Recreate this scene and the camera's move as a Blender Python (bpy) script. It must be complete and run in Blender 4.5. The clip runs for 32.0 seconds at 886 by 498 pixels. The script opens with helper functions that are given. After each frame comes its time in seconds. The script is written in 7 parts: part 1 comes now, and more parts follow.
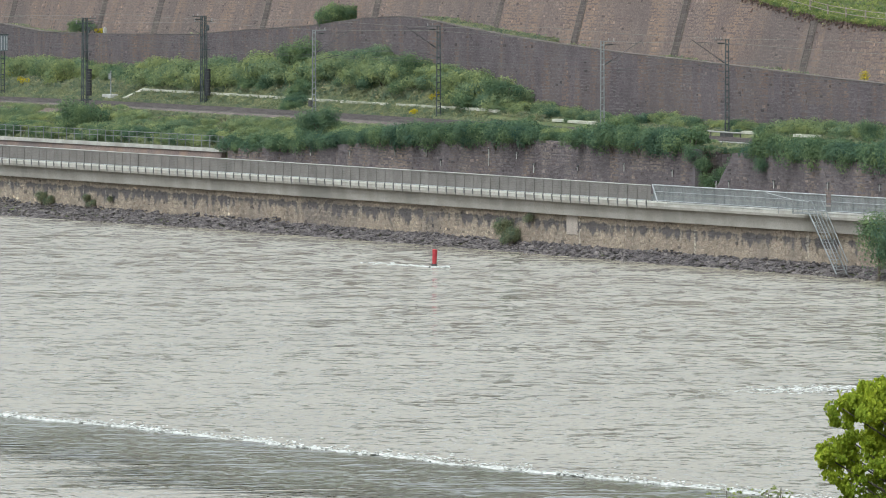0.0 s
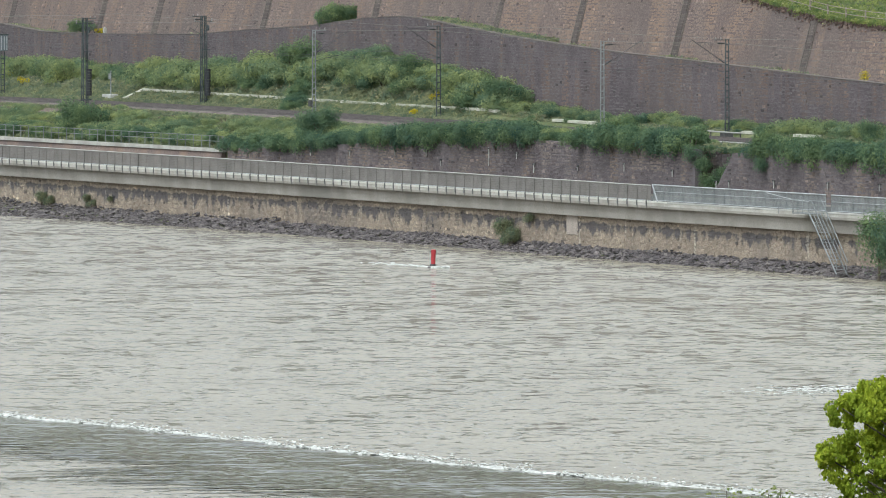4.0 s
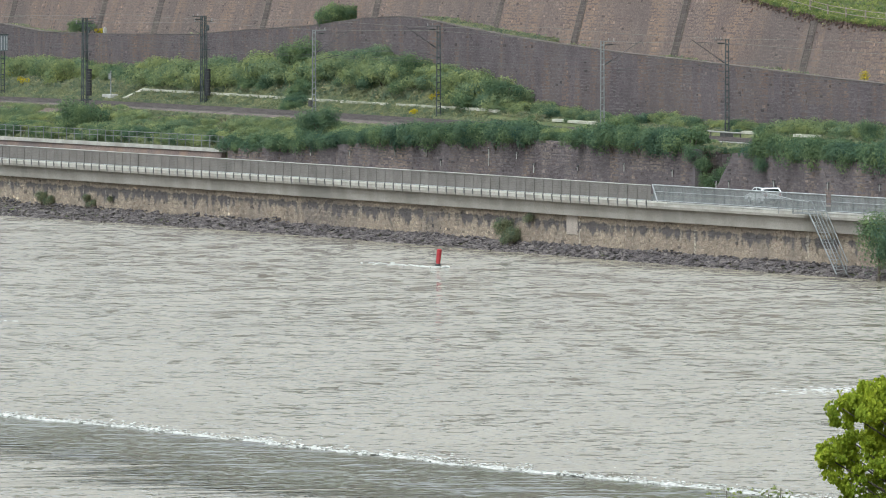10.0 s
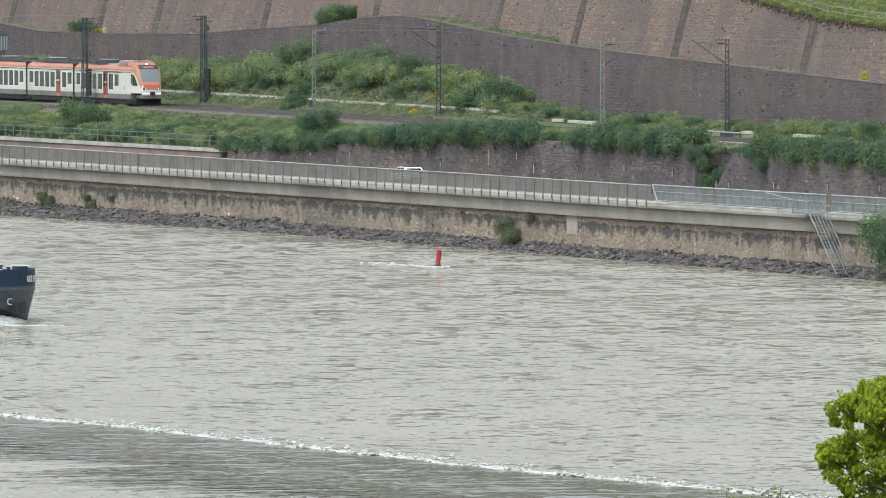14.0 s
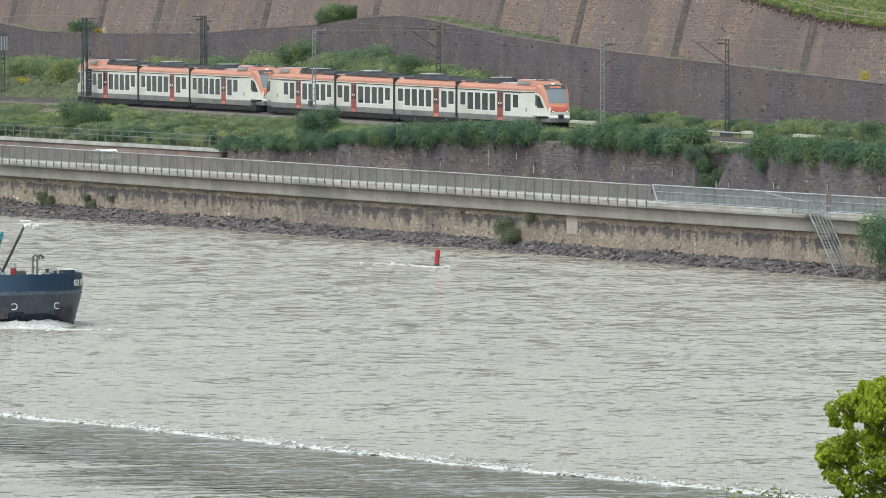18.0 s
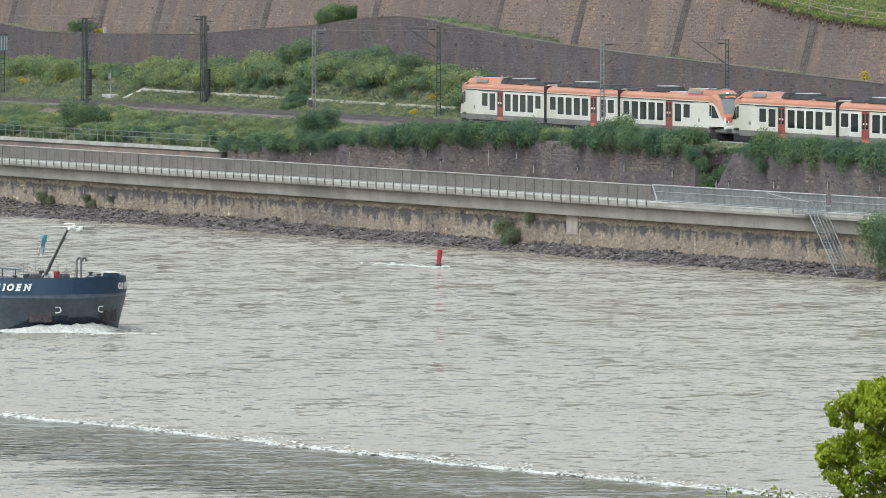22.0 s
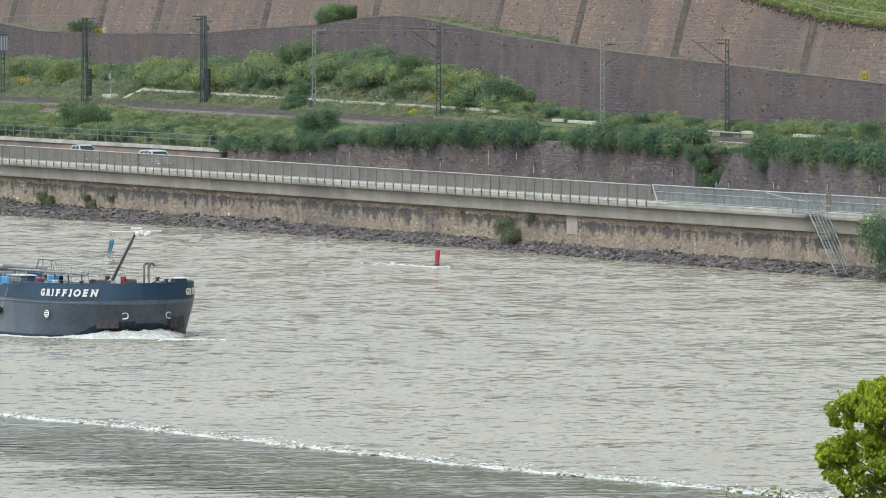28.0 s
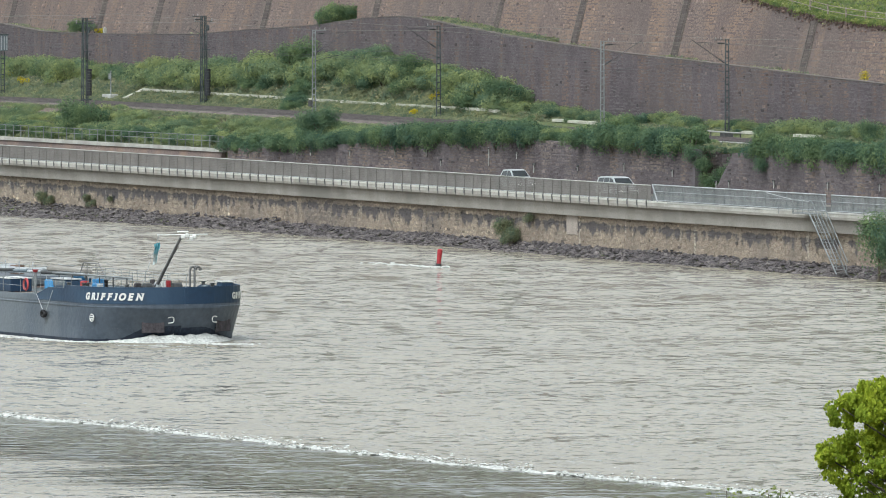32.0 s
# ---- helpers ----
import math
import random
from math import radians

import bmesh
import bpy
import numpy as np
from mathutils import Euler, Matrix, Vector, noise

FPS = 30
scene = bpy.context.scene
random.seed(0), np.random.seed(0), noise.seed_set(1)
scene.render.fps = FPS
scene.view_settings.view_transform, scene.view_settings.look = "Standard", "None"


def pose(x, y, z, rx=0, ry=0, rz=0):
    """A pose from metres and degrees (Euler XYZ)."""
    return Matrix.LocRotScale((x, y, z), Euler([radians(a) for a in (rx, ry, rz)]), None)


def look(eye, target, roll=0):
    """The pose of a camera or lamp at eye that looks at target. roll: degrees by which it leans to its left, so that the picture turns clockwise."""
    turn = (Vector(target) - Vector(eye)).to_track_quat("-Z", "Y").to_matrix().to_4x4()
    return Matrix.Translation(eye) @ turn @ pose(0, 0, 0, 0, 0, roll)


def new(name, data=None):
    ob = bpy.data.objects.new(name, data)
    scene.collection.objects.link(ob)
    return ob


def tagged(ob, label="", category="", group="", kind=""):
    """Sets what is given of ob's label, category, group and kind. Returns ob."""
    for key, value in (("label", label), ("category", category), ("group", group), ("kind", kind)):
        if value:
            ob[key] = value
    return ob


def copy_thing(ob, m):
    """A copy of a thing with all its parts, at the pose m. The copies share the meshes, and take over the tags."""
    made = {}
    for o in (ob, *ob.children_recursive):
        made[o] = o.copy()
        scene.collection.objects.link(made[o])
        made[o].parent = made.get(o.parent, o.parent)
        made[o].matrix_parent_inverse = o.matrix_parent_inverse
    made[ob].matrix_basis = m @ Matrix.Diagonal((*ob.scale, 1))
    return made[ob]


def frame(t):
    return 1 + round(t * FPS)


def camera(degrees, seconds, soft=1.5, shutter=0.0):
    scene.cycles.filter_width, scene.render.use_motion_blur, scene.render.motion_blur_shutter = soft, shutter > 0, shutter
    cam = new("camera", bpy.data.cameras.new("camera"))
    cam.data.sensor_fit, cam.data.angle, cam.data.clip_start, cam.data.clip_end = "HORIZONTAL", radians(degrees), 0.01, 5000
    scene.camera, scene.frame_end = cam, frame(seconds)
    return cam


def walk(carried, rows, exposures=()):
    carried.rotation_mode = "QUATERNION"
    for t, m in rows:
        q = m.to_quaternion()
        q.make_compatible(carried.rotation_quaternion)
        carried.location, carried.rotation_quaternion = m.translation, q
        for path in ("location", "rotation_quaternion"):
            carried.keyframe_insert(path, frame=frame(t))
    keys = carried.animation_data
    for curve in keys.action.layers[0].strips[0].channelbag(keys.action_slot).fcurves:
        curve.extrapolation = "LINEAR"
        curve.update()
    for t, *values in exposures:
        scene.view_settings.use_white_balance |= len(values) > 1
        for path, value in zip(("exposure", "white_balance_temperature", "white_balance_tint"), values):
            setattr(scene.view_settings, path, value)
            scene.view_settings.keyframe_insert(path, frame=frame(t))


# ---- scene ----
# Axes: x along the far river bank (upstream is +x), y across the river away from the viewer, water level z = 0.
EYE = Vector((852.5, -361.5, 29.3))
PITCH = math.atan(606.0 / 18900.0)
AIM = Vector((-0.9207 * math.cos(PITCH), 0.3904 * math.cos(PITCH), -math.sin(PITCH)))
cam = camera(2 * math.degrees(math.atan(784.0 / 18900.0)), 32.0, soft=0.9)
walk(cam, [(0.0, look(EYE, EYE + 900 * AIM)), (32.0, look(EYE, EYE + 900 * AIM))],
     exposures=[(0.0, 0.95, 5950, 3), (32.0, 0.95, 5950, 3)])

# ---- world and light: a bright overcast day ----
SUN_EL, SUN_AZ = radians(52), radians(150)
world = bpy.data.worlds.new("overcast_sky")
scene.world = world
world.use_nodes = True
wn = world.node_tree.nodes
wl = world.node_tree.links
sky = wn.new("ShaderNodeTexSky")
sky.sky_type = "NISHITA"
sky.sun_disc = False
sky.sun_elevation, sky.sun_rotation = SUN_EL, SUN_AZ
sky.air_density, sky.dust_density, sky.ozone_density = 1.2, 4.0, 1.0
grey = wn.new("ShaderNodeHueSaturation")
grey.inputs["Saturation"].default_value = 0.06
wl.new(sky.outputs[0], grey.inputs["Color"])
wl.new(grey.outputs[0], wn["Background"].inputs["Color"])
wn["Background"].inputs["Strength"].default_value = 0.135
sun_data = bpy.data.lights.new("sun", "SUN")
sun_data.energy, sun_data.angle, sun_data.color = 0.6, radians(20), (1.0, 0.98, 0.94)
sun = new("sun", sun_data)
sd = Vector((math.sin(SUN_AZ) * math.cos(SUN_EL), math.cos(SUN_AZ) * math.cos(SUN_EL), math.sin(SUN_EL)))
sun.rotation_mode = "QUATERNION"
sun.rotation_quaternion = sd.to_track_quat("Z", "Y")

# ---- materials ----
def material(name, c1, c2, c3=None, size=0.5, fine=0.05, rough=0.85, metal=0.0, bump=0.3, per_piece=0.0, island=0.0,
             stretch=(1, 1, 1), spec=0.3, streak=0.0, emit=0.0, grain=1.0, crust=None, odd=0.0, warm=None, lime=None):
    """Two scales of variation between c1 and c2, stains of c3, colour change from piece to piece."""
    m = bpy.data.materials.new(name)
    m.use_nodes = True
    n, k = m.node_tree.nodes, m.node_tree.links
    b = n["Principled BSDF"]
    co = n.new("ShaderNodeTexCoord")
    mp = n.new("ShaderNodeMapping")
    mp.inputs["Scale"].default_value = stretch
    k.new(co.outputs["Object"], mp.inputs["Vector"])
    big = n.new("ShaderNodeTexNoise")
    big.inputs["Scale"].default_value, big.inputs["Detail"].default_value = 1.0 / size, 6
    k.new(mp.outputs[0], big.inputs["Vector"])
    small = n.new("ShaderNodeTexNoise")
    small.inputs["Scale"].default_value, small.inputs["Detail"].default_value = 1.0 / fine, 3
    k.new(mp.outputs[0], small.inputs["Vector"])
    r = n.new("ShaderNodeValToRGB")
    r.color_ramp.elements[0].position, r.color_ramp.elements[1].position = 0.35, 0.65
    r.color_ramp.elements[0].color, r.color_ramp.elements[1].color = (*c1, 1), (*c2, 1)
    k.new(big.outputs[0], r.inputs[0])
    out = r.outputs[0]
    def mix(kind, fac, a, col):
        x = n.new("ShaderNodeMix")
        x.data_type, x.blend_type = "RGBA", kind
        if isinstance(fac, float):
            x.inputs["Factor"].default_value = fac
        else:
            k.new(fac, x.inputs["Factor"])
        k.new(a, x.inputs["A"])
        if isinstance(col, tuple):
            x.inputs["B"].default_value = (*col, 1)
        else:
            k.new(col, x.inputs["B"])
        return x.outputs["Result"]
    fr = n.new("ShaderNodeValToRGB")
    fr.color_ramp.elements[0].position, fr.color_ramp.elements[1].position = 0.3, 0.7
    fr.color_ramp.elements[0].color, fr.color_ramp.elements[1].color = (*[1 - 0.36 * grain] * 3, 1), (*[1 + 0.2 * grain] * 3, 1)
    k.new(small.outputs[0], fr.inputs[0])
    out = mix("MULTIPLY", 1.0, out, fr.outputs[0])
    if c3:
        st = n.new("ShaderNodeTexNoise")
        st.inputs["Scale"].default_value, st.inputs["Detail"].default_value = 0.35 / size, 8
        sm = n.new("ShaderNodeMapping")
        sm.inputs["Scale"].default_value = (stretch[0], stretch[1], stretch[2] * (0.25 if streak else 1))
        sm.inputs["Location"].default_value = (31, 7, 3)
        k.new(co.outputs["Object"], sm.inputs["Vector"])
        k.new(sm.outputs[0], st.inputs["Vector"])
        sr = n.new("ShaderNodeValToRGB")
        sr.color_ramp.elements[0].position, sr.color_ramp.elements[1].position = 0.5, 0.64
        k.new(st.outputs[0], sr.inputs[0])
        out = mix("MIX", sr.outputs[0], out, c3)
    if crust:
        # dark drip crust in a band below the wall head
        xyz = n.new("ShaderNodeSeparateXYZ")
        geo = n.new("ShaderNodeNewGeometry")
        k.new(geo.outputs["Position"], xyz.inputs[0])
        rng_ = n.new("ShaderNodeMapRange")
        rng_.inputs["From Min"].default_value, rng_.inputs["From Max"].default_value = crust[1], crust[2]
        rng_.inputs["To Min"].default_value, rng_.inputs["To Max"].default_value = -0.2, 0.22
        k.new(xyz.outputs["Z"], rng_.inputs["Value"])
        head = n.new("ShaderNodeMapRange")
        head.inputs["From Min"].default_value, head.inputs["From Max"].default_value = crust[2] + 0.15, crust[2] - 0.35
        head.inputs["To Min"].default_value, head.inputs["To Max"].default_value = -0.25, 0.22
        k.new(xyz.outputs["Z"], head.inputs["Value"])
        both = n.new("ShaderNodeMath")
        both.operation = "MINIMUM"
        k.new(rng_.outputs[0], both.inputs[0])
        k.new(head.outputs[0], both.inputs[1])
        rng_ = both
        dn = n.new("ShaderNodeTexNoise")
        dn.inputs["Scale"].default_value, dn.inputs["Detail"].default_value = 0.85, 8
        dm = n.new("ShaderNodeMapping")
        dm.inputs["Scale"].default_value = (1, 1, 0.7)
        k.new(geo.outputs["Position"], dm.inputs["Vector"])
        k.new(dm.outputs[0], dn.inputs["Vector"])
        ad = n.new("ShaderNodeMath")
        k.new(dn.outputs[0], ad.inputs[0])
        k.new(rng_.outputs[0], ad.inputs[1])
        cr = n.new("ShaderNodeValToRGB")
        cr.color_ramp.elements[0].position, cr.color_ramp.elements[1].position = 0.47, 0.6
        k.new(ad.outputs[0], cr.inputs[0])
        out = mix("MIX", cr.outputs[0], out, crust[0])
    for run, low, high, thin in ((warm, 0.5, 0.68, 0.22), (lime, 0.63, 0.7, 0.07)):
        # stains that run down the wall: warm lichen and rust, pale lime
        if run:
            ws = n.new("ShaderNodeTexNoise")
            ws.inputs["Scale"].default_value, ws.inputs["Detail"].default_value = run[1], 7
            wm = n.new("ShaderNodeMapping")
            wm.inputs["Scale"].default_value = (1, 1, thin)
            wm.inputs["Location"].default_value = (5, 17 + 40 * thin, 9)
            wg = n.new("ShaderNodeNewGeometry")
            k.new(wg.outputs["Position"], wm.inputs["Vector"])
            k.new(wm.outputs[0], ws.inputs["Vector"])
            wr = n.new("ShaderNodeMapRange")
            wr.inputs["From Min"].default_value, wr.inputs["From Max"].default_value = low, high
            wr.inputs["To Max"].default_value = run[2]
            k.new(ws.outputs[0], wr.inputs["Value"])
            out = mix("MIX", wr.outputs[0], out, run[0])
    if per_piece or island:
        g = n.new("ShaderNodeObjectInfo") if per_piece else n.new("ShaderNodeNewGeometry")
        src = g.outputs["Random"] if per_piece else g.outputs["Random Per Island"]
        vr = n.new("ShaderNodeValToRGB")
        a = per_piece or island
        vr.color_ramp.elements[0].color = (1 - a, 1 - a, 1 - a * 0.9, 1)
        vr.color_ramp.elements[1].color = (1 + a, 1 + a * 0.95, 1 + a * 0.85, 1)
        if odd:
            # a few stones are sunk and dark, a few are fresh and pale
            vr.color_ramp.elements[0].color = (0.42, 0.42, 0.45, 1)
            vr.color_ramp.elements[1].color = (1.7, 1.6, 1.45, 1)
            for at, q in ((odd, 0.6), (odd + 0.01, 1 - a), (1 - odd - 0.01, 1 + a), (1 - odd * 0.7, 1.35)):
                vr.color_ramp.elements.new(at).color = (q, q * 0.99, q * 0.97, 1)
        k.new(src, vr.inputs[0])
        out = mix("MULTIPLY", 1.0, out, vr.outputs[0])
    k.new(out, b.inputs["Base Color"])
    b.inputs["Roughness"].default_value, b.inputs["Metallic"].default_value = rough, metal
    b.inputs["Specular IOR Level"].default_value = spec
    if bump:
        bp = n.new("ShaderNodeBump")
        bp.inputs["Strength"].default_value, bp.inputs["Distance"].default_value = bump, fine
        k.new(small.outputs[0], bp.inputs["Height"])
        k.new(bp.outputs[0], b.inputs["Normal"])
    if emit:
        k.new(out, b.inputs["Emission Color"])
        b.inputs["Emission Strength"].default_value = emit
    return m

def leaf_material(name, c1, c2, c3=None, plants=0.0):
    m = bpy.data.materials.new(name)
    m.use_nodes = True
    n, k = m.node_tree.nodes, m.node_tree.links
    b = n["Principled BSDF"]
    g = n.new("ShaderNodeNewGeometry")
    r = n.new("ShaderNodeValToRGB")
    r.color_ramp.elements[0].color, r.color_ramp.elements[1].color = (*c1, 1), (*c2, 1)
    if c3:
        e = r.color_ramp.elements.new(0.93)
        e.color = (*c2, 1)
        r.color_ramp.elements[-1].color = (*c3, 1)
    k.new(g.outputs["Random Per Island"], r.inputs[0])
    co = n.new("ShaderNodeTexCoord")
    t = n.new("ShaderNodeTexNoise")
    t.inputs["Scale"].default_value = 0.75
    t.inputs["Detail"].default_value = 4
    k.new(co.outputs["Object"], t.inputs["Vector"])
    tr = n.new("ShaderNodeValToRGB")
    tr.color_ramp.elements[0].position, tr.color_ramp.elements[1].position = 0.35, 0.65
    tr.color_ramp.elements[0].color, tr.color_ramp.elements[1].color = (0.55, 0.66, 0.68, 1), (1.3, 1.22, 1.0, 1)
    k.new(t.outputs[0], tr.inputs[0])
    x = n.new("ShaderNodeMix")
    x.data_type, x.blend_type = "RGBA", "MULTIPLY"
    x.inputs["Factor"].default_value = 1.0
    k.new(r.outputs[0], x.inputs["A"])
    k.new(tr.outputs[0], x.inputs["B"])
    oi = n.new("ShaderNodeObjectInfo")
    pr = n.new("ShaderNodeValToRGB")
    pr.color_ramp.elements[0].color, pr.color_ramp.elements[1].color = (0.8, 0.88, 0.94, 1), (1.2, 1.14, 0.92, 1)
    k.new(oi.outputs["Random"], pr.inputs[0])
    y = n.new("ShaderNodeMix")
    y.data_type, y.blend_type = "RGBA", "MULTIPLY"
    y.inputs["Factor"].default_value = plants
    k.new(x.outputs["Result"], y.inputs["A"])
    k.new(pr.outputs[0], y.inputs["B"])
    x = y
    k.new(x.outputs["Result"], b.inputs["Base Color"])
    b.inputs["Roughness"].default_value = 0.6
    b.inputs["Specular IOR Level"].default_value = 0.08
    ts = n.new("ShaderNodeBsdfTranslucent")
    k.new(x.outputs["Result"], ts.inputs["Color"])
    ms = n.new("ShaderNodeMixShader")
    ms.inputs[0].default_value = 0.5
    k.new(b.outputs[0], ms.inputs[1])
    k.new(ts.outputs[0], ms.inputs[2])
    k.new(ms.outputs[0], n["Material Output"].inputs["Surface"])
    return m

def water_material(name, body, slope, rough, crest, fronts, base, gusts=0.0):
    """River water: the facets of the waves are given by noise of several sizes, at real-world scale."""
    m = bpy.data.materials.new(name)
    m.use_nodes = True
    n, k = m.node_tree.nodes, m.node_tree.links
    b = n["Principled BSDF"]
    co = n.new("ShaderNodeTexCoord")
    b.inputs["IOR"].default_value = 1.33
    b.inputs["Roughness"].default_value = rough
    b.inputs["Specular IOR Level"].default_value = 0.5
    total = None
    for size, detail, weight, stretch, turn in ((0.45, 2, 1.0, (1, 2.0, 1), 1.17), (0.2, 2, 0.7, (1, 2, 1), 1.27), (5.0, 2, 0.22, (1.4, 1, 1), 1.05)):
        mp = n.new("ShaderNodeMapping")
        mp.vector_type = "TEXTURE"
        mp.inputs["Scale"].default_value = stretch
        mp.inputs["Rotation"].default_value = (0, 0, turn)
        k.new(co.outputs["Object"], mp.inputs["Vector"])
        t = n.new("ShaderNodeTexNoise")
        t.inputs["Scale"].default_value, t.inputs["Detail"].default_value, t.inputs["Distortion"].default_value = 1.0 / size, detail, 0.5
        k.new(mp.outputs[0], t.inputs["Vector"])
        c = n.new("ShaderNodeVectorMath")
        c.operation = "SUBTRACT"
        c.inputs[1].default_value = (0.5, 0.5, 0.5)
        k.new(t.outputs["Color"], c.inputs[0])
        w = n.new("ShaderNodeVectorMath")
        w.operation = "MULTIPLY"
        w.inputs[1].default_value = (slope * weight, slope * weight, 0)
        k.new(c.outputs[0], w.inputs[0])
        if total is None:
            total = w.outputs[0]
        else:
            ad = n.new("ShaderNodeVectorMath")
            k.new(total, ad.inputs[0])
            k.new(w.outputs[0], ad.inputs[1])
            total = ad.outputs[0]
    # the wind drives the waves up the river: their fronts lean one way, with flat glassy patches between
    # the stream runs rougher in the middle than towards the near bank
    pos = n.new("ShaderNodeSeparateXYZ")
    k.new(co.outputs["Object"], pos.inputs[0])
    gm = n.new("ShaderNodeMapping")
    gm.vector_type = "TEXTURE"
    gm.inputs["Scale"].default_value, gm.inputs["Rotation"].default_value = (1.0, 1.6, 1), (0, 0, 1.1)
    k.new(co.outputs["Object"], gm.inputs["Vector"])
    gn = n.new("ShaderNodeTexNoise")
    gn.inputs["Scale"].default_value, gn.inputs["Detail"].default_value = 0.12, 3
    k.new(gm.outputs[0], gn.inputs["Vector"])
    gust = n.new("ShaderNodeMapRange")
    gust.inputs["From Min"].default_value, gust.inputs["From Max"].default_value = 0.3, 0.7
    gust.inputs["To Min"].default_value, gust.inputs["To Max"].default_value = -gusts, gusts
    k.new(gn.outputs[0], gust.inputs["Value"])
    for size, stretch, turn, low, high, weight, near, far in fronts:
        zone = n.new("ShaderNodeMapRange")
        zone.inputs["From Min"].default_value, zone.inputs["From Max"].default_value = -115, -50
        zone.inputs["To Min"].default_value, zone.inputs["To Max"].default_value = near, far
        k.new(pos.outputs["Y"], zone.inputs["Value"])
        mp = n.new("ShaderNodeMapping")
        mp.vector_type = "TEXTURE"
        mp.inputs["Scale"].default_value = stretch
        mp.inputs["Rotation"].default_value = (0, 0, turn)
        k.new(co.outputs["Object"], mp.inputs["Vector"])
        t = n.new("ShaderNodeTexNoise")
        t.inputs["Scale"].default_value, t.inputs["Detail"].default_value, t.inputs["Distortion"].default_value = 1.0 / size, 3, 0.45
        k.new(mp.outputs[0], t.inputs["Vector"])
        mr = n.new("ShaderNodeMapRange")
        mr.inputs["From Min"].default_value, mr.inputs["From Max"].default_value = low, high
        ac = n.new("ShaderNodeMath")
        k.new(zone.outputs[0], ac.inputs[0])
        k.new(gust.outputs[0], ac.inputs[1])
        ab = n.new("ShaderNodeMath")
        k.new(t.outputs[0], ab.inputs[0])
        k.new(ac.outputs[0], ab.inputs[1])
        k.new(ab.outputs[0], mr.inputs["Value"])
        w = n.new("ShaderNodeVectorMath")
        w.operation = "SCALE"
        w.inputs[0].default_value = (-0.92 * crest * weight, 0.39 * crest * weight, 0)
        k.new(mr.outputs[0], w.inputs["Scale"])
        ad = n.new("ShaderNodeVectorMath")
        k.new(total, ad.inputs[0])
        k.new(w.outputs[0], ad.inputs[1])
        total = ad.outputs[0]
    up = n.new("ShaderNodeVectorMath")
    up.inputs[1].default_value = (0.92 * crest * base, -0.39 * crest * base, 1)
    k.new(total, up.inputs[0])
    nm = n.new("ShaderNodeVectorMath")
    nm.operation = "NORMALIZE"
    k.new(up.outputs[0], nm.inputs[0])
    k.new(nm.outputs[0], b.inputs["Normal"])
    t = n.new("ShaderNodeTexNoise")
    t.inputs["Scale"].default_value, t.inputs["Detail"].default_value = 0.03, 4
    k.new(co.outputs["Object"], t.inputs["Vector"])
    r = n.new("ShaderNodeValToRGB")
    r.color_ramp.elements[0].color = (*[c * 0.85 for c in body], 1)
    r.color_ramp.elements[1].color = (*[c * 1.15 for c in body], 1)
    k.new(t.outputs[0], r.inputs[0])
    k.new(r.outputs[0], b.inputs["Base Color"])
    return m

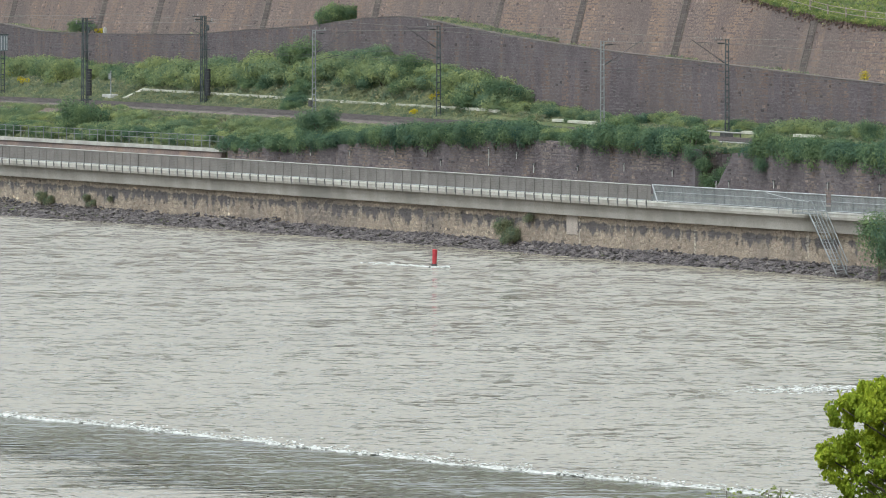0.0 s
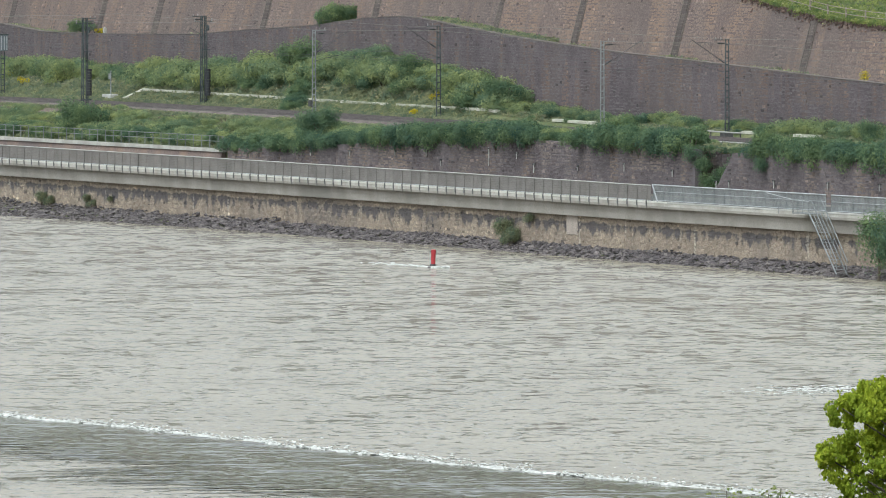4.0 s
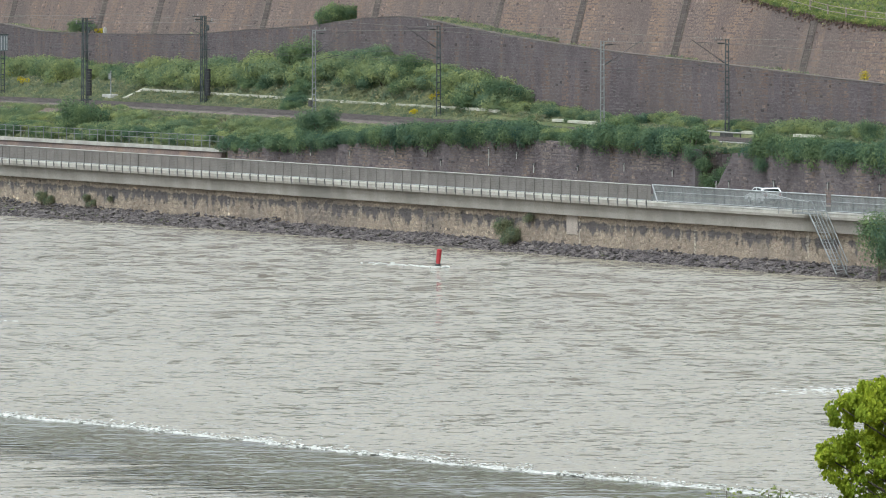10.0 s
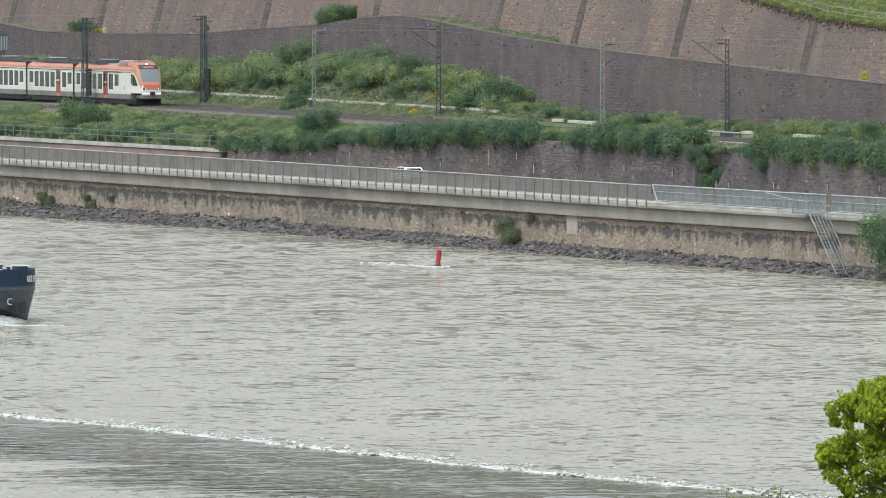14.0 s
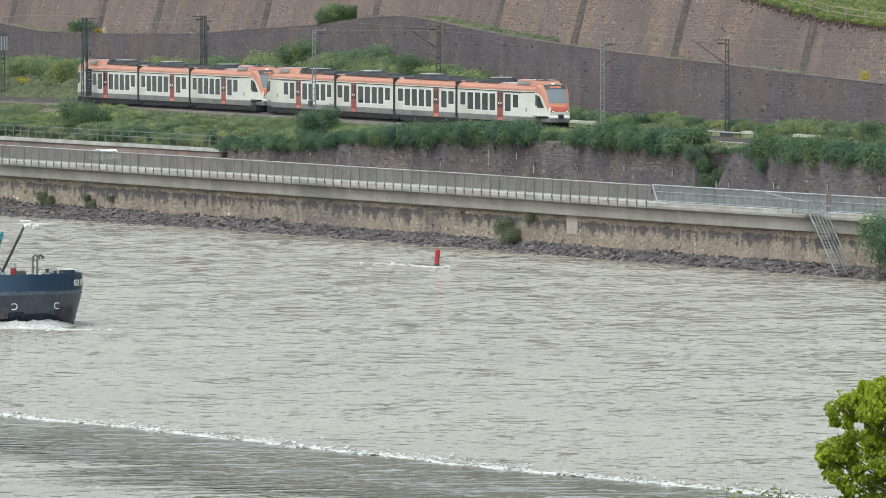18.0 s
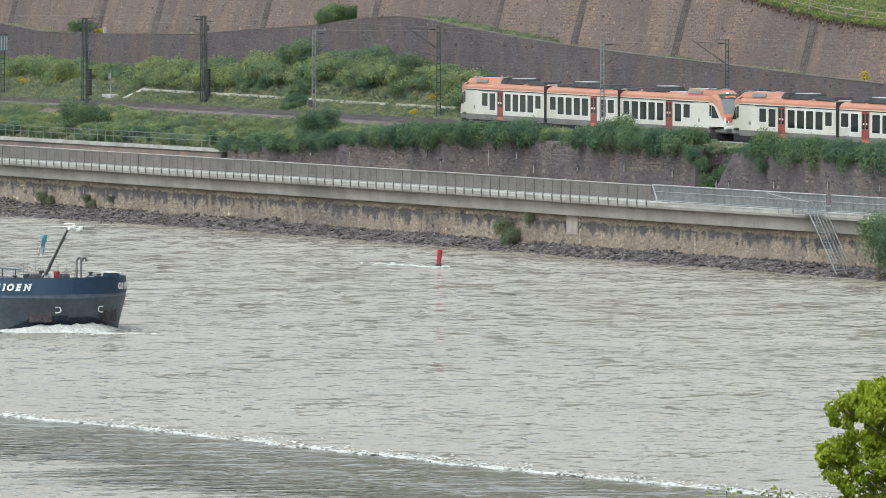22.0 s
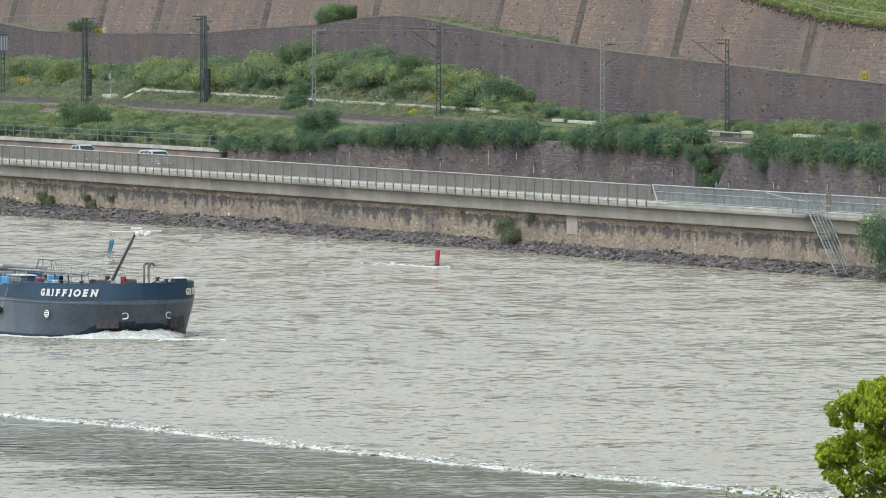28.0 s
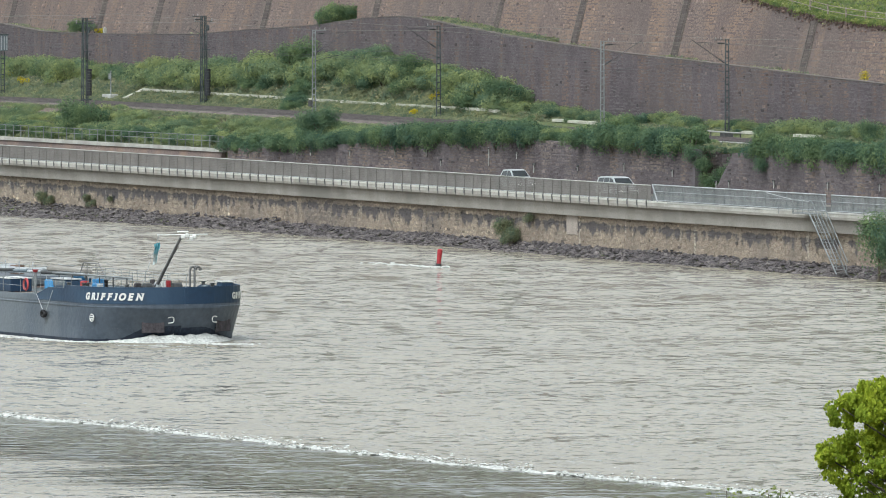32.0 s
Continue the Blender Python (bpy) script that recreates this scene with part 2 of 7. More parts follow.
MAT = {
    "earth": material("bank_earth", (0.07, 0.09, 0.03), (0.13, 0.135, 0.06), size=4, fine=0.3),
    "ballast": material("track_ballast", (0.127, 0.106, 0.100), (0.195, 0.163, 0.150), size=1.5, fine=0.12, bump=0.8, spec=0.03),
    "gravel": material("trackside_gravel", (0.12, 0.095, 0.08), (0.18, 0.145, 0.122), size=1.5, fine=0.12, bump=0.5, spec=0.03),
    "rail": material("rail_steel", (0.075, 0.062, 0.06), (0.125, 0.105, 0.1), size=2, fine=0.1, rough=0.6, metal=0.2),
    "sleeper": material("sleeper_concrete", (0.105, 0.098, 0.090), (0.180, 0.165, 0.152), size=0.6, fine=0.05),
    "road": material("asphalt", (0.07, 0.07, 0.07), (0.11, 0.105, 0.10), size=3, fine=0.06, bump=0.2),
    "concrete": material("weathered_concrete", (0.234, 0.213, 0.188), (0.302, 0.277, 0.248), (0.184, 0.170, 0.150), size=2.5, fine=0.12, streak=1.0, grain=0.5),
    # paler kerb concrete: daylight on the kerb's top put into the colour
    "kerblit": material("lit_kerb_top_concrete", (0.45, 0.437, 0.39), (0.53, 0.517, 0.465), size=1.6, fine=0.1, grain=0.3),
    "kerbface": material("kerb_face_concrete", (0.325, 0.309, 0.276), (0.429, 0.407, 0.364), (0.260, 0.244, 0.216), size=1.6, fine=0.1, grain=0.5, streak=1.0),
    "trough": material("cable_trough_concrete", (0.368, 0.360, 0.296), (0.464, 0.448, 0.376), (0.288, 0.288, 0.224), size=1.6, fine=0.1, grain=0.5),
    "kerb": material("pale_kerb_concrete", (0.32, 0.315, 0.29), (0.4, 0.39, 0.36), (0.27, 0.265, 0.24), size=1.6, fine=0.1, grain=0.5),
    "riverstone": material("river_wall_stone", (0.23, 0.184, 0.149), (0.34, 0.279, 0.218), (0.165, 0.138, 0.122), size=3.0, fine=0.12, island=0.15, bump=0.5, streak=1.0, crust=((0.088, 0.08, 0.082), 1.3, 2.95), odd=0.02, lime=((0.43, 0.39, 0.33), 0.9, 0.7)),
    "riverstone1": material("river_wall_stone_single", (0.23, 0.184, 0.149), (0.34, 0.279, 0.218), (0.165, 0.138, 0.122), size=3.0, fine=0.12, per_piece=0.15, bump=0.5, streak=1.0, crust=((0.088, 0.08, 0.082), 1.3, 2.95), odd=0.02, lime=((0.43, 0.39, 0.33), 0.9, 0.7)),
    "darkstone": material("dark_wall_stone", (0.083, 0.068, 0.075), (0.125, 0.103, 0.111), (0.112, 0.090, 0.087), size=3.0, fine=0.12, island=0.1, bump=0.4, streak=1.0, odd=0.016, warm=((0.172, 0.113, 0.084), 0.6, 0.7)),
    "darkstone1": material("dark_wall_stone_single", (0.083, 0.068, 0.075), (0.125, 0.103, 0.111), (0.112, 0.090, 0.087), size=3.0, fine=0.12, per_piece=0.1, bump=0.4, streak=1.0, odd=0.016, warm=((0.172, 0.113, 0.084), 0.6, 0.7)),
    "channelstone": material("channel_stone", (0.103, 0.086, 0.079), (0.147, 0.122, 0.111), (0.127, 0.113, 0.093), size=1.2, fine=0.12, per_piece=0.2, bump=0.5),
    "lowstone": material("roadside_wall_stone", (0.093, 0.077, 0.08), (0.147, 0.123, 0.124), (0.178, 0.143, 0.128), size=2.5, fine=0.12, island=0.2, bump=0.5, streak=1.0, odd=0.03, warm=((0.19, 0.14, 0.108), 0.5, 0.62)),
    "lowstone1": material("roadside_wall_stone_single", (0.093, 0.077, 0.08), (0.147, 0.123, 0.124), (0.178, 0.143, 0.128), size=2.5, fine=0.12, per_piece=0.2, bump=0.5, streak=1.0, odd=0.03, warm=((0.19, 0.14, 0.108), 0.5, 0.62)),
    "highmortar": material("terrace_mortar", (0.116, 0.088, 0.082), (0.159, 0.123, 0.111), size=3, fine=0.15),
    "highstone": material("terrace_wall_stone", (0.139, 0.105, 0.095), (0.197, 0.149, 0.129), (0.107, 0.086, 0.081), size=5.0, fine=0.2, island=0.09, bump=0.4, streak=1.0, odd=0.014, warm=((0.225, 0.152, 0.111), 0.3, 0.75)),
    "mortar": material("dark_mortar", (0.096, 0.081, 0.085), (0.144, 0.124, 0.129), size=2, fine=0.1),
    "patch": material("stained_concrete_patch", (0.3, 0.255, 0.222), (0.39, 0.335, 0.29), (0.24, 0.2, 0.172), size=0.8, fine=0.1, bump=0.3, streak=0.8),
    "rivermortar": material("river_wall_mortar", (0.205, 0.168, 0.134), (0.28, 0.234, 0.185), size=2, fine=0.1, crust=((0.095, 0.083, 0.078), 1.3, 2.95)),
    "coping": material("coping_stone", (0.122, 0.103, 0.095), (0.167, 0.143, 0.128), size=1.5, fine=0.1, island=0.12),
    "rubble": material("red_rubble", (0.112, 0.077, 0.065), (0.173, 0.117, 0.100), size=0.8, fine=0.08, island=0.3, bump=0.6),
    "riprap": material("riprap_stone", (0.07, 0.061, 0.063), (0.155, 0.136, 0.132), size=0.8, fine=0.08, island=0.35, bump=0.6),
    "galv": material("galvanised_steel", (0.35, 0.36, 0.365), (0.49, 0.5, 0.505), size=0.6, fine=0.05, rough=0.5, metal=0.35, bump=0.1),
    "mesh": material("grey_mesh_infill", (0.162, 0.149, 0.138), (0.218, 0.202, 0.187), size=1.5, fine=0.05, rough=0.6, metal=0.2),
    "poststeel": material("grey_post_steel", (0.15, 0.147, 0.144), (0.2, 0.196, 0.192), size=0.5, fine=0.05, rough=0.6, metal=0.3),
    "darksteel": material("dark_steel", (0.06, 0.06, 0.06), (0.1, 0.1, 0.1), size=0.5, fine=0.05, rough=0.6, metal=0.3),
    "wire": material("overhead_wire_metal", (0.120, 0.114, 0.099), (0.180, 0.171, 0.150), size=2, fine=0.1, rough=0.6, bump=0),
    "mast": material("mast_steel", (0.05, 0.06, 0.062), (0.09, 0.103, 0.105), size=0.8, fine=0.06, rough=0.6, metal=0.3),
    "palemast": material("galvanised_mast_steel", (0.19, 0.2, 0.2), (0.28, 0.29, 0.287), size=0.8, fine=0.06, rough=0.6, metal=0.3),
    "ceramic": material("insulator_ceramic", (0.2, 0.19, 0.18), (0.3, 0.28, 0.27), size=0.2, fine=0.03, rough=0.3, bump=0),
    "foam": material("river_foam", (0.43, 0.425, 0.4), (0.56, 0.555, 0.525), size=1.0, fine=0.2, rough=0.9, spec=0.05),
    "white": material("white_paint", (0.6, 0.59, 0.56), (0.68, 0.67, 0.64), size=3, fine=0.2, rough=0.35, bump=0.02, spec=0.5, grain=0.12),
    "salmon": material("orange_paint", (0.370, 0.157, 0.098), (0.422, 0.190, 0.120), size=3, fine=0.2, rough=0.4, bump=0.02, spec=0.5, grain=0.15),
    "noseorange": material("red_orange_paint", (0.5, 0.13, 0.085), (0.56, 0.17, 0.115), size=3, fine=0.2, rough=0.4, bump=0.02, spec=0.5, grain=0.15),
    "doorred": material("red_door_paint", (0.2, 0.05, 0.045), (0.26, 0.07, 0.06), size=1, fine=0.1, rough=0.4, bump=0.02, spec=0.5, grain=0.2),
    "cream": material("cream_white_paint", (0.52, 0.50, 0.435), (0.58, 0.56, 0.495), (0.45, 0.425, 0.36), size=2.5, fine=0.25, rough=0.4, bump=0.03, spec=0.5, grain=0.22, streak=1.0),
    "skirt": material("grey_skirt_paint", (0.16, 0.155, 0.15), (0.22, 0.212, 0.2), size=2, fine=0.1, rough=0.5, bump=0.05),
    "black": material("black_rubber", (0.015, 0.015, 0.017), (0.03, 0.03, 0.03), size=0.5, fine=0.05, rough=0.8),
    "roofbox": material("dark_roof_equipment", (0.025, 0.026, 0.029), (0.045, 0.045, 0.049), size=1, fine=0.1, rough=0.6),
    "roofpale": material("pale_roof_equipment", (0.42, 0.42, 0.42), (0.55, 0.55, 0.54), size=1, fine=0.1, rough=0.5),
    "bluehull": material("blue_hull_paint", (0.008, 0.026, 0.06), (0.012, 0.035, 0.076), (0.024, 0.05, 0.09), size=3, fine=0.3, rough=0.4, bump=0.08, spec=0.5, grain=0.35),
    "greyhull": material("grey_hull_paint", (0.060, 0.074, 0.096), (0.093, 0.110, 0.135), (0.122, 0.137, 0.154), size=2.2, fine=0.3, rough=0.38, bump=0.1, streak=1.0, grain=0.45),
    "boot": material("dark_bottom_paint", (0.014, 0.022, 0.04), (0.028, 0.036, 0.055), size=2, fine=0.2, rough=0.5),
    "pocket": material("anchor_pocket_steel", (0.05, 0.044, 0.05), (0.068, 0.058, 0.064), size=0.6, fine=0.3, rough=0.7),
    "rust": material("rusty_steel", (0.04, 0.037, 0.04), (0.075, 0.062, 0.06), size=0.6, fine=0.08, rough=0.8),
    "deck": material("deck_paint", (0.12, 0.15, 0.17), (0.2, 0.22, 0.23), (0.2, 0.13, 0.1), size=2, fine=0.2, rough=0.7),
    "blueplastic": material("light_blue_paint", (0.05, 0.2, 0.42), (0.08, 0.27, 0.5), size=1, fine=0.1, rough=0.5),
    "redpaint": material("red_paint", (0.3, 0.028, 0.035), (0.38, 0.042, 0.048), (0.28, 0.07, 0.065), size=0.7, fine=0.08, rough=0.5, grain=0.4),
    "flag": material("teal_flag_cloth", (0.10, 0.32, 0.40), (0.2, 0.45, 0.52), (0.5, 0.55, 0.55), size=0.5, fine=0.05, rough=0.9),
    "lamp": material("headlamp_glow", (1, 0.97, 0.9), (1, 0.97, 0.9), size=1, fine=0.1, emit=0.8),
    "display": material("destination_display", (0.45, 0.13, 0.07), (0.55, 0.2, 0.12), size=0.1, fine=0.03, emit=0.1),
    "carwhite": material("white_car_paint", (0.70, 0.71, 0.72), (0.78, 0.78, 0.79), size=2, fine=0.2, rough=0.25, bump=0, spec=0.6, grain=0.05),
    "carsilver": material("silver_car_paint", (0.42, 0.43, 0.43), (0.5, 0.5, 0.51), size=2, fine=0.2, rough=0.3, metal=0.4, bump=0, spec=0.6, grain=0.05),
    "bark": material("bark", (0.07, 0.055, 0.04), (0.13, 0.11, 0.085), size=0.4, fine=0.04, bump=0.9, stretch=(1, 1, 0.25)),
    "wood": material("grey_wood", (0.2, 0.17, 0.13), (0.32, 0.28, 0.22), size=0.5, fine=0.04),
    "yellow": leaf_material("yellow_bloom", (0.5, 0.38, 0.02), (0.62, 0.5, 0.05)),
    "hedge": leaf_material("hedge_leaves", (0.120, 0.173, 0.121), (0.154, 0.214, 0.139), (0.176, 0.230, 0.152), 1.0),
    "bush": leaf_material("bush_leaves", (0.212, 0.256, 0.158), (0.254, 0.298, 0.178), (0.276, 0.308, 0.192), 1.0),
    "weed": leaf_material("weed_leaves", (0.163, 0.186, 0.124), (0.23, 0.245, 0.164), (0.284, 0.258, 0.207)),
    "vine": leaf_material("vineyard_leaves", (0.15, 0.19, 0.065), (0.24, 0.27, 0.105), (0.36, 0.35, 0.23)),
    "tree": leaf_material("tree_leaves", (0.183, 0.244, 0.027), (0.354, 0.415, 0.046), (0.390, 0.427, 0.073)),
    "water": water_material("river_water", (0.252, 0.226, 0.18), 0.38, 0.09, 0.2,
                            ((0.4, (1.4, 2.4, 1), 1.17, 0.56, 0.62, 0.85, 0.0, 0.0), (0.66, (1.6, 2.3, 1), 1.13, 0.565, 0.605, 0.95, 0.0, 0.01), (1.1, (1.7, 1.8, 1), 1.21, 0.572, 0.597, 1.05, -0.03, 0.01), (1.8, (1.8, 1.2, 1), 1.15, 0.585, 0.605, 1.05, -0.05, 0.01)), 1.0, 0.045),
    # eddy: body colour far below the river's, painting in the dark bank's reflection
    "ruffled": water_material("ruffled_bank_dark_water", (0.055, 0.05, 0.036), 0.09, 0.1, 0.17,
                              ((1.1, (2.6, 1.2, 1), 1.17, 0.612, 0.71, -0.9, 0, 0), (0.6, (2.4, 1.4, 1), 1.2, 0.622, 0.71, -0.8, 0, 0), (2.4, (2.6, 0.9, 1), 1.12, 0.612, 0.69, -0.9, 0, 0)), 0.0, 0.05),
}

def glass(name, tint, rough=0.06):
    m = bpy.data.materials.new(name)
    m.use_nodes = True
    b = m.node_tree.nodes["Principled BSDF"]
    b.inputs["Base Color"].default_value = (*tint, 1)
    b.inputs["Roughness"].default_value = rough
    b.inputs["Specular IOR Level"].default_value = 0.6
    return m

MAT["glass"] = glass("tinted_window_glass", (0.014, 0.018, 0.02))
MAT["screen"] = glass("windscreen_glass", (0.16, 0.18, 0.19))

# ---- mesh building ----
class Build:
    """Collects vertices and faces of one mesh."""
    def __init__(self):
        self.v, self.f = [], []
    def add(self, vs, fs):
        o = len(self.v)
        self.v.extend([tuple(p) for p in vs])
        self.f.extend([tuple(i + o for i in f) for f in fs])
        return self
    def box(self, c, s, m=None, cut=0.0):
        x, y, z = s[0] / 2, s[1] / 2, s[2] / 2
        if cut <= 0:
            vs = [Vector((a, b, d)) for a in (-x, x) for b in (-y, y) for d in (-z, z)]
            fs = [(0, 1, 3, 2), (4, 6, 7, 5), (0, 4, 5, 1), (2, 3, 7, 6), (0, 2, 6, 4), (1, 5, 7, 3)]
        else:
            k = min(cut, 0.45 * min(s))
            ring = [(x - k, y), (x, y - k), (x, k - y), (x - k, -y), (k - x, -y), (-x, k - y), (-x, y - k), (k - x, y)]
            inner = [(a * (1 - k / x), b * (1 - k / y)) for a, b in ring]
            vs = [Vector((a, b, -z)) for a, b in inner] + [Vector((a, b, k - z)) for a, b in ring] + [Vector((a, b, z - k)) for a, b in ring] + [Vector((a, b, z)) for a, b in inner]
            fs = [tuple(range(8)), tuple(range(31, 23, -1))]
            for r in range(3):
                fs += [(r * 8 + i, r * 8 + 8 + i, r * 8 + 8 + (i + 1) % 8, r * 8 + (i + 1) % 8) for i in range(8)]
        if m is not None:
            vs = [m @ p for p in vs]
        c = Vector(c)
        return self.add([p + c for p in vs], fs)
    def tube(self, a, b, r, n=6, r2=None):
        a, b = Vector(a), Vector(b)
        d = (b - a)
        if d.length < 1e-6:
            return self
        q = d.to_track_quat("Z", "Y")
        r2 = r if r2 is None else r2
        vs = []
        for p, rr in ((a, r), (b, r2)):
            for i in range(n):
                t = 2 * math.pi * i / n
                vs.append(p + q @ Vector((rr * math.cos(t), rr * math.sin(t), 0)))
        fs = [(i, (i + 1) % n, n + (i + 1) % n, n + i) for i in range(n)] + [tuple(range(n - 1, -1, -1)), tuple(range(n, 2 * n))]
        return self.add(vs, fs)
    def loft(self, rings, caps=True, closed=True):
        n = len(rings[0])
        vs = [p for r in rings for p in r]
        fs = []
        for j in range(len(rings) - 1):
            for i in range(n if closed else n - 1):
                fs.append((j * n + i, j * n + (i + 1) % n, (j + 1) * n + (i + 1) % n, (j + 1) * n + i))
        if caps and closed:
            fs += [tuple(range(n - 1, -1, -1)), tuple(range((len(rings) - 1) * n, len(rings) * n))]
        return self.add(vs, fs)
    def blob(self, c, s, rng, rough=0.25, sub=0, turn=0.0):
        vs, fs = ICO[sub]
        ca, sa = math.cos(turn), math.sin(turn)
        out = []
        for p in vs:
            k = 1 + rng.uniform(-rough, rough)
            x, y, z = p[0] * s[0] * k, p[1] * s[1] * k, p[2] * s[2] * k
            out.append((c[0] + x * ca - y * sa, c[1] + x * sa + y * ca, c[2] + z))
        return self.add(out, fs)
    def leaf(self, c, size, rng, droop=0.5, out=None, wide=0.42):
        """A folded leaf; out: the way its upper side faces, roughly."""
        if out is not None:
            n = Vector((out.x + rng.gauss(0, 0.3), out.y + rng.gauss(0, 0.3), out.z + 0.25 + rng.gauss(0, 0.3))).normalized()
            d = n.cross(Vector((rng.uniform(-1, 1), rng.uniform(-1, 1), 0.3 * rng.uniform(-1, 1)))).normalized()
            if droop and d.z > 0:
                d = -d
            w, up = n.cross(d) * size * wide, n * size * 0.12
            c = Vector(c)
            if wide > 0.35:
                return self.add([c - d * size * 0.4 + w, c - d * size * 0.4 - w, c + d * size * 0.6], [(0, 1, 2)])
            vs = [c - d * size * 0.5, c - d * 0.05 * size + w - up, c + d * size * 0.5, c - d * 0.05 * size - w - up]
            return self.add(vs, [(0, 1, 2), (0, 2, 3)])
        a, t = rng.uniform(0, 2 * math.pi), rng.uniform(-0.9, 0.9)
        d = Vector((math.cos(a) * math.cos(t), math.sin(a) * math.cos(t), math.sin(t) - droop * 0.5)).normalized()
        w = d.cross(Vector((rng.uniform(-1, 1), rng.uniform(-1, 1), rng.uniform(-1, 1)))).normalized() * size * 0.42
        up = d.cross(w).normalized() * size * 0.12
        c = Vector(c)
        vs = [c - d * size * 0.5, c - d * 0.05 * size + w + up, c + d * size * 0.5, c - d * 0.05 * size - w + up]
        return self.add(vs, [(0, 1, 2), (0, 2, 3)])
    def mesh(self, name, mat, smooth=False):
        me = bpy.data.meshes.new(name)
        me.from_pydata(self.v, [], self.f)
        me.update()
        if mat:
            me.materials.append(MAT[mat])
        if smooth:
            me.polygons.foreach_set("use_smooth", [True] * len(me.polygons))
        return me

def ico(sub):
    bm = bmesh.new()
    bmesh.ops.create_icosphere(bm, subdivisions=sub + 1, radius=1.0)
    vs, fs = [v.co[:] for v in bm.verts], [[v.index for v in f.verts] for f in bm.faces]
    bm.free()
    return vs, fs

ICO = [ico(0), ico(1)]

def part(name, build, mat, parent, label="", at=None, smooth=False, kind=""):
    ob = new(name, build.mesh(name, mat, smooth) if isinstance(build, Build) else build)
    if parent is not None:
        ob.parent = parent
    if at is not None:
        ob.matrix_basis = at
    return tagged(ob, label=label, kind=kind)

def thing(name, label, category, group="", at=None, kind=""):
    ob = new(name)
    ob.empty_display_size = 0.3
    if at is not None:
        ob.matrix_basis = at
    return tagged(ob, label, category, group, kind)

def solid(name, build, mat, label, category="", kind="structure", group="", smooth=False):
    return tagged(new(name, build.mesh(name, mat, smooth)), label, category, group, kind)

def curve_of(*pts):
    xs, ys = [p[0] for p in pts], [p[1] for p in pts]
    return lambda x: float(np.interp(x, xs, ys))

# ---- the plan: lines along the bank ----
EDGE = curve_of((-2500, 2.0), (-113, 1.2), (-51, 0.35), (-23, -0.15), (6, -0.7), (30, -1.6), (49, -2.05), (76, -2.0), (93, -1.9), (2500, -1.9))
SHORE = curve_of((-2500, -9), (-160, -7.5), (-94, -5.2), (-72, -3.0), (-50, -1.6), (-13, -1.9), (6, -1.9), (25, -2.3), (50, -2.9), (72, -3.0), (89, -3.2), (2500, -3.2))
def track(x):
    w = (min(max(x, -120.0), 140.0) + 60) / 100
    return 21.892 - 2.915 * w + 3.952 * w * w + (0.12 * (x - 140) if x > 140 else 0.0) + (0.0766 * (-120 - x) if x < -120 else 0.0)
def rail_line(x):
    """The rails themselves, which run straighter than the verge at the far end."""
    return track(x) if x > -90 else track(-90) + 0.0529 * (-90 - x)
def track_z(x):
    w = (min(max(x, -260.0), 100.0) + 60) / 100
    return 9.49 - 0.3455 * w - 0.3097 * w * w
ROAD_Z = 4.6
LOW_WALL = curve_of((-2500, 11.5), (25, 11.5), (27.5, 14.2), (35, 14.2), (37.5, 11.5), (2500, 11.5))
LOW_TOP = curve_of((-2500, 6.3), (-82, 6.3), (-80, 6.6), (-65, 7.0), (-38, 8.1), (-17, 8.8), (12, 8.9), (47, 8.5), (100, 8.0), (2500, 7.8))
HIGH = curve_of((-2500, 330), (-300, 62), (-230, 50), (-160, 42), (-100, 38), (-60, 35), (0, 34), (60, 36), (140, 42), (400, 70), (2500, 300))
HIGH_FOOT = curve_of((-2500, 11), (-230, 11.3), (-165, 11.8), (-140, 12.8), (-118, 13.6), (-102, 14.6), (-85, 13.4), (-76, 12.4), (-68, 11.3), (-61, 10.3), (-45, 9.7), (60, 9.2), (2500, 9))
HIGH_TOP_PTS = ((-2500, 14.0), (-300, 15.0), (-252.2, 16.40), (-227.5, 15.75), (-210.5, 15.76), (-164.7, 16.23), (-147.4, 16.88), (-125.8, 17.56), (-111.9, 18.37), (-100.9, 18.70), (-94.1, 18.55), (-84.8, 17.99), (-68.3, 17.16), (-53.4, 16.49), (-40.0, 15.93), (-29.5, 15.60), (-14.2, 15.10), (-1.8, 14.62), (9.3, 14.19), (16.6, 13.91), (70, 12.2), (2500, 11.0))
TERRACE_PTS = ((-2500, 30), (-120, 31), (-60, 27), (-20.1, 20.93), (-11.6, 20.09), (-5.2, 19.45), (0.9, 19.11), (8.3, 18.79), (70, 15.8), (2500, 15))
HIGH_TOP = curve_of(*HIGH_TOP_PTS)
TERRACE_TOP = curve_of(*TERRACE_PTS)
TERRACE_BATTER = 0.27
SWELL = curve_of((-75, 0.55), (-62, 0.5), (-52, 0.05), (60, 0.0))
def bank_z(x, y):
    """Height of the slope between the railway and the dark wall."""
    t, z = track(x), track_z(x)
    return float(np.interp(y, (t + 7.2, t + 8.4, HIGH(x) - 0.2), (z - 0.62, z + SWELL(x), HIGH_FOOT(x))))
def terrace_y(x, z):
    return HIGH(x) + 3.0 + TERRACE_BATTER * (z - HIGH_TOP(x))

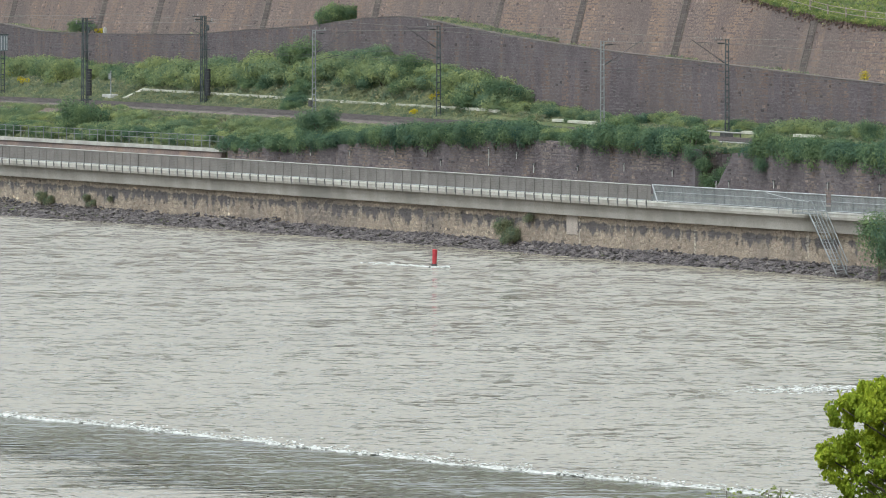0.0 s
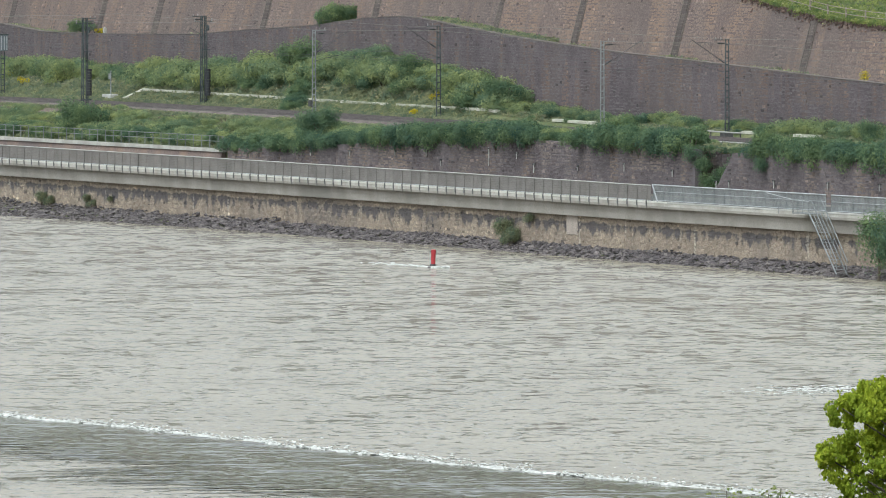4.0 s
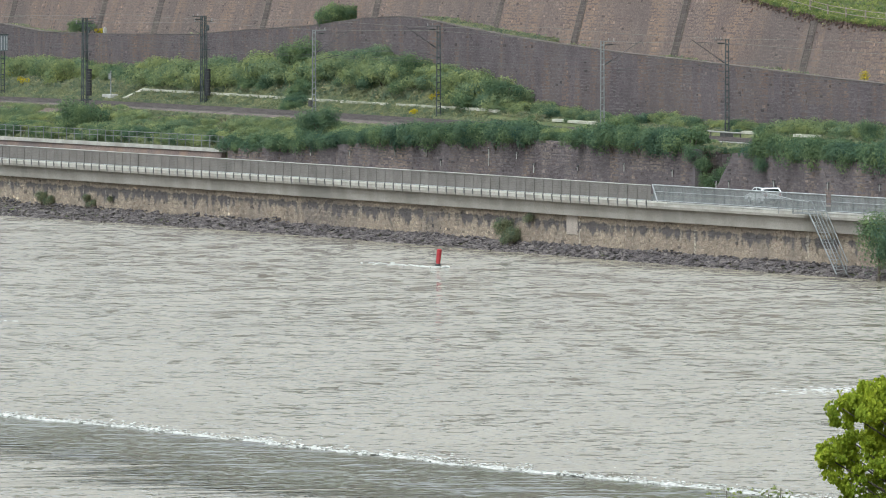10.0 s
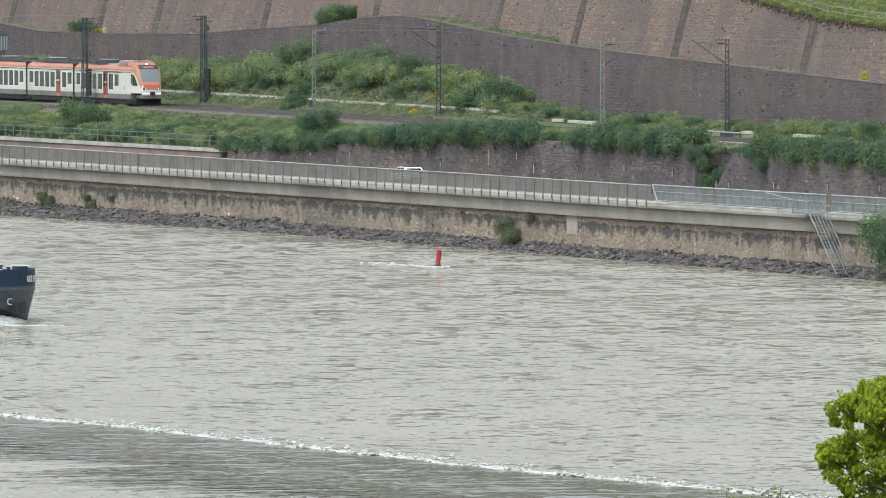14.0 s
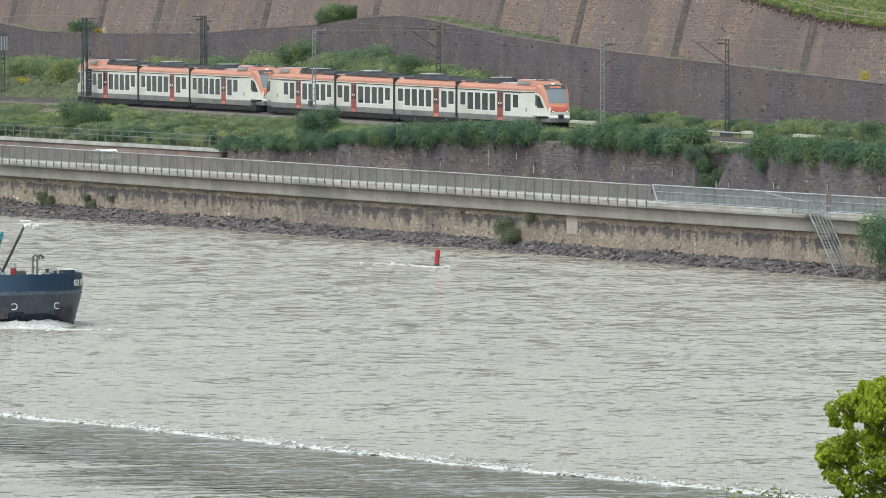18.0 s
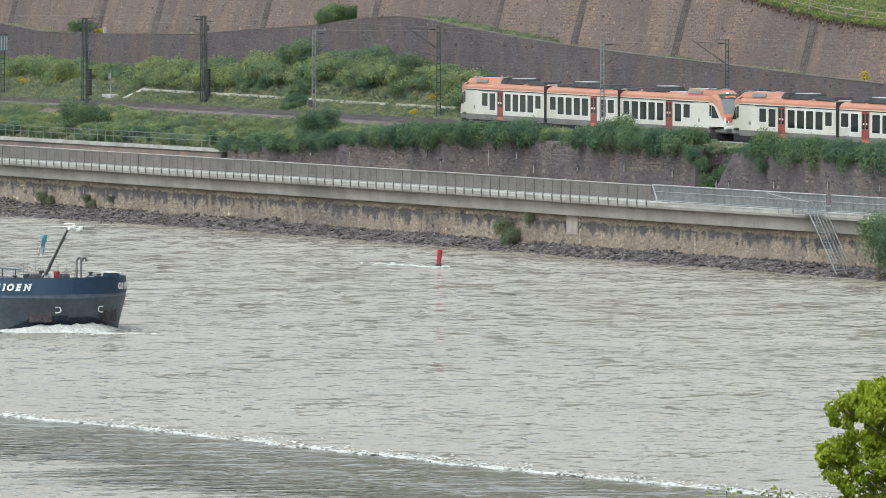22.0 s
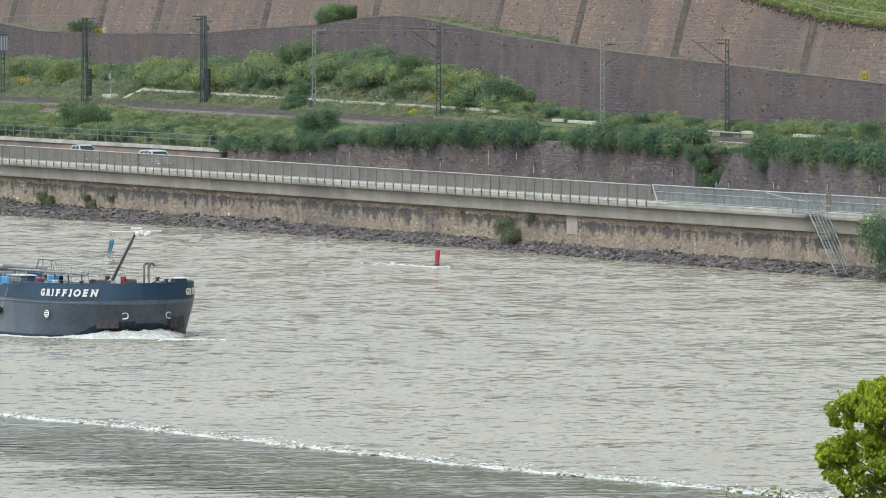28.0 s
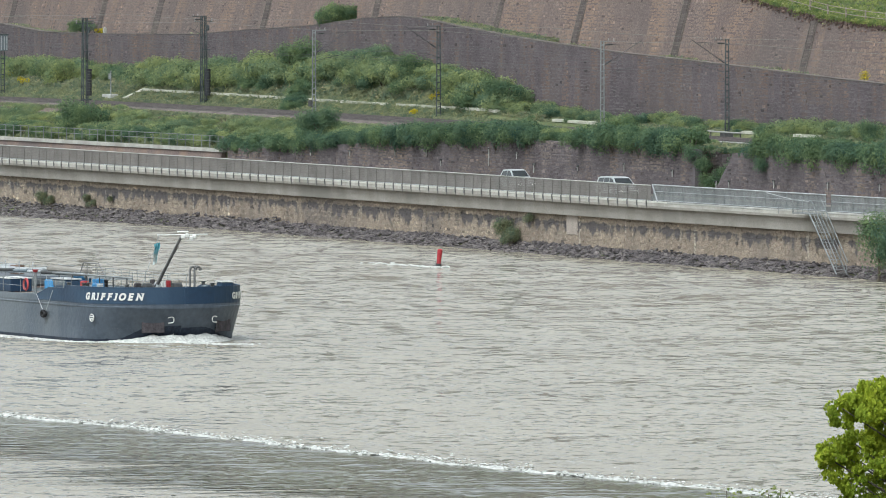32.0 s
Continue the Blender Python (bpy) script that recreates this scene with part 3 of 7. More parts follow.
# ---- ground, one sheet from the near hillside under the river to the far vineyards ----
def ground():
    xs = [-2500, -2000, -1500, -1100, -800, -600, -480, -400, -340] + list(np.arange(-300, 141, 2.5)) + [160, 190, 230, 280, 340, 420, 500, 600, 700, 800, 900, 1050, 1250, 1500, 1900, 2500]
    rows = []
    for x in xs:
        t, z, e, h, hf, ht, tt = track(x), track_z(x), EDGE(x), HIGH(x), HIGH_FOOT(x), HIGH_TOP(x), TERRACE_TOP(x)
        lw, lt, sh = LOW_WALL(x), LOW_TOP(x), SHORE(x)
        ty = terrace_y(x, tt)
        prof = [(-2500, 190), (-1300, 170), (-800, 110), (-560, 66), (-440, 41), (-380, 31), (-361.5, 27.4), (-340, 22.5), (-300, 11.5), (-268, 3), (-256, 0.2), (-246, -2.5), (-200, -5), (-60, -5),
                (min(sh - 5, -9), -3.0), (sh - 1.2, -0.6), (e + 0.95, 0.55), (e + 1.5, 0.9), (e + 1.55, 4.3), (lw - 0.4, 4.35), (lw + 0.35, 4.4), (lw + 0.45, lt - 0.12)]
        prof += [(max(lw + 2.2, t - 4.2), max(lt - 0.05, z - 0.75) if x > -82 else z - 0.9), (t - 3.0, z - 0.62), (t + 7.2, z - 0.62), (t + 8.4, z + SWELL(x)),
                 (0.5 * (t + 8.4) + 0.5 * (h - 0.2), 0.5 * (z + SWELL(x)) + 0.5 * hf), (h - 0.2, hf), (h + 0.3, hf), (h + 0.5, ht - 0.6), (h + 0.9, ht - 0.3), (h + 2.9, ht - 0.28), (h + 3.4, ht - 0.2),
                 (ty + 0.5, tt - 0.5), (ty + 0.9, tt - 0.1), (ty + 6, tt + 1.0), (ty + 40, tt + 14), (ty + 160, tt + 62), (ty + 500, tt + 150), (ty + 2200, tt + 190)]
        rows.append([(x, y, zz) for y, zz in prof])
    b = Build()
    b.loft(rows, caps=False, closed=False)
    return solid("ground", b, "earth", "grassy earth bank and river bed", "ground")

ground()

# ---- river ----
WATER = new("water", Build().add([(-3200, -262, 0), (3200, -262, 0), (3200, -0.5, 0), (-3200, -0.5, 0)], [(0, 1, 2, 3)]).mesh("water", "water"))
tagged(WATER, "grey-green rippled river water", "water", kind="structure")

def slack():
    """The ruffled eddy behind the standing wave, darkened in colour for the bank's reflection."""
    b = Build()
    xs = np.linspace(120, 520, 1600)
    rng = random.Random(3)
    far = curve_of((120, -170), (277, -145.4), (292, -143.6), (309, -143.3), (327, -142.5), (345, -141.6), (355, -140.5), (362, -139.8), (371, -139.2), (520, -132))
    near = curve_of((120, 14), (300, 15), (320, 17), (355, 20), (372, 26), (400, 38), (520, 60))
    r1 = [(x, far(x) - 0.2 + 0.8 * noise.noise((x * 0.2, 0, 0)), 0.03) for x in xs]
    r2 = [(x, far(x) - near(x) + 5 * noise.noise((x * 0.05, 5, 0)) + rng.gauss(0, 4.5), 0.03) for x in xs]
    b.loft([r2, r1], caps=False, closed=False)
    return solid("water_eddy", b, "ruffled", "ruffled eddy water with the bank's dark reflection put into its colour", "water")

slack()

# ---- masonry ----
def masonry(name, xs0, xs1, front, z0, z1, mats, label, course, length, depth, batter=0.0, near=None, cope=None, thick=0.7, core_mat="mortar", wild=0.035):
    """A wall of real stones on a mortar core; the stones in the stretch `near` are objects of their own."""
    rng = random.Random(name)
    core = Build()
    n = max(2, int((xs1 - xs0) / 2.5))
    rings = []
    for i in range(n + 1):
        x = xs0 + (xs1 - xs0) * i / n
        a, c = z0(x) - 0.6, z1(x)
        yb = front(x)
        rings.append([(x, yb + batter * (a - z0(x)), a), (x, yb + batter * (c - z0(x)), c), (x, yb + batter * (c - z0(x)) + thick, c), (x, yb + thick, a)])
    core.loft(rings)
    wall = solid(name, core, core_mat, label, "wall")
    rest, singles = Build(), []
    lo = min(z0(xs0 + (xs1 - xs0) * i / 40) for i in range(41))
    hi = max(z1(xs0 + (xs1 - xs0) * i / 40) for i in range(41))
    z = lo
    while z < hi:
        ch = course * rng.uniform(0.75, 1.3)
        x = xs0 + rng.uniform(0, length)
        while x < xs1:
            ln = length * rng.uniform(0.5, 1.6)
            xm = x + ln / 2
            if x + ln <= xs1 and z0(xm) - 0.3 <= z and z + ch * 0.55 <= z1(xm):
                d = depth * (rng.uniform(0.2, 1.0) if rng.random() < 0.85 else rng.uniform(1.0, 1.9))
                y = front(xm)
                lift = rng.uniform(-0.3, 0.3) * ch * wild / 0.035
                top = min(z + ch + lift, z1(xm))
                g = 0.008 + 0.012 * rng.random()
                sl = (front(x + ln) - front(x)) / ln
                def at(px, pz, out):
                    return (px, y + sl * (px - xm) + batter * (pz - z0(xm)) - out, pz)
                k = 0.035
                j = lambda: rng.uniform(-wild, wild)
                x0, x1, q0, q1 = x + g, x + ln - g, z + g + lift, top - g
                vs = [at(x0, q0, -0.05), at(x1, q0, -0.05), at(x1, q1, -0.05), at(x0, q1, -0.05),
                      at(x0 + k + j(), q0 + k + j(), d), at(x1 - k + j(), q0 + k + j(), d), at(x1 - k + j(), q1 - k + j(), d), at(x0 + k + j(), q1 - k + j(), d)]
                fs = [(4, 5, 6, 7), (0, 1, 5, 4), (1, 2, 6, 5), (2, 3, 7, 6), (3, 0, 4, 7)]
                if near and near[0] < xm < near[1] and len(singles) < 300:
                    singles.append((vs, fs))
                else:
                    rest.add(vs, fs)
            x += ln
        z += ch
    part("masonry", rest, mats[0], wall, kind="stuff")
    if cope:
        cb = Build()
        x = xs0
        while x < xs1 - 0.2:
            ln = min(rng.uniform(1.2, 1.8), xs1 - x)
            ya, yb = front(x) + batter * (z1(x) - z0(x)), front(x + ln) + batter * (z1(x + ln) - z0(x + ln))
            za, zb = z1(x), z1(x + ln)
            ring = lambda px, py, pz: [(px, py - 0.045, pz + 0.002), (px, py - 0.045, pz + cope), (px, py + thick, pz + cope), (px, py + thick, pz + 0.002)]
            cb.loft([ring(x + 0.01, ya, za), ring(x + ln - 0.01, yb, zb)])
            x += ln
        part("coping", cb, "coping", wall, "pale coping stones")
    return wall, singles, mats[1]

PIECES = []
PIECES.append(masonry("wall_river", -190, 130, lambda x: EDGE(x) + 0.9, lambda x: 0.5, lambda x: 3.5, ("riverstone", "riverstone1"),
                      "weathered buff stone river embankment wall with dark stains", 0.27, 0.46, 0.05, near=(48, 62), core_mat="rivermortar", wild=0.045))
PIECES.append(masonry("wall_roadside_1", -79, 27.5, lambda x: 11.5, lambda x: 4.5, LOW_TOP, ("lowstone", "lowstone1"),
                      "dark rough stone retaining wall beside the road", 0.28, 0.5, 0.038, near=(8, 27)))
PIECES.append(masonry("wall_roadside_2", 31.5, 130, lambda x: 11.2, lambda x: 4.5, lambda x: min(LOW_TOP(x), 4.5 + (x - 31.5) * 0.95), ("lowstone", "lowstone1"),
                      "dark stone retaining wall with a slanting end", 0.28, 0.5, 0.038, near=(32, 45)))
PIECES.append(masonry("wall_recess", 27.4, 36.5, lambda x: 14.0, lambda x: 4.5, lambda x: 8.3, ("lowstone", "lowstone1"),
                      "shaded set-back stretch of retaining wall", 0.36, 0.62, 0.06))
PIECES.append(masonry("wall_railway", -300, 90, HIGH, HIGH_FOOT, HIGH_TOP, ("darkstone", "darkstone1"),
                      "dark grey-brown stone retaining wall above the railway", 0.27, 0.5, 0.026, near=(-8, 8), cope=0.06))
PIECES.append(masonry("wall_terrace", -320, 90, lambda x: HIGH(x) + 3.0, lambda x: HIGH_TOP(x) - 0.25, TERRACE_TOP, ("highstone", "highstone"),
                      "tall battered brownish stone terrace wall", 0.3, 0.5, 0.022, batter=TERRACE_BATTER, core_mat="highmortar"))

def return_wall():
    """Short stone cheek that closes the end of the roadside wall."""
    rng = random.Random(6)
    w = solid("wall_return", Build().box((27.33, 13.1, 6.5), (0.3, 1.8, 4.2)), "mortar", "dark stone cheek wall at the recess", "wall")
    b = Build()
    z = 4.5
    while z < 8.4:
        h, y = rng.uniform(0.25, 0.36), 12.2
        while y < 13.9:
            l = rng.uniform(0.3, 0.6)
            b.box((27.5, y + l / 2, z + h / 2), (0.1 + 0.05 * rng.random(), l - 0.03, h - 0.03), cut=0.02)
            y += l
        z += h
    part("masonry", b, "lowstone", w, kind="stuff")
return_wall()

def terrace_ribs():
    """Stone-lined drain channels that run up the terrace wall."""
    rng = random.Random(33)
    for xm, w in ((-260.8, 1.6), (-216.0, 1.3), (-192.7, 1.8), (-151.8, 1.35), (-116.7, 1.4), (-80.4, 0.8), (-58.3, 1.15), (-34.8, 1.2), (-6.0, 1.15), (27.0, 1.3)):
        zb, zt = HIGH_TOP(xm) - 0.2, TERRACE_TOP(xm) - 0.4
        ch = thing("drain_channel", "stone-lined drain channel running up the terrace wall", "drain", "drain channels")
        for k, r, out in ((-w / 2 - 0.02, 0.06, 0.1), (w / 2 + 0.02, 0.05, 0.06)):
            z = zb
            while z < zt - 0.2:
                q = min(zt, z + rng.uniform(0.6, 1.1))
                ring = lambda zz: [(xm + k - r, terrace_y(xm, zz) - out, zz), (xm + k + r, terrace_y(xm, zz) - out, zz), (xm + k + r, terrace_y(xm, zz) + 0.1, zz), (xm + k - r, terrace_y(xm, zz) + 0.1, zz)]
                part("side_kerb", Build().loft([ring(z + 0.01), ring(q)]), "coping", ch)
                z = q
        z = zb
        while z < zt:
            h = rng.uniform(0.22, 0.5)
            ww = (w - 0.16) * rng.uniform(0.86, 1.0)
            part("channel_stone", Build().box((0, 0, h / 2), (ww, 0.12, h - 0.012), cut=0.02), "channelstone", ch, at=Matrix.Translation((xm + rng.uniform(-0.04, 0.04), terrace_y(xm, z + h / 2) - rng.uniform(0.0, 0.05), z)))
            z += h

terrace_ribs()

def prism(xs0, xs1, step, prof):
    """A long body whose section prof(x) is a list of (y, z)."""
    n = max(1, int(round((xs1 - xs0) / step)))
    return Build().loft([[(x, y, z) for y, z in prof(x)] for x in (xs0 + (xs1 - xs0) * i / n for i in range(n + 1))])

# ---- promenade deck, road ----
solid("road", prism(-400, 400, 10, lambda x: [(EDGE(x) + 2.9, 4.4), (EDGE(x) + 2.9, 4.6), (11.0, 4.6), (11.0, 4.4)]), "road", "grey asphalt road", "road")
solid("pavement", prism(-400, 400, 5, lambda x: [(EDGE(x) + 0.35, 4.5), (EDGE(x) + 0.35, 4.7), (EDGE(x) + 2.7, 4.7), (EDGE(x) + 2.7, 4.5)]), "road", "asphalt riverside path", "pavement")
solid("kerb", prism(-400, 400, 5, lambda x: [(EDGE(x) + 2.702, 4.4), (EDGE(x) + 2.702, 4.74), (EDGE(x) + 2.898, 4.74), (EDGE(x) + 2.898, 4.4)]), "kerb", "low concrete kerb between path and road", "kerb")
solid("gutter", prism(-400, 400, 10, lambda x: [(11.002, 4.4), (11.002, 4.72), (11.19, 4.72), (11.19, 4.4)]), "concrete", "concrete road edge", "kerb")
deck = thing("deck_edge", "cantilevered concrete deck edge with a pale kerb above the river", "bridge deck", kind="structure")
part("edge_beam", prism(-190, 190, 2.5, lambda x: [(EDGE(x) + 0.42, 3.35), (EDGE(x) + 0.32, 4.4), (EDGE(x) + 0.34, 4.49), (EDGE(x) + 1.6, 4.49), (EDGE(x) + 1.6, 3.35)]), "concrete", deck)
x = -190.0
while x < 190:
    w = 6.21
    part("slab_edge", prism(x + 0.006, x + w - 0.006, 2.5, lambda q: [(EDGE(q) - 0.1, 4.45), (EDGE(q) - 0.1, 4.638), (EDGE(q) + 0.31, 4.638), (EDGE(q) + 0.31, 4.45)]), "concrete", deck)
    part("kerb_block", prism(x + 0.012, x + w - 0.012, 2.5, lambda q: [(EDGE(q) - 0.12, 4.64), (EDGE(q) - 0.12, 4.87), (EDGE(q) - 0.08, 4.9), (EDGE(q) + 0.33, 4.9), (EDGE(q) + 0.33, 4.64)]), "kerbface", deck)
    # added strip along the kerb top, painted paler as the lit edge up to x = 47
    part("kerb_cap", prism(x + 0.02, x + w - 0.02, 2.5, lambda q: [(EDGE(q) - 0.15, 4.904), (EDGE(q) - 0.15, 5.0), (EDGE(q) - 0.12, 5.03), (EDGE(q) + 0.33, 5.03), (EDGE(q) + 0.33, 4.904)]), "kerblit" if x < 47 else "kerb", deck)
    x += w

# beam and stony bank beyond the road
solid("retaining_beam", prism(-175, -80.2, 5, lambda x: [(11.35, 6.2), (11.35, 6.54), (11.9, 6.54), (11.9, 6.2)]), "kerbface", "long pale concrete beam on a stony bank", "beam")
solid("stone_bank", prism(-175, -80.4, 3, lambda x: [(11.2, 4.4), (11.2, 5.0), (11.5, 6.2), (11.9, 6.2), (11.9, 4.4)]), "highstone", "low reddish stony bank below the concrete beam", "bank")

# ---- railway ----
solid("gravel_shoulder", prism(-420, 260, 5, lambda x: [(rail_line(x) - 4.9, track_z(x) - 0.95), (rail_line(x) - 4.0, track_z(x) - 0.56), (rail_line(x) - 2.9, track_z(x) - 0.54), (rail_line(x) - 2.9, track_z(x) - 0.95)]),
      "gravel", "brownish gravel path along the railway", "gravel")
solid("ballast", prism(-420, 260, 5, lambda x: [(rail_line(x) - 3.4, track_z(x) - 0.75), (rail_line(x) - 2.0, track_z(x) - 0.18), (rail_line(x) + 6.0, track_z(x) - 0.18), (rail_line(x) + 7.4, track_z(x) - 0.75)]),
      "ballast", "grey-brown railway ballast bed", "ballast")
def rails():
    for off, nm in ((0.0, "railway_track"), (4.0, "railway_track")):
        tr = thing(nm, "rusty-sided steel railway track on ballast", "railway track", "railway tracks")
        for g in (-0.75, 0.75):
            sec = lambda x: [(rail_line(x) + off + g - 0.06, track_z(x) - 0.17), (rail_line(x) + off + g - 0.035, track_z(x)), (rail_line(x) + off + g + 0.035, track_z(x)), (rail_line(x) + off + g + 0.06, track_z(x) - 0.17)]
            part("rail", prism(-420, 260, 4, sec), "rail", tr)
        b = Build()
        x = -260.0
        while x < 120:
            b.box((x, rail_line(x) + off, track_z(x) - 0.19), (0.26, 2.5, 0.1))
            x += 0.65
        part("sleeper_bed", b, "sleeper", tr, kind="stuff")
rails()

# ---- railings ----
POST = 2.07
def mesh_railing():
    x = -189.9
    while x < 48.0:
        bay = thing("railing_bay", "grey steel railing bay with fine mesh infill on the deck edge", "railing", "railing bays")
        x1 = x + POST * 6
        x1 = min(x1, 48.9)
        px = x
        while px < x1 - 0.3:
            e = EDGE(px)
            part("post", Build().box((px, e - 0.16, 5.02), (0.05, 0.05, 1.2)).box((px, e - 0.15, 5.55), (0.04, 0.05, 1.55)), "mesh", bay)
            part("post_foot", Build().box((px, e - 0.2, 4.85), (0.085, 0.08, 0.42)), "poststeel", bay)
            q = min(px + POST, x1)
            m = Build()
            for i in range(11):
                f = (i + 0.5) / 11
                xx = px + (q - px) * f
                m.box((xx, EDGE(xx) - 0.1, 5.68), ((q - px) / 11 * 0.66, 0.012, 1.2))
            for zz in (5.1, 5.25, 5.4, 5.55, 5.7, 5.85, 6.0, 6.15):
                m.add([(px, EDGE(px) - 0.108, zz), (q, EDGE(q) - 0.108, zz), (q, EDGE(q) - 0.108, zz + 0.065), (px, EDGE(px) - 0.108, zz + 0.065)], [(0, 1, 2, 3)])
            part("mesh_panel", m, "mesh", bay)
            px += POST
        part("top_rail", Build().tube((x, EDGE(x) - 0.12, 6.32), (x1, EDGE(x1) - 0.12, 6.32), 0.058, 6), "kerb", bay)
        part("bottom_rail", Build().tube((x, EDGE(x) - 0.12, 5.1), (x1, EDGE(x1) - 0.12, 5.1), 0.03, 5), "galv", bay)
        x = x1

mesh_railing()

def bar_railing(x0, x1):
    x = x0
    while x < x1 - 0.5:
        bay = thing("bar_railing", "light galvanised tube railing with vertical bars", "railing", "galvanised railings")
        q = min(x + 4.0, x1)
        for zz, r in ((6.38, 0.06), (5.85, 0.025), (5.12, 0.03)):
            part("rail", Build().tube((x, EDGE(x) + 0.02, zz), (q, EDGE(q) + 0.02, zz), r, 6), "galv", bay)
        px = x
        while px < q - 0.2:
            part("post", Build().box((px, EDGE(px) + 0.02, 5.7), (0.05, 0.05, 1.36)), "palemast", bay)
            px += 2.0
        m = Build()
        px = x
        while px < q:
            m.box((px, EDGE(px) + 0.05, 5.74), (0.085, 0.012, 1.2))
            px += 0.14
        part("bar_infill", m, "palemast", bay, kind="stuff")
        x = q

bar_railing(49.2, 82.5)
bar_railing(83.6, 132)
part("end_post", Build().tube((49.2, EDGE(49) - 0.1, 6.4), (50.6, EDGE(50) - 0.25, 5.0), 0.06), "galv", thing("railing_end", "slanting galvanised end brace of the railing", "railing"))

def upper_fence():
    x = -172.0
    while x < -82:
        bay = thing("fence_bay", "pale grey-green tube fence on the concrete beam", "fence", "fence bays")
        q = min(x + 8.4, -80.6)
        for zz in (7.7, 7.2):
            part("rail", Build().tube((x, 11.62, zz), (q, 11.62, zz), 0.026, 5), "palemast", bay)
        px = x
        while px < q - 0.3:
            part("post", Build().box((px, 11.62, 7.12), (0.06, 0.06, 1.16)), "palemast", bay)
            px += 2.1
        x = q
    part("end_post", Build().box((-80.5, 11.62, 7.14), (0.08, 0.08, 1.2)), "palemast", bay)

upper_fence()

# ---- steel stairs to the water ----
def stairs():
    st = thing("steel_stairs", "galvanised steel stairs leaning from the deck down to the water", "stairs")
    top, foot = Vector((82.2, -2.3, 4.85)), Vector((89.0, -3.1, 0.25))
    side = Vector((0.1, -0.95, 0))
    for k in (0.0, 1.0):
        part("stringer", Build().tube(top + side * k, foot + side * k, 0.06, 6), "palemast", st)
        part("handrail", Build().tube(top + side * k + Vector((0.3, 0, 1.1)), foot + side * k + Vector((0.1, 0, 1.0)), 0.045, 6).tube(top + side * k + Vector((0.15, 0, 0.55)), foot + side * k + Vector((0.05, 0, 0.5)), 0.025, 5), "palemast", st)
        for f in (0.0, 0.25, 0.5, 0.75, 0.97):
            p = top.lerp(foot, f) + side * k
            part("baluster", Build().tube(p, p + Vector((0.2, 0, 1.05)), 0.025, 5), "palemast", st)
    for i in range(18):
        p = top.lerp(foot, (i + 0.5) / 18) + side * 0.5
        part("step", Build().box(p, (0.26, 0.9, 0.03)), "palemast", st)
    ld = thing("stair_landing", "small railed steel landing outside the deck railing", "landing")
    part("platform", Build().box((80.6, EDGE(80) - 0.75, 4.86), (3.2, 1.1, 0.08)), "palemast", ld)
    for dx in (-1.5, -0.5, 0.4):
        part("post", Build().tube((80.6 + dx, EDGE(80) - 1.28, 4.85), (80.6 + dx, EDGE(80) - 1.28, 5.95), 0.028), "palemast", ld)
    for zz in (5.4, 5.95):
        part("rail", Build().tube((79.1, EDGE(80) - 1.28, zz), (82.2, EDGE(80) - 1.28, zz), 0.028), "palemast", ld)

stairs()
hr = thing("stair_handrail", "slanting pale handrail leading to the river stairs", "handrail")
part("rail", Build().tube((72.3, -2.4, 6.3), (77.4, -2.4, 5.86), 0.035, 6).tube((77.4, -2.4, 5.86), (80.3, -2.4, 5.8), 0.035, 6), "galv", hr)
for hx, hz in ((74.6, 6.1), (77.4, 5.86), (80.3, 5.8)):
    part("post", Build().tube((hx, -2.4, 4.7), (hx, -2.4, hz), 0.025, 5), "palemast", hr)
pb = thing("concrete_block", "pale concrete patch block set in the river wall", "concrete block")
part("block", Build().box((29.6, EDGE(29.6) + 0.98, 2.55), (2.3, 0.4, 1.7), cut=0.04), "patch", pb)

# ---- drain outlets in the roadside wall ----
def outlets():
    for x, z, h in ((-30.7, 7.2, 0.5), (-27.4, 6.4, 0.5), (-6.5, 6.4, 0.7), (3.1, 6.6, 0.4), (13.0, 6.9, 0.6), (23.1, 6.6, 0.5), (32.8, 5.9, 0.5), (35.4, 6.0, 0.5), (44.4, 6.2, 0.6), (55.0, 6.3, 0.5), (65.0, 6.4, 0.5), (-16.5, 7.2, 1.4), (-48.7, 6.8, 0.5), (-58.2, 6.6, 0.4), (-38.0, 7.2, 0.7), (-10.3, 7.4, 0.5)):
        y = 11.42 if x < 28 else 11.12
        o = thing("drain_outlet", "small drain outlet with a white lime streak on the roadside wall", "drain outlet", "drain outlets")
        part("pipe", Build().tube((x, y + 0.1, z + h / 2), (x, y - 0.16, z + h / 2 - 0.02), 0.07, 8), "darksteel", o)
        st = Build()
        rng = random.Random(int(x * 10))
        for k in range(5):
            f = k / 4
            st.box((x + rng.uniform(-0.04, 0.04), y - 0.05, z + h * (0.42 - 0.9 * f)), (0.17 - 0.1 * f, 0.06, h * 0.26))
        part("lime_streak", st, "kerb", o, "white lime streak")
outlets()

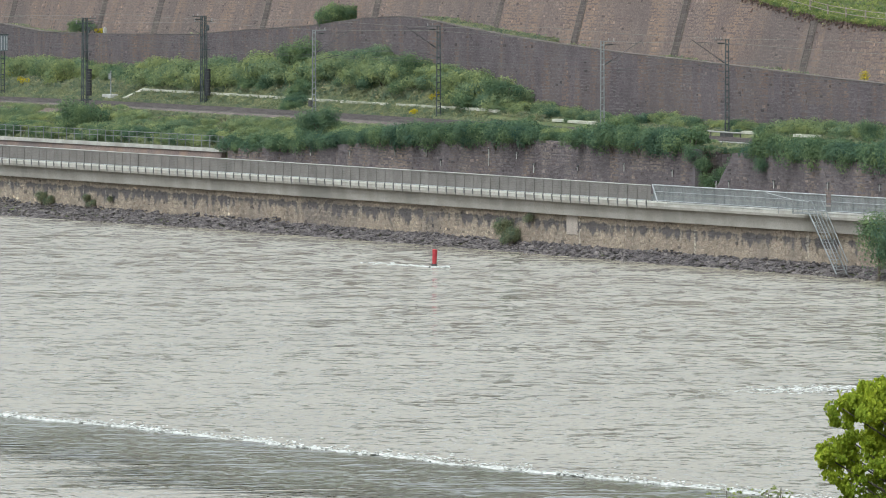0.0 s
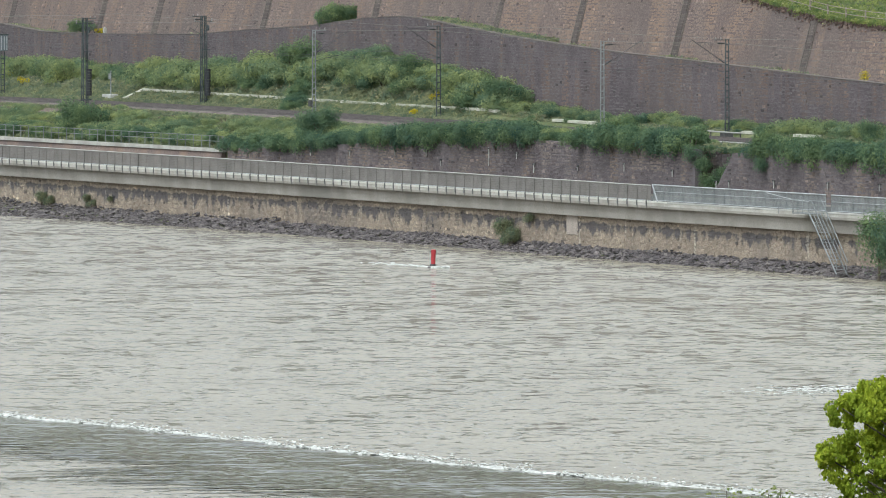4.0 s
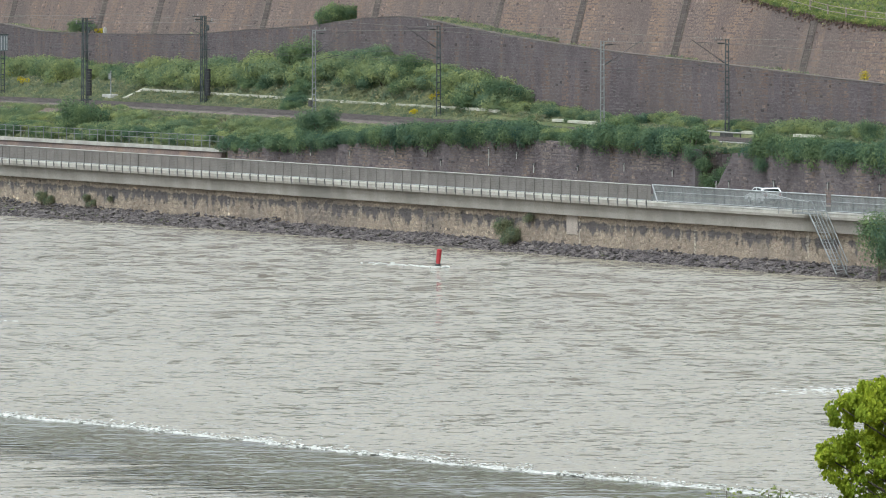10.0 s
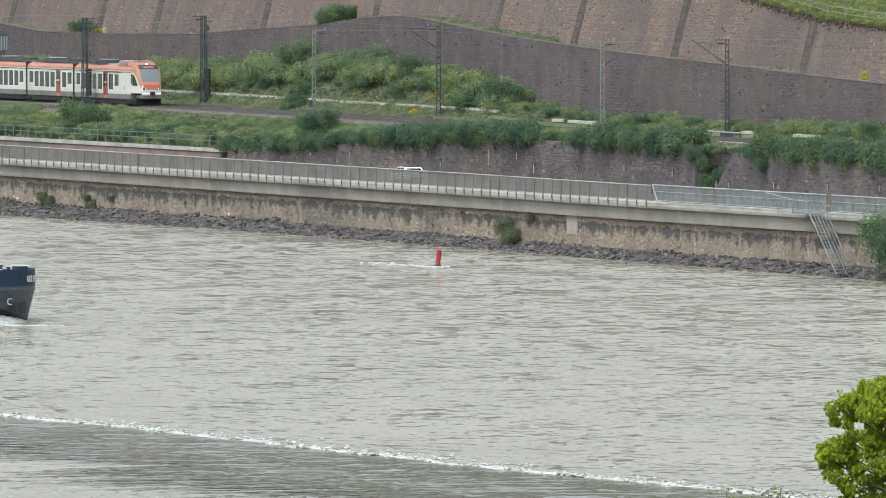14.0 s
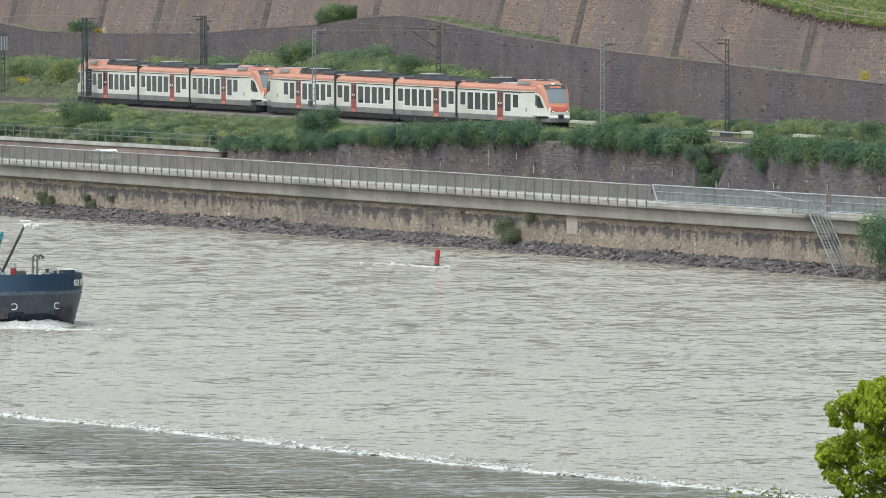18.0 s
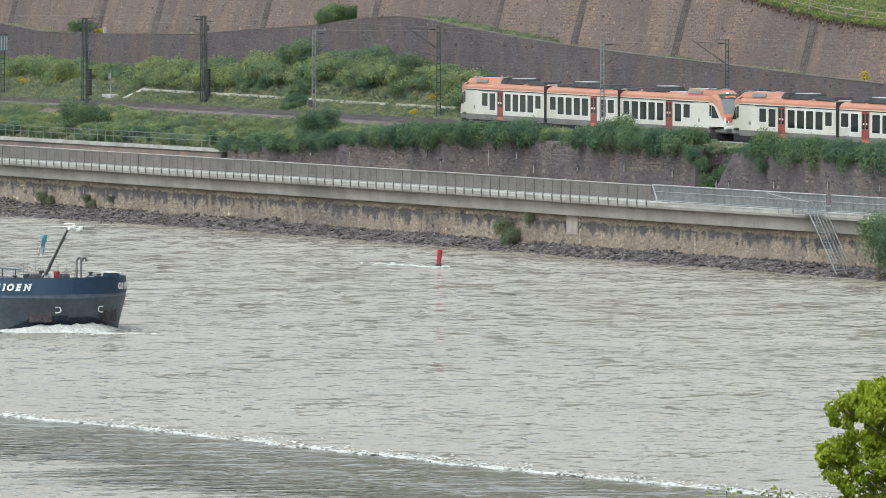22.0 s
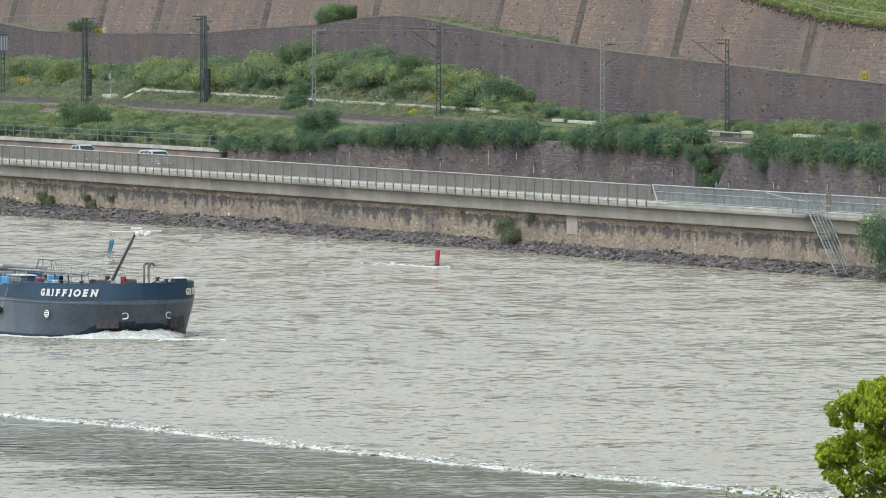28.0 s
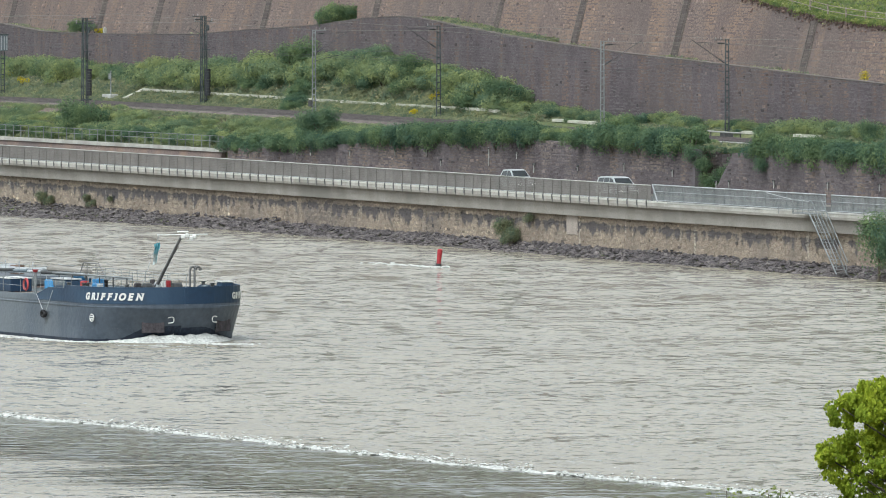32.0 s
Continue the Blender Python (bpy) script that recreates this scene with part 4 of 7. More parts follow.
# ---- catenary masts ----
def lattice(h, w0, w1, mat, m, leg=0.035):
    """Four-legged lattice mast; the slim ones are two channels joined by battens."""
    if w0 < 0.45:
        for sy in (-1, 1):
            part("leg", Build().loft([[(-0.06, sy * w / 2 - 0.035, z), (0.06, sy * w / 2 - 0.035, z), (0.06, sy * w / 2 + 0.035, z), (-0.06, sy * w / 2 + 0.035, z)] for w, z in ((w0, 0), (w1, h))]), mat, m)
        for i in range(int(h / 0.58)):
            z = 0.4 + 0.58 * i
            part("batten", Build().box((0, 0, z), (0.13, w0 + (w1 - w0) * z / h - 0.08, 0.1)), mat, m)
        return
    for sx in (-1, 1):
        for sy in (-1, 1):
            part("leg", Build().tube((sx * w0 / 2, sy * w0 / 2, 0), (sx * w1 / 2, sy * w1 / 2, h), leg, 4), mat, m)
    n = int(h / 0.62)
    b = Build()
    for i in range(n):
        za, zb = h * i / n, h * (i + 1) / n
        wa, wb = w0 + (w1 - w0) * i / n, w0 + (w1 - w0) * (i + 1) / n
        d = 1 if i % 2 else -1
        for s in (-1, 1):
            b.tube((-d * wa / 2, s * wa / 2, za), (d * wb / 2, s * wb / 2, zb), 0.03, 4)
            b.tube((s * wa / 2, -d * wa / 2, za), (s * wb / 2, d * wb / 2, zb), 0.014, 4)
        for s in (-1, 1):
            b.tube((-wb / 2, s * wb / 2, zb), (wb / 2, s * wb / 2, zb), 0.014, 4)
    part("lattice", b, mat, m)

def mast(x, off, h, mat, w0, w1, toward, label, arm_z=6.6, drum=False, top_bar=True, leg=0.035):
    y, z = track(x) + off, track_z(x) - 0.6
    m = thing("catenary_mast", label, "catenary mast", "catenary masts", at=pose(x, y, z))
    lattice(h, w0, w1, mat, m, 0.062 if w0 > 0.45 else 0.027)
    part("footing", Build().box((0, 0, 0.1), (1.1, 1.1, 0.7), cut=0.06), "concrete", m)
    s = toward
    lo, hi = Vector((0, s * w1 / 2, h - 2.15)), Vector((0.35, s * 3.6, h + 0.0))
    if drum:
        lo, hi = Vector((0, s * w1 / 2, h - 1.9)), Vector((0.2, s * 1.5, h - 1.2))
    part("cantilever", Build().tube(lo, hi, 0.03).tube((0, s * w1 / 2, h - 0.35), hi - Vector((0, s * 0.5, 0.25)), 0.022).tube((0, s * 0.2, h - 2.9), (0.3, s * 3.2, h - 2.2), 0.022).tube(hi, hi + Vector((0, s * 0.25, -0.5)), 0.02), "darksteel", m)
    part("insulator", Build().tube(lo.lerp(hi, 0.04), lo.lerp(hi, 0.2), 0.075, 8), "darksteel", m)
    part("insulator", Build().tube((0.02, s * 0.35, h - 0.35), (0.05, s * 0.95, h - 0.33), 0.07, 8), "darksteel", m)
    if top_bar:
        part("crossbar", Build().box((0.0, s * 0.55, h - 0.05), (0.07, 1.3, 0.07)), mat, m)
        for k in (s * 0.6, s * 1.1):
            part("insulator", Build().tube((0, k, h), (0, k, h + 0.2), 0.05, 8), "ceramic", m)
    if drum:
        q = 0.34
        for kk in range(10):
            part("tension_weight", Build().tube((0.3, q, 1.4 + 0.27 * kk), (0.3, q, 1.65 + 0.27 * kk), 0.26 + 0.03 * (kk % 2), 10), "roofbox", m)
        part("weight_cable", Build().tube((0.3, q, 4.0), (0.3, q, h - 1.2), 0.02, 4), "darksteel", m)
        part("pulley", Build().tube((0.3, q - 0.06, h - 1.2), (0.3, q + 0.06, h - 1.2), 0.3, 12), mat, m)
        part("mid_bracket", Build().box((0.3, 0.1, h - 3.4), (0.5, 0.9, 0.08)).box((0.3, 0.1, 1.0), (0.5, 0.9, 0.08)), mat, m)
        part("crossbar", Build().box((0.0, 0.0, h - 0.6), (0.07, 1.9, 0.08)), mat, m)
        for q in (-0.9, 0.9):
            part("insulator", Build().tube((0, q, h - 0.56), (0, q, h - 0.25), 0.07, 8), "ceramic", m)
    return m

mast(-147.7, -3.6, 9.2, "mast", 0.5, 0.4, 1, "heavy grey-green lattice catenary mast with tension weights", drum=True)
mast(-142.7, 7.6, 9.4, "mast", 0.5, 0.4, -1, "heavy grey-green lattice catenary mast with tension weights", drum=True)
part("switch_box", Build().box((0.1, -0.42, 1.9), (0.3, 0.34, 0.6), cut=0.03), "darksteel", mast(-75.5, -3.6, 8.8, "palemast", 0.36, 0.26, 1, "slim pale lattice catenary mast beside the railway"), "dark switch box")
mast(-71.6, 7.6, 9.2, "mast", 0.4, 0.3, -1, "slim lattice catenary mast on the bank behind the railway")
mast(-6.3, -3.6, 8.9, "palemast", 0.36, 0.28, 1, "pale galvanised lattice catenary mast beside the railway")
mast(-4.5, 7.6, 9.0, "mast", 0.38, 0.28, -1, "slim lattice catenary mast behind the railway")
def signal_mast():
    x = -214.4
    m = thing("signal_mast", "blue-grey railway signal frame on a lattice mast", "signal", at=pose(x, track(x) + 7.6, track_z(x) - 0.6))
    lattice(5.2, 0.4, 0.4, "mast", m, 0.04)
    bx = part("signal_box", Build().box((0, 0, 6.1), (0.9, 0.9, 1.7), cut=0.05), "screen", m, "blue-grey box with dark bars")
    for k in (-0.3, 0.0, 0.3):
        part("bar", Build().box((k, -0.47, 6.1), (0.08, 0.05, 1.5)).box((0.47, k, 6.1), (0.05, 0.08, 1.5)), "galv", bx)
    part("top_plate", Build().box((0, 0, 7.0), (1.05, 1.05, 0.1), cut=0.02), "mast", m)
signal_mast()

def wires():
    for off, hz, sag in ((0.0, 5.5, 0.0), (0.0, 7.1, 0.9), (4.0, 5.5, 0.0), (4.0, 7.1, 0.9), (-3.6, 8.6, 0.35), (7.6, 8.8, 0.35)):
        w = thing("catenary_wire", "thin dark overhead railway wire", "wire", "overhead wires")
        b = Build()
        last = None
        x = -300.0
        while x < 180:
            f = ((x + 300) % 64.0) / 64.0
            p = (x, track(x) + off, track_z(x) + hz - sag * 4 * f * (1 - f))
            if last:
                b.tube(last, p, 0.014 if hz > 8 else 0.011, 4)
            last = p
            x += 4.0
        part("conductor", b, "wire" if hz > 8 else "darksteel", w)

wires()

# ---- pale cable trough and boxes beside the railway ----
def trough():
    tr = thing("cable_trough", "pale concrete cable trough behind the railway, partly overgrown", "cable trough")
    for x0, x1 in ((-168, -147), (-146, -118), (-117.5, -103), (-102, -89), (-86, -70), (-69, -60), (-46, -36.6), (-4.4, 0.2), (6.6, 11)):
        part("trough_cover", prism(x0, x1, 3, lambda x: [(track(x) + TROUGH(x), track_z(x) + TROUGH_Z(x)), (track(x) + TROUGH(x), track_z(x) + TROUGH_Z(x) + 0.24), (track(x) + TROUGH(x) + 0.6, track_z(x) + TROUGH_Z(x) + 0.26), (track(x) + TROUGH(x) + 0.6, track_z(x) + TROUGH_Z(x))]), "trough", tr)
    part("sloping_end", Build().tube((-168, track(-168) + TROUGH(-168) + 0.3, track_z(-168) + TROUGH_Z(-168) + 0.2), (-169.6, track(-170) + 7.3, track_z(-170) + 0.05), 0.17, 5), "trough", tr)
    bx = thing("signal_box", "low white trackside equipment box", "box")
    part("body", Build().box((-175, track(-175) + 7.6, track_z(-175) + 0.2), (2.4, 0.9, 0.6), cut=0.05), "kerb", bx)
    ps = thing("signal_post", "thin grey trackside post with a small plate", "post")
    part("post", Build().tube((-176, track(-176) + 8, track_z(-176) - 0.3), (-176, track(-176) + 8, track_z(-176) + 2.9), 0.07), "palemast", ps)
    part("plate", Build().box((-176, track(-176) + 7.9, track_z(-176) + 2.3), (0.7, 0.04, 0.6)), "palemast", ps)

TROUGH = curve_of((-170, 9.0), (-100, 8.6), (-50, 8.8), (20, 8.6))
TROUGH_Z = curve_of((-170, 0.9), (-100, 0.75), (-62, 0.72), (-52, 0.35), (-46, 0.14), (-36, 0.08), (-20, 0.06), (20, 0.12))
trough()

def barrier():
    b = thing("track_barrier", "low pale rail barrier beside the railway", "barrier")
    y = track(-2) + 6.3
    for x in (-5.2, -2.0, 1.1):
        part("post", Build().box((x, y, track_z(x) - 0.2), (0.08, 0.08, 0.9)), "darksteel", b)
    part("rail", Build().tube((-5.6, track(-5.6) + 6.25, track_z(-5.6) + 0.3), (1.4, track(1.4) + 6.25, track_z(1.4) + 0.28), 0.07, 6), "kerb", b, "pale rail")
    cb = thing("relay_cabinet", "dark low relay cabinet at the mast foot", "cabinet")
    part("body", Build().box((-3.3, track(-3.3) + 7.0, track_z(-3) - 0.15), (1.6, 0.6, 0.8), cut=0.04), "darksteel", cb)
    rl = thing("spare_rail", "pale length of rail lying beside the track", "rail")
    part("rail", Build().tube((12.2, track(12.2) - 2.6, track_z(12) + 0.02), (23.6, track(23.6) - 2.6, track_z(23.6) + 0.0), 0.07, 6), "kerb", rl)
barrier()

# ---- train: a three-car and a four-car unit coupled ----
def train_car(length, nose, label, boxes, flip):
    """Local x is forward, y to the left; nose 1: cab at the front, -1: cab at the rear, 0: none."""
    c = thing("train_car", label, "train car", "train cars")
    h = length / 2
    a, b = -h + 0.3, h - 0.3
    ca = a + (2.2 if nose < 0 else 0)
    cb = b - (2.2 if nose > 0 else 0)
    w = 1.42
    def shell(z0, z1, ww0, ww1, x0, x1):
        return Build().loft([[(x0, -ww0, z0), (x0, -ww1, z1), (x0, ww1, z1), (x0, ww0, z0)], [(x1, -ww0, z0), (x1, -ww1, z1), (x1, ww1, z1), (x1, ww0, z0)]])
    part("skirt", shell(0.25, 0.74, w - 0.05, w, ca, cb), "skirt", c, "grey lower skirt")
    part("body", shell(0.742, 2.96, w, w, ca, cb), "cream", c, "cream white side walls")
    rf = Build()
    prof = [(-w, 3.042), (-w * 0.985, 3.22), (-w * 0.86, 3.44), (-w * 0.55, 3.62), (0, 3.66), (w * 0.55, 3.62), (w * 0.86, 3.44), (w * 0.985, 3.22), (w, 3.042)]
    part("cant_rail", shell(2.962, 3.04, w, w, ca, cb), "cream", c)
    rf.loft([[(ca, y, z) for y, z in prof], [(cb, y, z) for y, z in prof]])
    part("roof", rf, "salmon", c, "orange roof edge")
    part("roof_strip", Build().box(((ca + cb) / 2, 0, 3.66), (cb - ca - 0.3, 1.2, 0.05)), "roofpale", c)
    part("gutter_line", Build().box(((ca + cb) / 2, -w - 0.01, 2.93), (cb - ca, 0.03, 0.06)).box(((ca + cb) / 2, w + 0.01, 2.93), (cb - ca, 0.03, 0.06)), "black", c)
    for e, n in ((a, -1), (b, 1)):
        if n != nose:
            part("gangway", Build().box((e + 0.15 * n, 0, 2.05), (0.34, 2.82, 3.1), cut=0.05), "black", c, "black bellows")
    if nose:
        n = nose
        x0 = cb if n > 0 else ca
        st = [(0.0, w, 0.862, 3.66), (0.7, w * 0.98, 0.862, 3.62), (1.3, w * 0.9, 0.862, 3.3), (1.75, w * 0.8, 0.862, 2.5), (2.1, w * 0.72, 0.862, 1.75), (2.35, w * 0.68, 0.862, 1.2)]
        def ring(d, ww, z0, z1):
            k = z1 - z0
            return [(x0 + n * d, -ww, z0), (x0 + n * d, -ww, z0 + k * 0.72), (x0 + n * d, -ww * 0.93, z0 + k * 0.87), (x0 + n * d, -ww * 0.6, z1), (x0 + n * d, ww * 0.6, z1), (x0 + n * d, ww * 0.93, z0 + k * 0.87), (x0 + n * d, ww, z0 + k * 0.72), (x0 + n * d, ww, z0)]
        part("cab", Build().loft([ring(*s) for s in st]), "cream", c, "cream white cab side")
        # orange hood over the cab
        hood = Build()
        hs = [(0.0, w, 3.0, 3.7), (0.75, w * 0.985, 2.9, 3.655), (1.32, w * 0.905, 2.55, 3.33), (1.77, w * 0.81, 1.9, 2.53), (2.12, w * 0.73, 1.3, 1.78)]
        hood.loft([[(x0 + n * (d + 0.02), -ww - 0.02, z0), (x0 + n * (d + 0.02), -ww * 0.94 - 0.02, z0 + (z1 - z0) * 0.7), (x0 + n * (d + 0.02), -ww * 0.6, z1 + 0.02), (x0 + n * (d + 0.02), ww * 0.6, z1 + 0.02), (x0 + n * (d + 0.02), ww * 0.94 + 0.02, z0 + (z1 - z0) * 0.7), (x0 + n * (d + 0.02), ww + 0.02, z0)] for d, ww, z0, z1 in hs], caps=False, closed=False)
        part("hood", hood, "salmon", c, "orange hood around the windscreen")
        ws = Build()
        ws.loft([[(x0 + n * d, -ww, z), (x0 + n * (d + 0.03), 0, z + 0.02), (x0 + n * d, ww, z)] for d, ww, z in ((0.92, 0.9, 3.62), (1.36, 0.96, 3.32), (1.82, 0.95, 2.5), (2.03, 0.88, 2.02))], caps=False, closed=False)
        part("windscreen", ws, "screen", c, "sloping windscreen")
        part("visor", Build().loft([[(x0 + n * d, -ww, z), (x0 + n * (d + 0.05), 0, z + 0.03), (x0 + n * d, ww, z)] for d, ww, z in ((0.6, 1.0, 3.7), (0.97, 1.0, 3.64), (1.41, 1.04, 3.3))], caps=False, closed=False), "darksteel", c, "dark band above the windscreen")
        part("destination_display", Build().box((x0 + n * 1.3, 0, 3.43), (0.06, 1.0, 0.2), Matrix.Rotation(radians(-35 * n), 3, "Y")), "display", c, "orange destination display")
        part("nose_panel", Build().box((x0 + n * 2.27, 0, 1.5), (0.16, 1.7, 0.62), cut=0.06), "noseorange", c, "orange nose panel")
        part("bumper", Build().box((x0 + n * 2.2, 0, 0.78), (0.5, 1.95, 0.3), cut=0.08), "white", c)
        part("lower_valance", Build().box((x0 + n * 1.3, 0, 0.5), (2.2, 2.0, 0.45), cut=0.1), "skirt", c)
        part("coupler", Build().box((x0 + n * 2.5, 0, 0.85), (0.7, 0.4, 0.35), cut=0.05), "black", c, "black coupler")
        for k in (-0.72, 0.72):
            part("headlight", Build().box((x0 + n * 2.36, k * 0.95, 1.3), (0.1, 0.13, 0.09), cut=0.03), "lamp", c)
            part("lamp_surround", Build().box((x0 + n * 2.33, k, 1.3), (0.1, 0.34, 0.16), cut=0.03), "darksteel", c)
        part("top_light", Build().box((x0 + n * 0.72, 0, 3.74), (0.12, 0.25, 0.1)), "lamp", c)
        for k in (-1, 1):
            part("cab_window", Build().add([(x0 + n * 0.1, k * (w + 0.012), 1.75), (x0 + n * 0.42, k * (w + 0.012), 1.75), (x0 + n * 0.42, k * (w + 0.012), 2.75), (x0 + n * 0.1, k * (w + 0.012), 2.75)], [(0, 1, 2, 3)]), "glass", c)
            part("cab_window", Build().add([(x0 + n * 0.52, k * (w + 0.006), 1.6), (x0 + n * 1.62, k * (w * 0.86 + 0.012), 1.6), (x0 + n * 0.95, k * (w * 0.965 + 0.012), 2.6), (x0 + n * 0.52, k * (w + 0.008), 2.7)], [(0, 1, 2, 3)]), "glass", c)
    # windows and doors, by their distance from the inner end
    if nose:
        panes = ((1.0, 2.2, 1), (2.7, 4.0, 0), (4.45, 5.75, 0), (6.15, 7.45, 0), (7.9, 9.2, 0), (11.5, 12.8, 0), (13.3, 14.55, 1))
        doors = ((h - 10.35) if flip else (-h + 10.35),)
    else:
        panes = ((1.05, 2.3, 1), (2.75, 4.05, 0), (4.5, 5.8, 0), (6.3, 7.6, 0), (8.05, 9.4, 0), (11.9, 13.2, 0), (13.65, 14.95, 1))
        doors = ((h - 10.6) if flip else (-h + 10.6),)
    for s in (-1, 1):
        for d in doors:
            dr = part("door", Build().box((d, s * (w + 0.004), 1.74), (1.36, 0.05, 2.36), cut=0.02), "doorred", c, "red double door")
            for k in (-0.33, 0.33):
                part("door_pane", Build().box((d + k, s * (w + 0.035), 2.1), (0.4, 0.02, 1.3)), "glass", dr)
                part("door_sticker", Build().box((d + k * 0.8, s * (w + 0.05), 1.85), (0.22, 0.01, 0.16)), "white", dr)
            part("door_skirt", Build().box((d, s * (w - 0.012), 0.42), (1.1, 0.05, 0.3)), "noseorange", c)
        for d0, d1, small in panes:
            x0_, x1_ = sorted(((h - d0, h - d1) if flip else (-h + d0, -h + d1)))
            zc, zh = (2.09, 1.16) if small else (1.91, 1.54)
            part("window_surround", Build().box(((x0_ + x1_) / 2, s * (w + 0.003), zc), (x1_ - x0_ + 0.22, 0.02, zh + 0.14), cut=0.005), "white", c)
            part("window", Build().box(((x0_ + x1_) / 2, s * (w + 0.012), zc), (x1_ - x0_, 0.03, zh), cut=0.012), "glass", c)
        if nose:
            jx = h if flip else -h
            sg = -1 if flip else 1
            part("side_grille", Build().box((jx + sg * 16.4, s * (w + 0.004), 1.35), (0.35, 0.02, 0.3)), "skirt", c)
            part("door_rail", Build().box((jx + sg * 12.6, s * (w + 0.03), 2.9), (5.4, 0.05, 0.09)), "darksteel", c)
    # bogies and underframe
    part("underframe", Build().box((0, 0, 0.02), (length - 2.4, 2.62, 0.52)), "black", c)
    for bx in ((-h + 0.3, h - 3.4) if nose > 0 else (-h + 3.4, h - 0.3) if nose < 0 else (-h + 0.3, h - 0.3)):
        bg = part("bogie", Build().box((bx, 0, 0.16), (3.3, 2.72, 0.34), cut=0.05).box((bx, 0, -0.06), (1.2, 2.76, 0.3), cut=0.05), "black", c)
        for wx in (-1.2, 1.2):
            for s in (-1, 1):
                part("wheel", Build().tube((bx + wx, s * 0.68, 0.08), (bx + wx, s * 0.82, 0.08), 0.42, 16), "darksteel", bg)
    for bx, bl, bh, pale in boxes:
        bo = part("roof_unit", Build().loft([[(bx - bl / 2, -1.0, 3.62), (bx - bl / 2 + 0.3, -0.8, 3.62 + bh), (bx - bl / 2 + 0.3, 0.8, 3.62 + bh), (bx - bl / 2, 1.0, 3.62)], [(bx + bl / 2, -1.0, 3.62), (bx + bl / 2 - 0.3, -0.8, 3.62 + bh), (bx + bl / 2 - 0.3, 0.8, 3.62 + bh), (bx + bl / 2, 1.0, 3.62)]]), "roofbox", c, "dark roof equipment")
        if pale:
            part("roof_cover", Build().box((bx - bl * 0.1, 0, 3.62 + bh + 0.03), (bl * 0.55, 1.5, 0.06)), "roofpale", bo, "pale cover")
    if nose:
        n = nose
        x0 = cb if n > 0 else ca
        part("roof_fairing", Build().loft([[(x0 - n * d, -ww, 3.5), (x0 - n * d, -ww * 0.85, zz), (x0 - n * d, ww * 0.85, zz), (x0 - n * d, ww, 3.5)] for d, ww, zz in ((-0.9, 1.0, 3.66), (0.2, 1.15, 3.98), (4.8, 1.15, 4.05), (5.6, 1.05, 3.6))]), "salmon", c, "orange roof fairing")
        part("fairing_top", Build().box((x0 - n * 2.4, 0, 4.06), (4.2, 1.5, 0.04), cut=0.01), "roofpale", c, "pale grey fairing top")
        for k in range(3):
            part("roof_cable", Build().tube((x0 - n * (0.4 + 1.5 * k), -0.5, 4.08), (x0 - n * (0.9 + 1.5 * k), 0.4, 4.16), 0.05, 6), "roofbox", c)
        part("fairing_vent", Build().box((x0 - n * 3.2, -1.12, 3.75), (2.6, 0.06, 0.3), Matrix.Rotation(radians(-20), 3, "X")), "skirt", c, "dark grey vent grille")
    return c

END_L, MID3, MID4 = 20.9, 16.0, 15.6
cars = []
spec = [("rear", END_L), ("mid", MID3), ("front", END_L), ("rear", END_L), ("mid", MID4), ("mid", MID4), ("front", END_L)]
arc = 0.0
for i, (kind, ln) in enumerate(spec):
    if i == 3:
        arc += 0.9
    if kind == "mid":
        ob = train_car(ln, 0, "white middle railcar with orange roof edge and dark windows", ((-5.2, 2.6, 0.24, 0), (-1.6, 3.6, 0.44, 1), (2.4, 5.0, 0.34, 0), (6.3, 1.6, 0.2, 0)), i == 4)
    elif kind == "front":
        ob = train_car(ln, 1, "white railcar with orange front cab and red doors", ((-8.6, 2.2, 0.2, 0), (-5.6, 1.8, 0.26, 0), (-3.0, 2.8, 0.44, 1)), False)
    else:
        ob = train_car(ln, -1, "white railcar with orange rear cab and red doors", ((-0.2, 1.4, 0.5, 0), (2.6, 3.4, 0.44, 1), (7.2, 3.8, 0.3, 0)), True)
    cars.append((ob, arc + ln / 2))
    arc += ln

